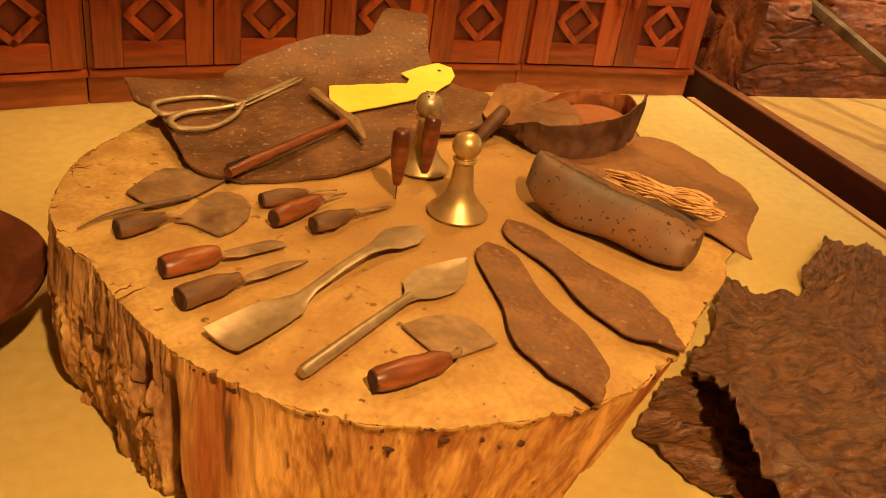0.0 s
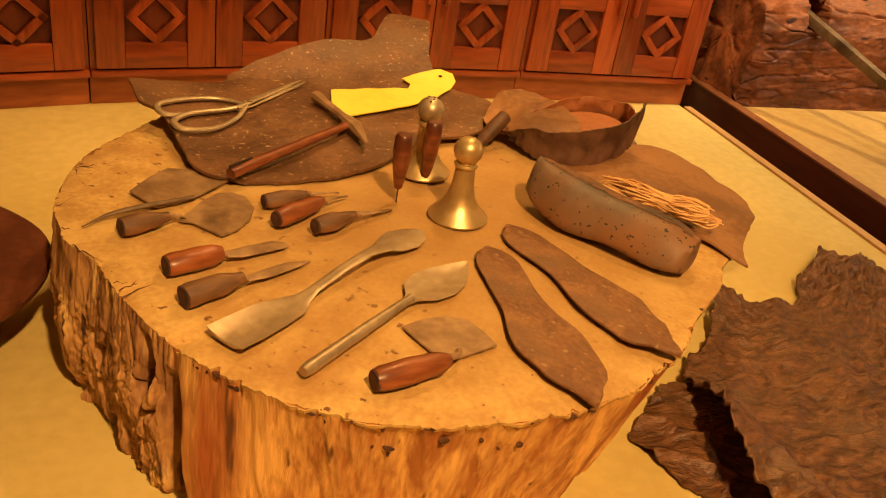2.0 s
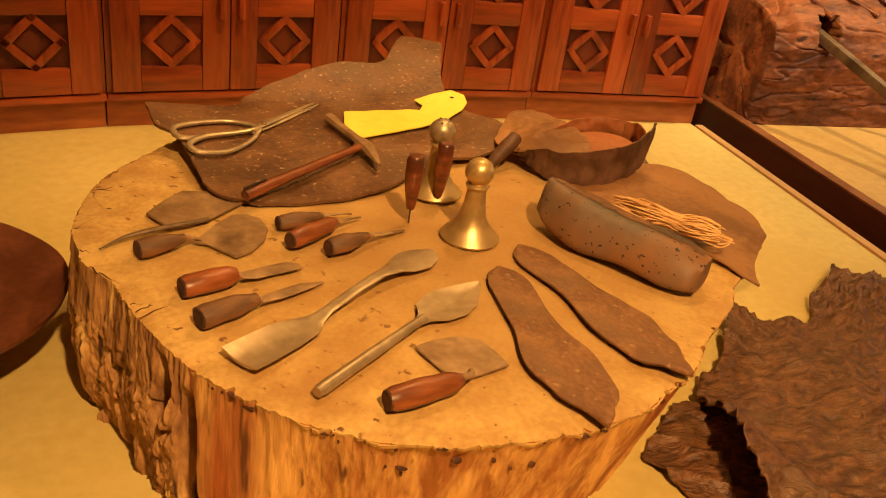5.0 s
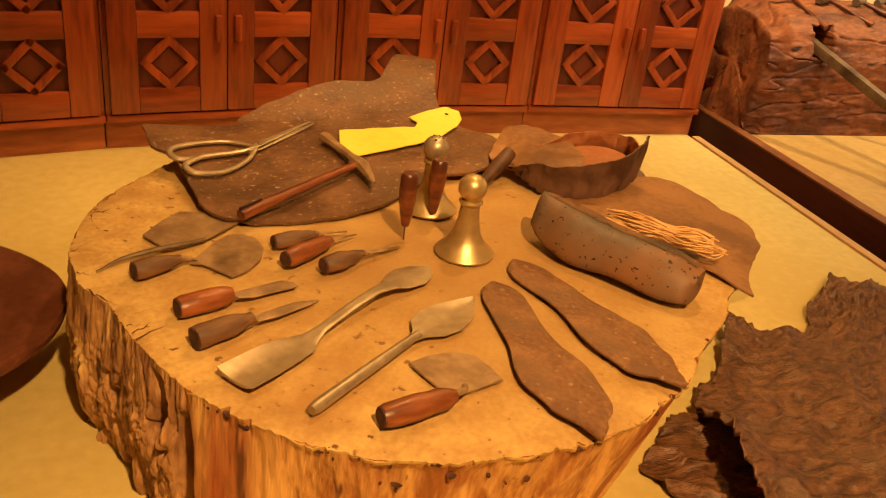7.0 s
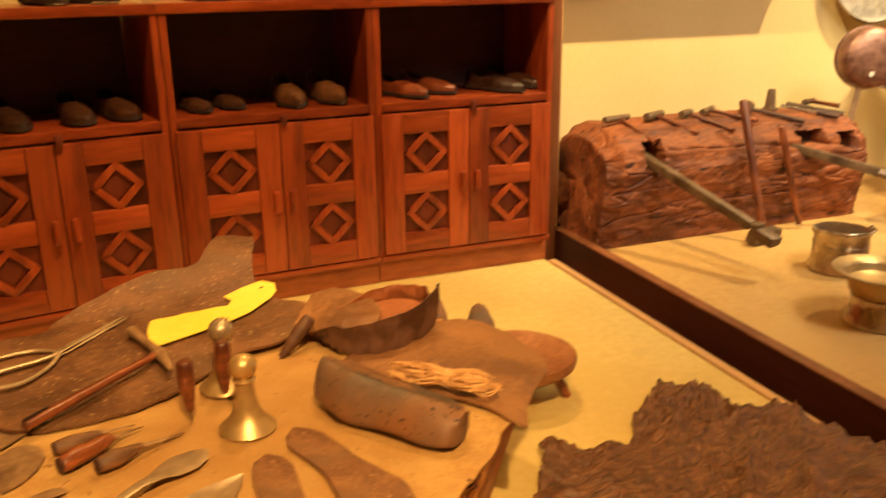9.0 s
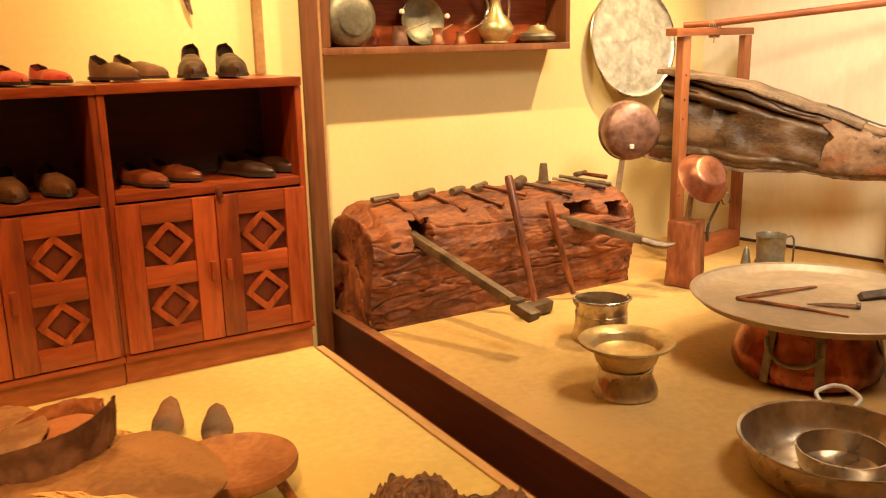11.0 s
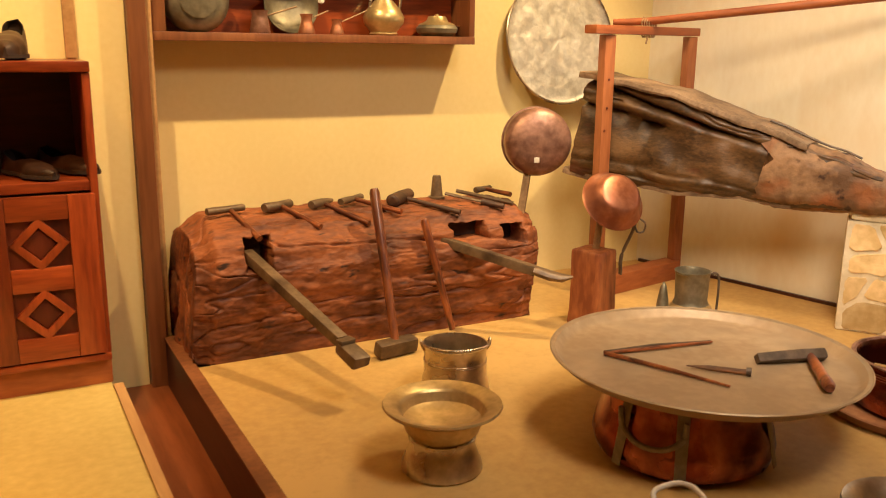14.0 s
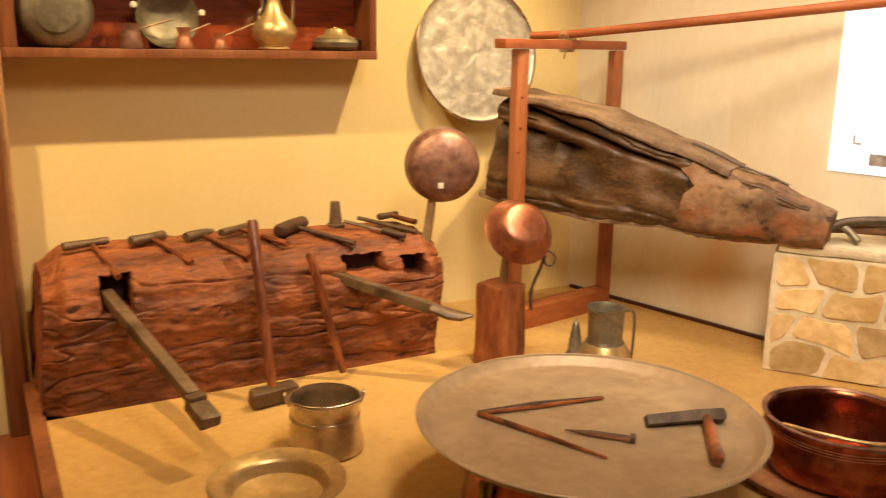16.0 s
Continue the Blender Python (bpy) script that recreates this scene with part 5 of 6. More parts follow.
# section of the trunk: (share of the way round, y, z)
SEC = [(0.00, 2.375, 0.0), (0.05, 2.362, 0.06), (0.13, 2.358, 0.16), (0.21, 2.362, 0.26), (0.28, 2.392, 0.335), (0.34, 2.45, 0.378), (0.42, 2.54, 0.398), (0.52, 2.66, 0.402), (0.59, 2.75, 0.375), (0.64, 2.79, 0.30), (0.74, 2.80, 0.15), (0.82, 2.79, 0.0), (1.00, 2.375, 0.0)]
SY, SZ = [(t, y) for t, y, _ in SEC], [(t, z) for t, _, z in SEC]
for i in range(nx + 1):
    u = i / nx
    x = LX0 + (LX1 - LX0) * u
    endl, endr = ease(0.0, 0.055, u), 1 - ease(0.955, 1.0, u)
    row = []
    for k in range(na):
        t = k / na
        y, z = curve_at(SY, t), curve_at(SZ, t)
        if t < 0.82:
            shrink = 0.86 + 0.14 * endl * (0.65 + 0.35 * endr)
            y = 2.58 + (y - 2.58) * shrink
            z = z * (0.90 + 0.10 * endl) * (1 - 0.04 * u) * (0.94 + 0.06 * endr)
            nrm = Vector((0, y - 2.58, (z - 0.17) * 1.2)).normalized()
            p = Vector((x * 2.2, y * 9, z * 9))
            d = 0.016 * noise.noise(p * 0.6) + 0.007 * noise.noise(Vector((x * 5, y * 20, z * 22)))
            patchy = ease(-0.12, 0.28, noise.noise(Vector((x * 3.5, y * 6, z * 7 + 5))))
            crack = abs(noise.noise(Vector((x * 1.1 + 3, y * 9, z * 10))) + 0.05 * noise.noise(Vector((x * 16, y * 12, z * 14))))
            d -= 0.012 * math.exp(-(crack / 0.022) ** 2) * patchy
            crack = abs(noise.noise(Vector((x * 3.0 + 7, y * 16, z * 26))) + 0.08 * noise.noise(Vector((x * 24, y * 20, z * 20))))
            d -= 0.008 * math.exp(-(crack / 0.04) ** 2) * (1 - 0.8 * patchy)
            pit = noise.noise(Vector((x * 17, y * 26, z * 34)))
            d += 0.005 * noise.noise(Vector((x * 22, y * 40, z * 46))) + 0.0022 * noise.noise(Vector((x * 60, y * 110, z * 120))) - 0.012 * max(0.0, pit - 0.42)
            hole = 0.0
            for sx, sz, hw, hh in SOCKETS:
                if t < 0.4:
                    q = max(abs(x - sx) / hw, abs(z - sz) / hh)
                    hole = max(hole, 1 - ease(0.92, 1.08, q + 0.16 * noise.noise(Vector((x * 30, z * 30, sx)))))
            if z > 0.004:
                y, z = y + nrm.y * d + 0.15 * hole, max(0.0, z + nrm.z * d)
        xx = x + (0.035 * (z / 0.4) if u < 0.5 else -0.0) * (1 - ease(0, 0.3, u)) + 0.05 * (1 - z / 0.4) * -1 * ease(0.9, 1, u) + 0.012 * noise.noise(Vector((y * 9, z * 9, u * 4)))
        row.append(own.verts.new((xx, y, z)))
    rows.append(row)
for a, b in zip(rows, rows[1:]):
    for k in range(na):
        own.faces.new((a[k], a[(k + 1) % na], b[(k + 1) % na], b[k]))
for row, out in ((rows[0], -1), (rows[-1], 1)):
    c = sum((v.co for v in row), Vector()) / na
    prev = row
    for q in range(1, 12):
        ring = []
        for v in row:
            p = c + (v.co - c) * (1 - q / 12)
            p.x += out * (0.010 * noise.noise(Vector((p.y * 12, p.z * 9, 5))) + 0.003 * noise.noise(Vector((p.y * 50, p.z * 30, 6))) - 0.010 * math.exp(-(noise.noise(Vector((p.y * 11, p.z * 5, 8))) / 0.06) ** 2))
            ring.append(own.verts.new(p))
        for k in range(na):
            own.faces.new((prev[k], prev[(k + 1) % na], ring[(k + 1) % na], ring[k]))
        prev = ring
    mid = own.verts.new(c)
    for k in range(na):
        own.faces.new((prev[k], prev[(k + 1) % na], mid))
part("trunk", own, M_LOG, log, "", True, 180)
# dark plates that stand in for the shade deep in the sockets
for sx, sz, hw, hh in SOCKETS:
    part("socket", box(hw * 2.1, 0.02, hh * 2.1, pose(sx, 2.485, sz), 0.003), M_INNER, log, "dark plate for the shade deep in a square hole")


def log_top(x, y):
    u = (x - LX0) / (LX1 - LX0)
    return curve_at([(2.36, 0.26), (2.395, 0.335), (2.45, 0.376), (2.54, 0.400), (2.66, 0.404), (2.75, 0.378)], y) * (1 - 0.04 * u) + 0.010


# anvil stakes in the sockets
def stake(a, b, foot, label):
    a, b = Vector(a), Vector(b)
    d = (b - a).normalized()
    s = thing("anvil_stake", Matrix.Translation(a) @ d.to_track_quat("X", "Z").to_matrix().to_4x4(), label, "anvil stake", "stakes set in the log")
    n = (b - a).length
    part("bar", box(n - 0.05, 0.032, 0.030, pose((n - 0.05) / 2 - 0.05, 0, 0), 0.004, None, 0.002), M_STAKE, s)
    if foot > 0:
        part("head", box(foot, 0.052, 0.034, pose(n - foot / 2, -0.006, -0.003), 0.008, None, 0.004), M_STAKE, s, "blunt iron end")
        part("step", box(0.030, 0.046, 0.016, pose(n - foot + 0.006, -0.006, 0.013, 0, -14, 0), 0.005, None, 0.002), M_STAKE, s)
    else:
        part("beak", tube([(n - 0.115, 0, 0.0), (n - 0.105, 0, 0.001), (n - 0.05, 0, -0.001), (n - 0.012, 0, 0.004), (n + 0.018, 0, 0.018)], [0.012, 0.025, 0.027, 0.022, 0.006], 10, 0.62), M_STAKE, s, "upturned iron beak")


stake((1.166, 2.385, 0.292), (1.300, 1.895, 0.128), 0.085, "long square iron anvil stake jutting out of the log")
stake((1.805, 2.385, 0.286), (2.085, 2.125, 0.192), 0, "square iron anvil stake with a beaked end in the log")


def mallet(m, label, h_len, h_rad, head, h_mat, head_mat, group="hammers on and by the log", category="hammer"):
    """A hammer with its handle along x from the origin to the head at x = h_len; head rows are (y, radius)."""
    t = thing("hammer", m, label, category, group)
    part("handle", tube([(0, 0, 0), (h_len * 0.3, 0, 0), (h_len, 0, 0)], [h_rad * 1.1, h_rad, h_rad * 0.85], 12, 0.9), h_mat, t)
    part("head", tube([(h_len, y, 0) for y, _ in head], [r for _, r in head], 14, 0.9), head_mat, t)
    return t


def on_log(x0, y0, x1, y1, lift):
    a, b = Vector((x0, y0, log_top(x0, y0) + lift)), Vector((x1, y1, log_top(x1, y1) + lift))
    d = (b - a).normalized()
    return Matrix.Translation(a) @ d.to_track_quat("X", "Z").to_matrix().to_4x4(), (b - a).length


NARROW = [(-0.05, 0.010), (-0.045, 0.012), (0, 0.011), (0.05, 0.013), (0.075, 0.012)]
BLOCK = [(-0.05, 0.012), (-0.046, 0.015), (0.0, 0.014), (0.062, 0.017), (0.066, 0.014)]
for x0, y0, x1, y1, head, hm_, label in (
        (1.185, 2.40, 1.140, 2.56, NARROW, M_STAKE, "small iron hammer with a wooden handle on the log"),
        (1.380, 2.42, 1.300, 2.57, BLOCK, M_STAKE, "square-faced iron hammer on the log"),
        (1.540, 2.42, 1.440, 2.57, [(-0.055, 0.006), (-0.03, 0.012), (0, 0.015), (0.05, 0.016), (0.056, 0.014)], M_STAKE, "cross-peen iron hammer on the log"),
        (1.665, 2.45, 1.560, 2.60, NARROW, M_STAKE, "long narrow iron hammer on the log"),
        (1.870, 2.43, 1.725, 2.58, [(-0.075, 0.014), (-0.07, 0.021), (0, 0.024), (0.08, 0.023), (0.086, 0.015)], M_DARKWOOD, "wooden mallet on the log"),
        (2.120, 2.52, 2.080, 2.63, [(-0.035, 0.008), (-0.03, 0.011), (0, 0.011), (0.045, 0.013), (0.05, 0.011)], M_STAKE, "little iron hammer on the log")):
    m, n = on_log(x0, y0, x1, y1, 0.012)
    mallet(m, label, n, 0.0095, head, M_HANDLE if hm_ is not M_DARKWOOD else M_DARKWOOD, hm_)
m, n = on_log(2.045, 2.44, 1.905, 2.60, 0.010)
ch = thing("iron_chisel", m, "long iron chisel with a wooden grip on the log", "chisel")
part("grip", tube([(0, 0, 0), (0.08, 0, 0)], [0.010, 0.012], 12), M_DARKWOOD, ch)
part("blade", tube([(0.078, 0, 0), (n, 0, 0)], [0.008, 0.010], 8, 0.6), M_STAKE, ch)
m, n = on_log(2.10, 2.47, 1.97, 2.64, 0.008)
ch = thing("iron_rod", m, "thin iron rod lying on the log", "rod")
part("rod", tube([(0, 0, 0), (n, 0, 0)], 0.007, 8), M_STAKE, ch)
wd = thing("iron_wedge", pose(1.893, 2.645, log_top(1.893, 2.645) - 0.014), "tapered iron wedge standing on the log", "wedge")
part("base", lathe([(0, 0), (0.030, 0), (0.030, 0.006), (0.022, 0.008), (0, 0.008)], 20), M_STAKE, wd)
part("cone", lathe([(0, 0.006), (0.022, 0.006), (0.015, 0.075), (0.013, 0.080), (0, 0.080)], 20), M_STAKE, wd)

# sledge and second hammer leaning on the log
a, b = Vector((1.548, 2.400, 0.478)), Vector((1.535, 2.215, 0.034))
m = Matrix.Translation(a) @ (b - a).to_track_quat("X", "Y").to_matrix().to_4x4()
sl = thing("sledge_hammer", m, "long-handled iron sledge hammer leaning on the log", "hammer", "hammers on and by the log")
n = (b - a).length
part("handle", tube([(0, 0, 0), (0.012, 0, 0), (0.2, 0, 0), (n, 0, 0)], [0.013, 0.0165, 0.0145, 0.0125], 14), M_HANDLE, sl)
head = box(0.135, 0.046, 0.048, along(1.466, 2.203, 1.602, 2.226, 0.030) @ pose(0.072, 0, 0, 12, 0, 0), 0.010, None, 0.003)
bmesh.ops.transform(head, matrix=m.inverted(), verts=head.verts[:])
part("head", head, M_STAKE, sl)
a, b = Vector((1.703, 2.366, 0.378)), Vector((1.775, 2.300, 0.022))
m = Matrix.Translation(a) @ (b - a).to_track_quat("X", "Y").to_matrix().to_4x4()
sl = thing("tool_handle", m, "thin red wooden tool handle leaning on the log", "tool handle")
n = (b - a).length
part("handle", tube([(0, 0, 0), (0.008, 0, 0), (0.15, 0, 0), (n, 0, 0)], [0.010, 0.0135, 0.0125, 0.0105], 12), M_HANDLE, sl)

# round pan on an iron stake
pn = thing("staked_pan", pose(2.130, 2.465, 0.335), "round dark copper pan upended on an iron stake in the log", "pan")
part("stake", tube([(0.0, 0.0, 0.0), (0.030, 0, 0.20)], [0.017, 0.015], 4), M_IRON, pn)
tilt = look((0, 0, 0), (-0.45, -1.0, 0.10))
face = Matrix.Translation((0.055, -0.01, 0.258)) @ tilt @ pose(0, 0, 0, 180, 0, 0)
part("bowl", lathe([(0, 0.042), (0.06, 0.040), (0.095, 0.032), (0.113, 0.016), (0.116, 0.0), (0.117, -0.03), (0.113, -0.045), (0.09, -0.046), (0, -0.046)], 44, face, None, 0.003), M_COPPERD, pn, "dented reddish bowl of the pan")
part("rim", lathe([(0.112, -0.044), (0.120, -0.045), (0.121, -0.050), (0.112, -0.051), (0.112, -0.044)], 44, face), M_COPPERD, pn)
part("patch", box(0.018, 0.018, 0.003, face @ pose(0.010, 0.062, 0.0405), 0.001), M_ENAMEL, pn, "small pale label")

# chopping block with copper ladle
bk = thing("wood_block", pose(2.256, 2.206, 0, 0, 0, 22), "upright hewn reddish wooden block", "wood block")
own = box(0.108, 0.112, 0.262, pose(0, 0, 0.131), 0.012)
bmesh.ops.subdivide_edges(own, edges=own.edges[:], cuts=4, use_grid_fill=True)
for v in own.verts:
    v.co += noise.noise_vector(v.co * 12) * 0.007
    v.co.x, v.co.y = v.co.x * (1.10 - 0.5 * v.co.z), v.co.y * (1.10 - 0.5 * v.co.z)
part("block", own, M_BLOCK, bk, "", True, 60)
ld = thing("copper_ladle", pose(2.268, 2.212, 0.235), "copper ladle pan propped on the wooden block by its iron handle", "ladle")
part("stake", tube([(0, 0.005, 0), (0.0, -0.02, 0.17)], [0.013, 0.011], 6), M_IRON, ld)
face = Matrix.Translation((0.012, -0.065, 0.200)) @ look((0, 0, 0), (-0.14, -0.86, 0.64)) @ pose(0, 0, 0, 180, 0, 0)
part("bowl", lathe([(0, 0.050), (0.055, 0.049), (0.068, 0.044), (0.082, 0.020), (0.100, -0.010), (0.106, -0.014), (0.098, -0.012), (0.080, 0.016), (0.064, 0.039), (0, 0.045)], 44, face, None, 0.0015), M_COPPERP, ld)
part("handle", tube(smooth_path([(0.085, -0.07, 0.15), (0.105, -0.06, 0.10), (0.085, -0.03, 0.0), (0.092, -0.02, -0.07)], 6), 0.0075, 8, 0.7), M_DARKIRON, ld)
part("hook", tube(smooth_path([(0.085, -0.085, 0.14), (0.115, -0.10, 0.12), (0.120, -0.09, 0.09), (0.095, -0.09, 0.088), (0.085, -0.085, 0.11)], 5), 0.003, 7), M_DARKIRON, ld)


def ring_handle(points, radius, seg=9):
    return tube(smooth_path(points, 7), radius, seg)


# bucket-shaped pot
pt = thing("tinned_pot", pose(1.568, 1.905, 0, 0, 0, -20), "small tinned copper pot with a wire bail handle", "pot")
part("body", lathe(vessel([(0, 0), (0.088, 0), (0.094, 0.006), (0.092, 0.02), (0.0855, 0.05), (0.083, 0.10), (0.084, 0.118), (0.087, 0.128), (0.089, 0.134)], 0.004), 48), M_TIN, pt)
for z in (0.086, 0.091):
    part("band", lathe([(0.083, z), (0.0855, z + 0.0012), (0.083, z + 0.0024)], 48), M_TIN, pt)
for s in (-1, 1):
    part("lug", ring_handle([(s * 0.084, -0.012, 0.118), (s * 0.092, -0.010, 0.134), (s * 0.094, 0, 0.145), (s * 0.092, 0.010, 0.134), (s * 0.084, 0.012, 0.118)], 0.0035), M_TIN, pt)
part("bail", ring_handle([(-0.094, 0, 0.140), (-0.080, -0.05, 0.142), (-0.03, -0.086, 0.142), (0.03, -0.086, 0.142), (0.080, -0.05, 0.142), (0.094, 0, 0.140)], 0.0035), M_TIN, pt, "wire bail folded down")

# footed bowl
bw = thing("footed_bowl", pose(1.330, 1.530, 0), "tinned copper footed bowl with a broad rim", "bowl")
part("foot", lathe([(0, 0), (0.080, 0), (0.090, 0.004), (0.088, 0.02), (0.076, 0.048), (0.068, 0.072), (0.070, 0.082), (0, 0.082)], 48), M_TIN, bw)
part("bowl", lathe([(0, 0.080), (0.070, 0.081), (0.082, 0.095), (0.092, 0.125), (0.100, 0.136), (0.128, 0.146), (0.132, 0.150), (0.130, 0.154), (0.102, 0.146), (0.096, 0.141), (0.086, 0.120), (0.060, 0.108), (0, 0.104)], 56), M_BRASS, bw)
part("gilt_inside", lathe([(0.094, 0.1395), (0.085, 0.1205), (0.060, 0.1092), (0, 0.1052), (0, 0.1046), (0.060, 0.1086), (0.0855, 0.1200), (0.0945, 0.1390)], 56), M_BRASS, bw, "worn golden inside of the bowl")
part("bead", lathe([(0.068, 0.070), (0.075, 0.074), (0.075, 0.079), (0.069, 0.083)], 48), M_TIN, bw)

# tray on the copper pot
TX, TY = 1.975, 1.412
cp = thing("copper_pot", pose(1.870, 1.360, 0, 0, 0, -24), "hammered copper pot with tarnished straps under the round tray", "pot")
part("body", lathe([(0, 0), (0.172, 0.0), (0.198, 0.018), (0.206, 0.045), (0.200, 0.08), (0.184, 0.115), (0.178, 0.145), (0.176, 0.165), (0.180, 0.176), (0, 0.176)], 64, None, None, 0.004), M_COPPERM, cp)
for a in (-150, -110, -40, 60):
    q = radians(a)
    own = ribbon([(0.0, 0.013, 0.013, 0.0), (0.05, 0.013, 0.013, 0.0), (0.15, 0.012, 0.012, 0.0)], 0.004)
    bmesh.ops.transform(own, matrix=pose(0, 0, 0, 0, 0, a) @ Matrix.Translation((0.181, 0, 0.168)) @ pose(0, 0, 0, 0, 78, 0), verts=own.verts[:])
    part("strap", own, M_GREENISH, cp, "grey-green tarnished metal strap")
part("ring", ring_handle([(0.198 * math.cos(radians(a)), 0.198 * math.sin(radians(a)), z) for a, z in ((-152, 0.150), (-150, 0.11), (-141, 0.085), (-130, 0.078), (-119, 0.085), (-110, 0.11), (-108, 0.150))], 0.0065), M_GREENISH, cp, "hanging ring handle")
tr = thing("round_tray", pose(TX, TY, 0.177), "large round dull tin tray resting on the copper pot", "tray")
part("dish", lathe([(0, 0), (0.335, 0.0), (0.343, 0.004), (0.356, 0.022), (0.364, 0.0245), (0.364, 0.027), (0.354, 0.0255), (0.340, 0.009), (0.331, 0.0045), (0, 0.0045)], 90), M_TRAY, tr)
part("rolled_rim", lathe([(0.361, 0.0235), (0.3655, 0.024), (0.3675, 0.027), (0.3645, 0.0295), (0.3605, 0.028)], 90), M_TRAY, tr)
TZ = 0.1825
tg = thing("iron_tongs", pose(1.785, 1.549, TZ), "thin open iron tongs lying on the tray", "tongs")
part("arm", tube([(0, 0, 0.006), (0.06, -0.145, 0.006), (0.117, -0.29, 0.004)], [0.006, 0.0055, 0.003], 8), M_HANDLE, tg, "reddish arm")
part("arm", tube([(0, 0, 0.006), (0.14, -0.012, 0.006), (0.298, -0.049, 0.005)], [0.006, 0.005, 0.003], 8), M_DARKIRON, tg)
part("arm", tube([(0.01, -0.004, 0.006), (0.13, -0.028, 0.007), (0.298, -0.054, 0.005)], [0.004, 0.005, 0.003], 8), M_HANDLE, tg)
ns = thing("iron_punch", along(1.903, 1.395, 2.003, 1.290, TZ), "tapered iron punch lying on the tray", "punch")
part("shaft", tube([(0, 0, 0.006), (0.05, 0, 0.007), (0.135, 0, 0.007)], [0.0015, 0.0065, 0.007], 8), M_HANDLE2, ns)
part("cap", tube([(0.132, 0, 0.009), (0.143, 0, 0.009)], 0.010, 12), M_DARKIRON, ns)
th = thing("tray_hammer", pose(2.070, 1.136, TZ), "black iron hammer with a carved brown handle on the tray", "hammer")
part("handle", tube([(0, 0, 0.014), (0.008, 0.010, 0.016), (0.045, 0.055, 0.015), (0.09, 0.11, 0.014), (0.135, 0.165, 0.014)], [0.010, 0.0145, 0.012, 0.013, 0.010], 12), M_HANDLE, th)
part("head", tube([(0.172, 0.148, 0.015), (0.167, 0.150, 0.015), (0.11, 0.170, 0.015), (0.004, 0.206, 0.012)], [0.010, 0.017, 0.017, 0.015], 4), M_DARKIRON, th)

# basin with a cup in it
bs = thing("tinned_basin", pose(1.385, 0.930, 0), "wide tinned copper basin with a bow handle", "basin")
part("body", lathe([(0, 0), (0.14, 0), (0.165, 0.012), (0.185, 0.05), (0.196, 0.088), (0.203, 0.092), (0.202, 0.096), (0.194, 0.094), (0.180, 0.055), (0.160, 0.018), (0.135, 0.007), (0, 0.006)], 64), M_TIN, bs)
part("bow_handle", ring_handle([(0.20 * math.cos(radians(a)) + o * math.cos(radians(33)), 0.20 * math.sin(radians(a)) + o * math.sin(radians(33)), 0.092 + z) for a, o, z in ((22, 0, 0), (19, 0.03, 0.012), (27, 0.052, 0.022), (33, 0.056, 0.024), (39, 0.052, 0.022), (47, 0.03, 0.012), (44, 0, 0))], 0.0055), M_ENAMEL, bs, "pale bow handle")
cup = thing("small_pot", pose(1.415, 0.925, 0.006), "small tinned pot standing in the basin", "pot")
part("body", lathe(vessel([(0, 0), (0.075, 0), (0.088, 0.008), (0.096, 0.035), (0.099, 0.056)], 0.004), 48), M_TIN, cup)

# copper cauldron on a dish
cd = thing("copper_cauldron", pose(2.578, 1.238, 0.014) @ Matrix.Diagonal((1, 1, 0.87, 1)), "red copper cauldron with an iron bail handle", "cauldron")
part("body", lathe(vessel([(0, 0), (0.14, 0), (0.165, 0.012), (0.176, 0.05), (0.174, 0.10), (0.166, 0.128), (0.168, 0.142), (0.174, 0.150)], 0.005), 64), M_COPPERM, cd)
for z in (0.112, 0.119, 0.126):
    part("band", lathe([(0.1685, z), (0.172, z + 0.0015), (0.1685, z + 0.003)], 64), M_COPPER, cd)
part("rim", lathe([(0.168, 0.146), (0.178, 0.149), (0.179, 0.154), (0.170, 0.156), (0.166, 0.150)], 64), M_COPPERD, cd)
part("bail", ring_handle([(-0.168, 0.03, 0.155), (-0.15, -0.06, 0.165), (-0.08, -0.145, 0.162), (0.03, -0.17, 0.160), (0.13, -0.11, 0.160), (0.168, 0.0, 0.155)], 0.005), M_BRASS, cd)
part("lug", box(0.05, 0.012, 0.018, pose(-0.07, -0.152, 0.148, 0, 0, -28), 0.003), M_GREENISH, cd)
ds = thing("wooden_dish", pose(2.56, 1.25, 0), "broad low brown dish under the cauldron", "dish")
part("dish", lathe([(0, 0), (0.19, 0), (0.215, 0.006), (0.232, 0.030), (0.226, 0.032), (0.205, 0.014), (0, 0.012)], 60), M_SEATW, ds)
en = thing("enamel_plate", pose(2.035, 0.895, 0), "pale rimmed metal plate on the platform", "plate")
part("dish", lathe([(0, 0), (0.09, 0), (0.115, 0.03), (0.132, 0.038), (0.130, 0.042), (0.11, 0.034), (0.086, 0.005), (0, 0.004)], 48), M_TIN, en)

# milk jug and little stake behind the tray
jg = thing("tin_jug", pose(2.505, 2.005, 0, 0, 0, -40), "dull tin jug with a thin iron handle", "jug")
part("body", lathe(vessel([(0, 0), (0.078, 0), (0.084, 0.008), (0.078, 0.06), (0.058, 0.095), (0.052, 0.110), (0.055, 0.195), (0.059, 0.206)], 0.003), 40), M_GREENISH, jg)
part("belly", lathe([(0.0845, 0.005), (0.0862, 0.012), (0.0805, 0.06), (0.061, 0.095), (0.058, 0.096)], 40), M_BRASS, jg, "brassy lower belly")
part("spout", ribbon([(0, 0.022, 0.022, 0.198), (0.018, 0.012, 0.012, 0.206), (0.03, 0.002, 0.002, 0.210)], 0.003, pose(0, 0, 0, 0, 0, 235) @ pose(0.055, 0, 0)), M_GREENISH, jg)
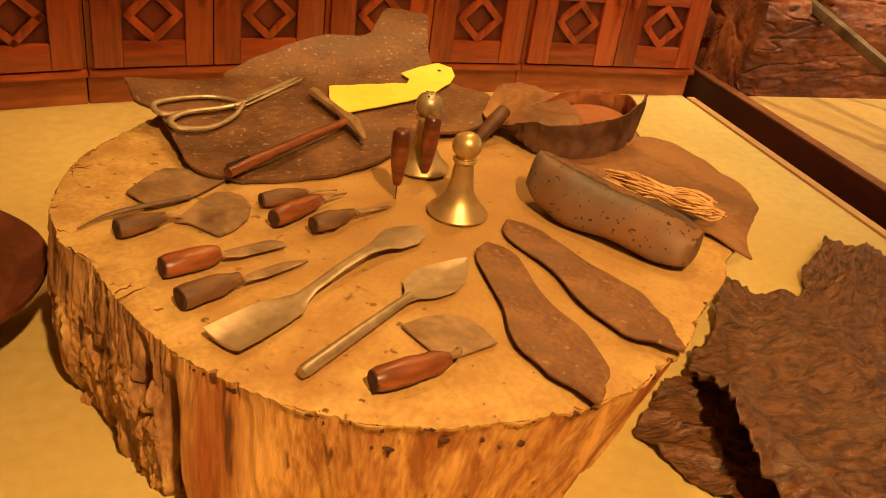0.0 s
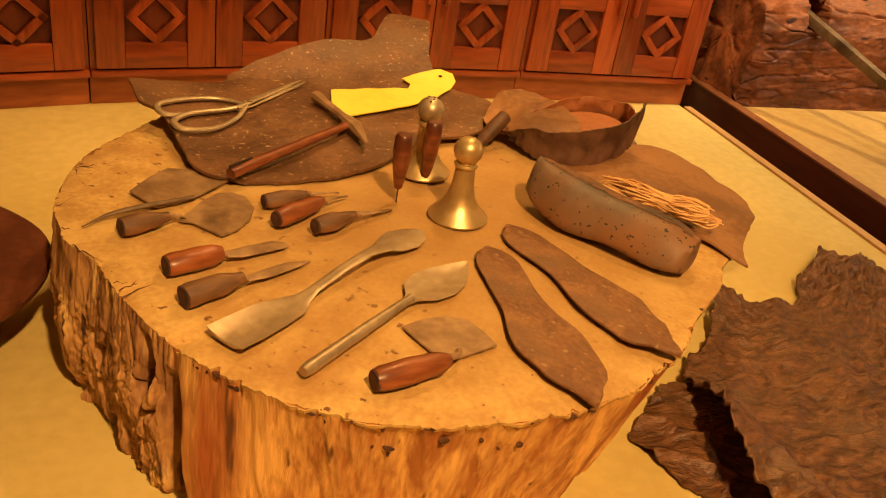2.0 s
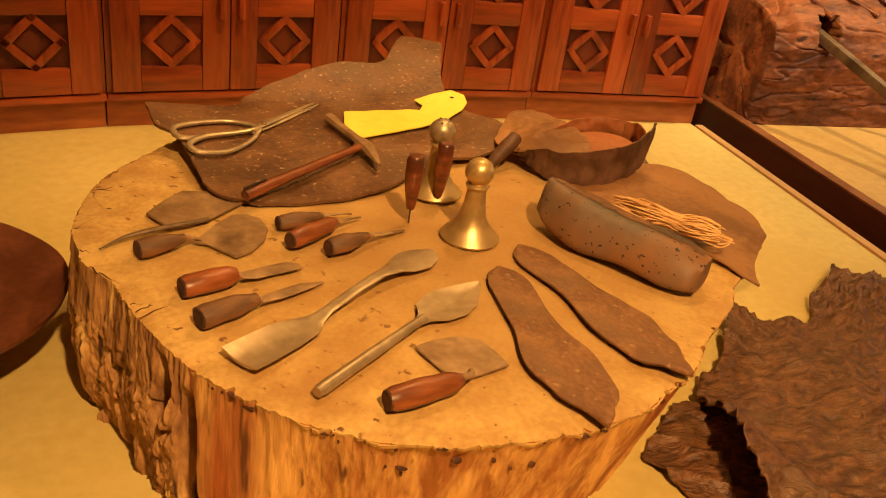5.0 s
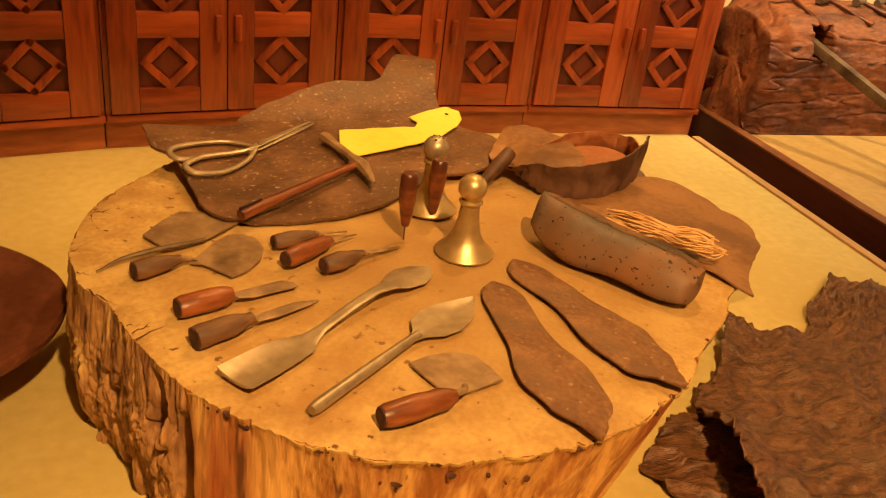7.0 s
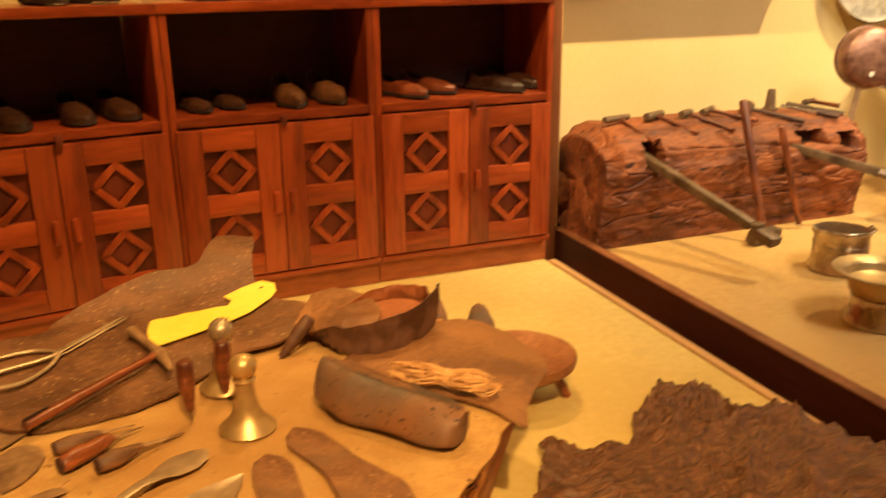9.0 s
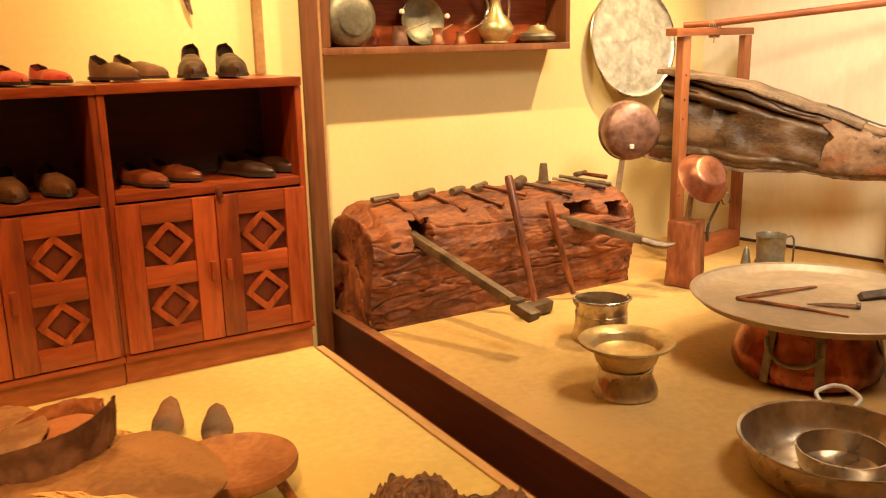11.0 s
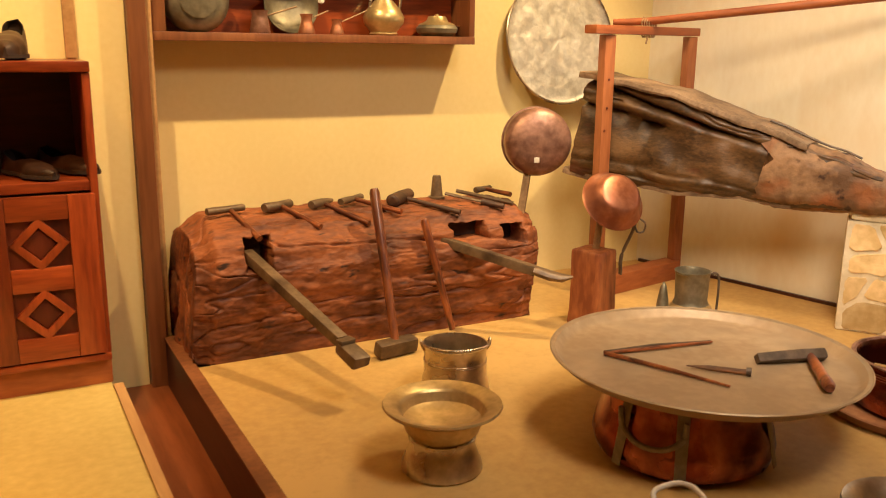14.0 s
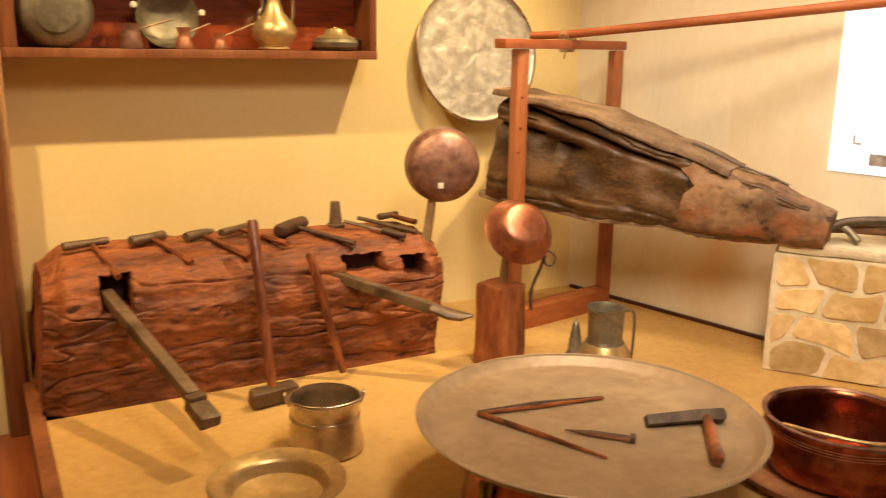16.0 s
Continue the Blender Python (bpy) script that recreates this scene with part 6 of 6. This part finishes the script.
part("handle", ring_handle([(0.054, 0.0, 0.196), (0.076, 0.0, 0.200), (0.084, 0.0, 0.17), (0.083, 0.0, 0.09), (0.080, 0, 0.04)], 0.004), M_DARKIRON, jg)
ck = thing("tin_cone", pose(2.440, 2.065, 0), "small pointed tin stake beside the jug", "stake")
part("cone", lathe([(0, 0), (0.036, 0), (0.038, 0.03), (0.030, 0.042), (0.022, 0.06), (0.018, 0.10), (0.010, 0.145), (0, 0.163)], 24), M_GREENISH, ck)

# trestle with the bellows pole
ts = thing("trestle", pose(0, 0, 0), "orange-brown wooden trestle holding the bellows pole", "trestle")
part("post", box(0.046, 0.040, 0.955, pose(2.478, 2.475, 0.4775), 0.004), M_POST, ts)
part("post", box(0.042, 0.038, 0.955, pose(2.945, 2.560, 0.4775), 0.004), M_POST, ts)
m = along(2.385, 2.455, 3.0, 2.575, 0.972)
part("top_bar", box(0.600, 0.055, 0.030, m @ pose(0.300, 0, 0), 0.004), M_POSTX, ts)
part("foot_rail", box(0.46, 0.075, 0.075, along(2.478, 2.475, 2.945, 2.56, 0.0375) @ pose(0.2375, 0, 0), 0.004), M_POSTX, ts)
own = bmesh.new()
for z in (0.30, 0.62, 0.70, 0.80):
    lathe([(0, 0), (0.005, 0), (0.004, 0.002), (0, 0.002)], 10, pose(2.472 + 0.01 * math.sin(z * 40), 2.4545, z, 90, 0, 0), own)
tagged(part("pegs", own, M_CABDARK, ts), "", "", "", "stuff")
pl = thing("bellows_pole", pose(0, 0, 0), "long thin wooden pole tied across the trestle with cord", "pole")
part("pole", tube([(2.60, 2.60, 1.000), (2.69, 2.50, 1.006), (2.95, 2.05, 1.055), (3.20, 1.62, 1.105)], [0.013, 0.014, 0.015, 0.016], 12), M_POSTX, pl)
own = bmesh.new()
for k in range(5):
    tube([(2.672 + 0.008 * k + 0.02 * math.cos(a), 2.515 - 0.004 * k + 0.01 * math.cos(a), 0.984 + 0.036 * math.sin(a)) for a in [q * 0.63 for q in range(11)]], 0.0032, 6, 1, own)
tube(smooth_path([(2.67, 2.49, 0.97), (2.665, 2.485, 0.945), (2.66, 2.484, 0.925)], 4), 0.003, 6, 1, own)
tube(smooth_path([(2.71, 2.50, 1.015), (2.74, 2.49, 1.022), (2.745, 2.485, 1.0)], 4), 0.003, 6, 1, own)
part("cord", own, M_ROPE, pl)

# bellows
bl = thing("bellows", pose(0, 0, 0), "large smith's bellows of cracked dark leather between wooden boards", "bellows")
B0, B1 = Vector((2.545, 2.640, 0.650)), Vector((3.035, 1.745, 0.470))
AX = (B1 - B0)
SIDE = Vector((-AX.y, AX.x, 0)).normalized() * -1
UP = AX.normalized().cross(SIDE).normalized()
if UP.z < 0:
    UP = -UP


def bellows_section(t):
    """Half width, rise over and drop below the axis at a share t of the length."""
    return (curve_at([(0, 0.116), (0.4, 0.128), (0.85, 0.095), (1, 0.065)], t), curve_at([(0, 0.165), (0.3, 0.165), (0.6, 0.125), (0.85, 0.085), (1, 0.055)], t), curve_at([(0, 0.215), (0.3, 0.185), (0.7, 0.125), (1, 0.075)], t))


own = bmesh.new()
rows = []
for i in range(111):
    t = i / 110
    hw, hi, lo = bellows_section(t)
    c = B0 + AX * t
    row = []
    for k in range(120):
        a = 2 * math.pi * k / 120
        ca, sa = math.cos(a), math.sin(a)
        e = 0.42
        u, v = math.copysign(abs(ca) ** e, ca), math.copysign(abs(sa) ** e, sa)
        q = c + SIDE * hw * u + UP * (hi if v > 0 else lo) * v
        wide = abs(ca) > 0.4
        fold = 0.0
        if wide:
            zz = (v * (hi if v > 0 else lo))
            wave = abs(math.sin(math.pi * (2.1 * v + 1.1 * t + 0.30 * noise.noise(Vector((t * 4, v * 2, 1))) + 0.2)))
            fold = -0.060 * (1 - wave) ** 2 * ease(-0.25, 0.25, v) * (1 - ease(0.35, 0.80, t)) - 0.010 * (1 - abs(v))
            fold += 0.010 * noise.noise(Vector((t * 7, zz * 22, 2))) + 0.006 * noise.noise(Vector((t * 26, zz * 14, 5)))
            fold -= 0.012 * (1 - min(1.0, abs(noise.noise(Vector((t * 5 + v, v * 5, 7)))) * 3)) ** 2 * (1 - 0.6 * t)
        fold = min(fold, 0.006)
        q += SIDE * math.copysign(1, ca) * fold + noise.noise_vector(q * 16) * 0.004
        row.append(own.verts.new(q))
    rows.append(row)
for a, b in zip(rows, rows[1:]):
    for k in range(120):
        own.faces.new((a[k], a[(k + 1) % 120], b[(k + 1) % 120], b[k]))
own.faces.new(rows[0][::-1])
own.faces.new(rows[-1])
part("leather_body", own, M_BELLOW, bl, "dark folded leather sides", True, 80)


def board(side, name):
    own = bmesh.new()
    rows = []
    for i in range(31):
        t = -0.03 + 0.80 * i / 30
        hw, hi, lo = bellows_section(max(0.0, t))
        c = B0 + AX * t
        base = UP * ((hi - 0.004) if side > 0 else -(lo - 0.014))
        hw = hw + 0.001 if side > 0 else hw * 0.74
        n = 0.005 * noise.noise(Vector((t * 9, side, 3)))
        col = []
        for u, z in ((-1, 0), (-0.97, 1), (-0.3, 1.1), (0.3, 1.1), (0.97, 1), (1, 0), (0.97, -0.6), (-0.97, -0.6)):
            col.append(own.verts.new(c + SIDE * hw * u + base + UP * side * (0.013 * z + n) + noise.noise_vector(c * 20) * 0.005))
        rows.append(col)
    for a, b in zip(rows, rows[1:]):
        for k in range(8):
            own.faces.new((a[k], a[(k + 1) % 8], b[(k + 1) % 8], b[k]))
    own.faces.new(rows[0][::-1])
    own.faces.new(rows[-1])
    part(name, own, M_BOARD, bl, "grey worn wooden board")


board(1, "top_board")
board(-1, "bottom_board")
own = bmesh.new()
rows = []
for i in range(31):
    t = 0.66 + 0.40 * i / 30
    hw, hi, lo = bellows_section(min(t, 1.0))
    k0 = 1.08 if t < 0.99 else 1.08 - 2.5 * (t - 0.99)
    c = B0 + AX * t
    torn = [AX * (0.05 * noise.noise(Vector((k * 0.5, 7, 1))) * (1 - ease(0, 4, i))) for k in range(40)]
    rows.append([own.verts.new(torn[k] + c + (SIDE * hw * math.copysign(abs(math.cos(a)) ** 0.7, math.cos(a)) + UP * (hi if math.sin(a) > 0 else lo) * math.copysign(abs(math.sin(a)) ** 0.7, math.sin(a))) * k0 * (1 + 0.10 * noise.noise(Vector((t * 12, a * 2, 4)))
                 + 0.06 * noise.noise(Vector((t * 40, a * 6, 1))))) for k, a in enumerate([2 * math.pi * q / 40 for q in range(40)])])
for a, b in zip(rows, rows[1:]):
    for k in range(40):
        own.faces.new((a[k], a[(k + 1) % 40], b[(k + 1) % 40], b[k]))
own.faces.new(rows[0][::-1])
own.faces.new(rows[-1])
part("nozzle_wrap", own, M_NOZZLE, bl, "flaking reddish leather wrapped round the nozzle", True, 70)
part("nail_row", tube([B0 + AX * (0.62 + 0.3 * k / 6) + UP * (bellows_section(0.62 + 0.3 * k / 6)[1] + 0.016) for k in range(7)], 0.004, 6), M_DARKIRON, bl)

# hearth of rough stones
HC, HA = Vector((2.97, 1.80)), -54.0
he = thing("stone_hearth", pose(HC.x, HC.y, 0, 0, 0, HA), "forge hearth built of rough cream stones in pale mortar", "hearth")
part("core", box(0.640, 0.32, 0.372, pose(0.314, 0.152, 0.186), 0.01), M_MORTAR, he, "pale mortar core")
own = box(0.632, 0.318, 0.035, pose(0.316, 0.153, 0.3905), 0.012)
bmesh.ops.subdivide_edges(own, edges=own.edges[:], cuts=6, use_grid_fill=True)
for v in own.verts:
    v.co += noise.noise_vector(v.co * 11) * 0.007
part("capping", own, M_MORTAR, he, "uneven cream mortar top", True, 60)


def rubble(width, height, cols, rows, salt, m):
    """Rough stones of uneven size fitted together on one face, each a part of its own."""
    cw, ch = width / cols, height / rows

    def corner(h, r):
        h = max(0, min(2 * cols, h))
        q = Vector((h * 1.37 + salt, r * 2.11, salt * 3.0))
        dx = 0.0 if h in (0, 2 * cols) else 0.55 * cw * noise.noise(q)
        dz = 0.0 if r in (0, rows) else 0.55 * ch * noise.noise(q + Vector((5, 9, 2)))
        return Vector((h * cw / 2 + dx, r * ch + dz))

    for r in range(rows):
        for c in range(-(r % 2), cols):
            h = 2 * c + (r % 2)
            if h + 2 <= 0 or h >= 2 * cols:
                continue
            ring = [corner(h, r), corner(h + 1, r), corner(h + 2, r), corner(h + 2, r + 1), corner(h + 1, r + 1), corner(h, r + 1)]
            mid = sum(ring, Vector((0, 0))) / 6
            ring = [p + (mid - p) * (0.010 / max(0.02, (mid - p).length)) for p in ring]
            if max(p.x for p in ring) - min(p.x for p in ring) < 0.02:
                continue
            keep = []
            for p, q in zip(ring, ring[1:] + ring[:1]):
                if (q - p).length > 0.006:
                    keep += [p.lerp(q, 0.16), p.lerp(q, 0.84)]
            own = plate([(p.x, p.y) for p in keep], 0.013, None, 0.003)
            bmesh.ops.subdivide_edges(own, edges=[e for e in own.edges if e.calc_length() > 0.03], cuts=2)
            for v in own.verts:
                v.co += noise.noise_vector(v.co * 24 + Vector((salt, c, r))) * 0.0045
            part("stone", own, M_STONE, he, "", True, 60).matrix_basis = m


rubble(0.63, 0.370, 4, 4, 1.3, pose(0.006, 0, 0, 90, 0, 0))
rubble(0.30, 0.370, 2, 4, 4.7, pose(0.008, 0.31, 0, 0, 0, -90) @ pose(0, 0, 0, 90, 0, 0))
tn = thing("forge_tongs", pose(HC.x, HC.y, 0.409, 0, 0, HA), "grey iron forge tool with crossed legs on the hearth", "tongs")
part("leg", tube(smooth_path([(0.10, 0.03, 0.012), (0.16, 0.05, 0.055), (0.24, 0.07, 0.070), (0.36, 0.08, 0.075)], 6), 0.013, 10), M_DARKIRON, tn)
part("leg", tube(smooth_path([(0.11, 0.08, 0.045), (0.17, 0.06, 0.05), (0.22, 0.03, 0.012)], 6), 0.012, 10), M_GREENISH, tn)
part("pipe", tube([(0.06, 0.09, 0.035), (0.20, 0.10, 0.040), (0.34, 0.11, 0.040)], [0.022, 0.018, 0.017], 14), M_HANDLE2, tn, "brown nozzle pipe")

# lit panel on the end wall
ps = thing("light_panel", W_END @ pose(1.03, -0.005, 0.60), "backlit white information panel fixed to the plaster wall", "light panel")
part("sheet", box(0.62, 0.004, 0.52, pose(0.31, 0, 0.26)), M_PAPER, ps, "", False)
part("print", box(0.09, 0.001, 0.035, pose(0.165, -0.003, 0.045)), M_INK, ps, "small grey picture", False)
part("print", box(0.03, 0.001, 0.16, pose(0.19, -0.003, 0.16)), M_INK, ps, "tall grey picture", False)
part("print", box(0.026, 0.001, 0.007, pose(0.080, -0.003, 0.090)), M_INK, ps, "", False)
part("print", box(0.007, 0.001, 0.020, pose(0.070, -0.003, 0.1045)), M_INK, ps, "", False)
part("print", box(0.05, 0.001, 0.02, pose(0.17, -0.003, 0.42)), M_INK, ps, "", False)

# hammered disc on the wall
dk = thing("wall_tray", pose(2.515, WALL_R - 0.030, 0.938, 82, 0, 0), "large round hammered tin tray hung on the yellow wall", "tray")
own = lathe([(0, 0), (0.235, 0), (0.244, 0.006), (0.247, 0.014), (0.243, 0.015), (0.236, 0.007), (0.228, 0.005)] + [(0.228 * (1 - k / 14), 0.005) for k in range(1, 14)] + [(0, 0.005)], 72)
for v in own.verts:
    if v.co.z > 0.004 and math.hypot(v.co.x, v.co.y) < 0.22:
        v.co.z += 0.004 * noise.noise(v.co * 26) + 0.002 * noise.noise(v.co * 60)
part("dish", own, M_DISK, dk, "", True, 60)
part("rolled_rim", lathe([(0.241, 0.011), (0.2465, 0.010), (0.2505, 0.014), (0.247, 0.018), (0.242, 0.0165)], 72), M_TIN, dk, "dull rolled rim")

# ---- wall shelf and its vessels ----
sh = thing("wall_shelf", pose(0.962, 2.703, 0.915), "open red-brown wooden wall shelf holding copper vessels", "shelf")
SW, SD = 1.108, WALL_R - 2.703 - 0.002
part("bottom", box(SW, SD, 0.026, pose(SW / 2, SD / 2, 0.013), 0.002), M_TRIM, sh)
part("top", box(SW, SD, 0.026, pose(SW / 2, SD / 2, 0.437), 0.002), M_TRIM, sh)
for x in (0.026, SW - 0.012):
    part("side", box(0.05 if x < 0.1 else 0.022, SD - 0.002, 0.397, pose(x, SD / 2, 0.225), 0.002), M_TRIM, sh)
part("back", box(SW - 0.07, 0.01, 0.395, pose(SW / 2 + 0.01, SD - 0.007, 0.225)), M_CABX, sh, "", False)
SZ0 = 0.942


def vessel_thing(name, x, y, prof, material, label, category, m=None, wall=0.003):
    v = thing(name, pose(x, y, SZ0) if m is None else m, label, category, "vessels on the wall shelf")
    part("body", lathe(vessel(prof, wall), 40), material, v)
    return v


dv = thing("round_flask", pose(1.118, 2.775, SZ0), "big round dented tinned flask on the shelf", "flask", "vessels on the wall shelf")
fm = Matrix.Translation((0, 0.0, 0.098)) @ pose(0, 0, 0, 90, 0, 0)
part("body", lathe([(0, -0.05), (0.05, -0.05), (0.085, -0.035), (0.102, -0.01), (0.102, 0.01), (0.085, 0.034), (0.062, 0.042), (0, 0.042)], 48, fm), M_GREENISH, dv)
part("boss", lathe([(0.054, 0.040), (0.058, 0.048), (0.05, 0.050), (0, 0.047)], 40, fm), M_GREENISH, dv)
cf = vessel_thing("coffee_pot", 1.315, 2.765, [(0, 0), (0.032, 0), (0.033, 0.004), (0.026, 0.045), (0.024, 0.058), (0.029, 0.070)], M_COPPERD, "small dark coffee pot with a long handle", "coffee pot")
part("handle", tube([(0.026, 0, 0.055), (0.12, -0.01, 0.085)], 0.003, 7), M_IRON, cf)
bd = thing("leaning_bowl", pose(1.425, 2.768, SZ0), "round tinned bowl leaning upright on the shelf", "bowl", "vessels on the wall shelf")
fm = Matrix.Translation((0, 0.022, 0.090)) @ pose(0, 0, 0, 82, 0, 0)
part("dish", lathe([(0, -0.03), (0.05, -0.028), (0.080, -0.008), (0.092, 0.012), (0.090, 0.014), (0.076, -0.004), (0.048, -0.022), (0, -0.024)], 48, fm), M_GREENISH, bd)
for s, dz in ((-1, 0.035), (1, 0.018)):
    part("lug", lathe([(0, -0.010), (0.009, -0.007), (0.0105, 0.0), (0.008, 0.008), (0, 0.010)], 16, pose(s * 0.097, -0.004, 0.088 + dz)), M_ENAMEL, bd, "pale ceramic knob")
c1 = vessel_thing("coffee_pot", 1.460, 2.735, [(0, 0), (0.027, 0), (0.028, 0.004), (0.020, 0.030), (0.0165, 0.045), (0.021, 0.062)], M_COPPER, "little bright copper coffee pot", "coffee pot")
part("handle", tube([(0.018, 0, 0.05), (0.085, 0.03, 0.075)], 0.0025, 7), M_IRON, c1)
c2 = vessel_thing("coffee_pot", 1.566, 2.740, [(0, 0), (0.023, 0), (0.024, 0.004), (0.017, 0.024), (0.0145, 0.036), (0.018, 0.048)], M_COPPER, "tiny bright copper coffee pot with a long handle", "coffee pot")
part("handle", tube([(0.016, 0, 0.040), (0.12, 0.03, 0.080)], 0.0022, 7), M_IRON, c2)
ew = vessel_thing("brass_ewer", 1.745, 2.765, [(0, 0), (0.046, 0), (0.050, 0.004), (0.044, 0.010), (0.068, 0.040), (0.071, 0.060), (0.058, 0.085), (0.030, 0.115), (0.020, 0.150), (0.018, 0.200), (0.026, 0.215), (0.024, 0.225)], M_BRASS, "tall brass ewer with a curved spout and handle", "ewer")
part("handle", ring_handle([(0.055, 0, 0.075), (0.064, 0, 0.12), (0.058, 0, 0.19), (0.026, 0, 0.212)], 0.0055), M_TIN, ew)
part("spout", ring_handle([(-0.050, 0, 0.085), (-0.048, 0, 0.11), (-0.036, 0, 0.13), (-0.040, 0, 0.16), (-0.062, 0, 0.185), (-0.070, 0, 0.20)], 0.0055), M_TIN, ew)
ls = vessel_thing("lidded_dish", 1.950, 2.765, [(0, 0), (0.052, 0), (0.070, 0.012), (0.074, 0.026), (0.066, 0.036), (0.062, 0.040)], M_GREENISH, "low tinned lidded dish", "dish")
part("lid", lathe([(0, 0.075), (0.006, 0.075), (0.007, 0.070), (0.030, 0.068), (0.040, 0.050), (0.060, 0.042), (0.066, 0.038), (0, 0.038)], 40), M_BRASS, ls, "stepped brass lid")
part("handle", ribbon([(0.065, 0.012, 0.012, 0.03), (0.10, 0.010, 0.010, 0.036), (0.115, 0.004, 0.004, 0.045)], 0.004, pose(0, 0, 0, 0, 0, 12)), M_TIN, ls)
up = thing("shelf_board", pose(1.012, 2.72, 1.188), "dark inner board of the wall shelf", "shelf board")
part("board", box(SW - 0.075, SD - 0.03, 0.018, pose((SW - 0.075) / 2, (SD - 0.03) / 2, 0)), M_TRIM, up)
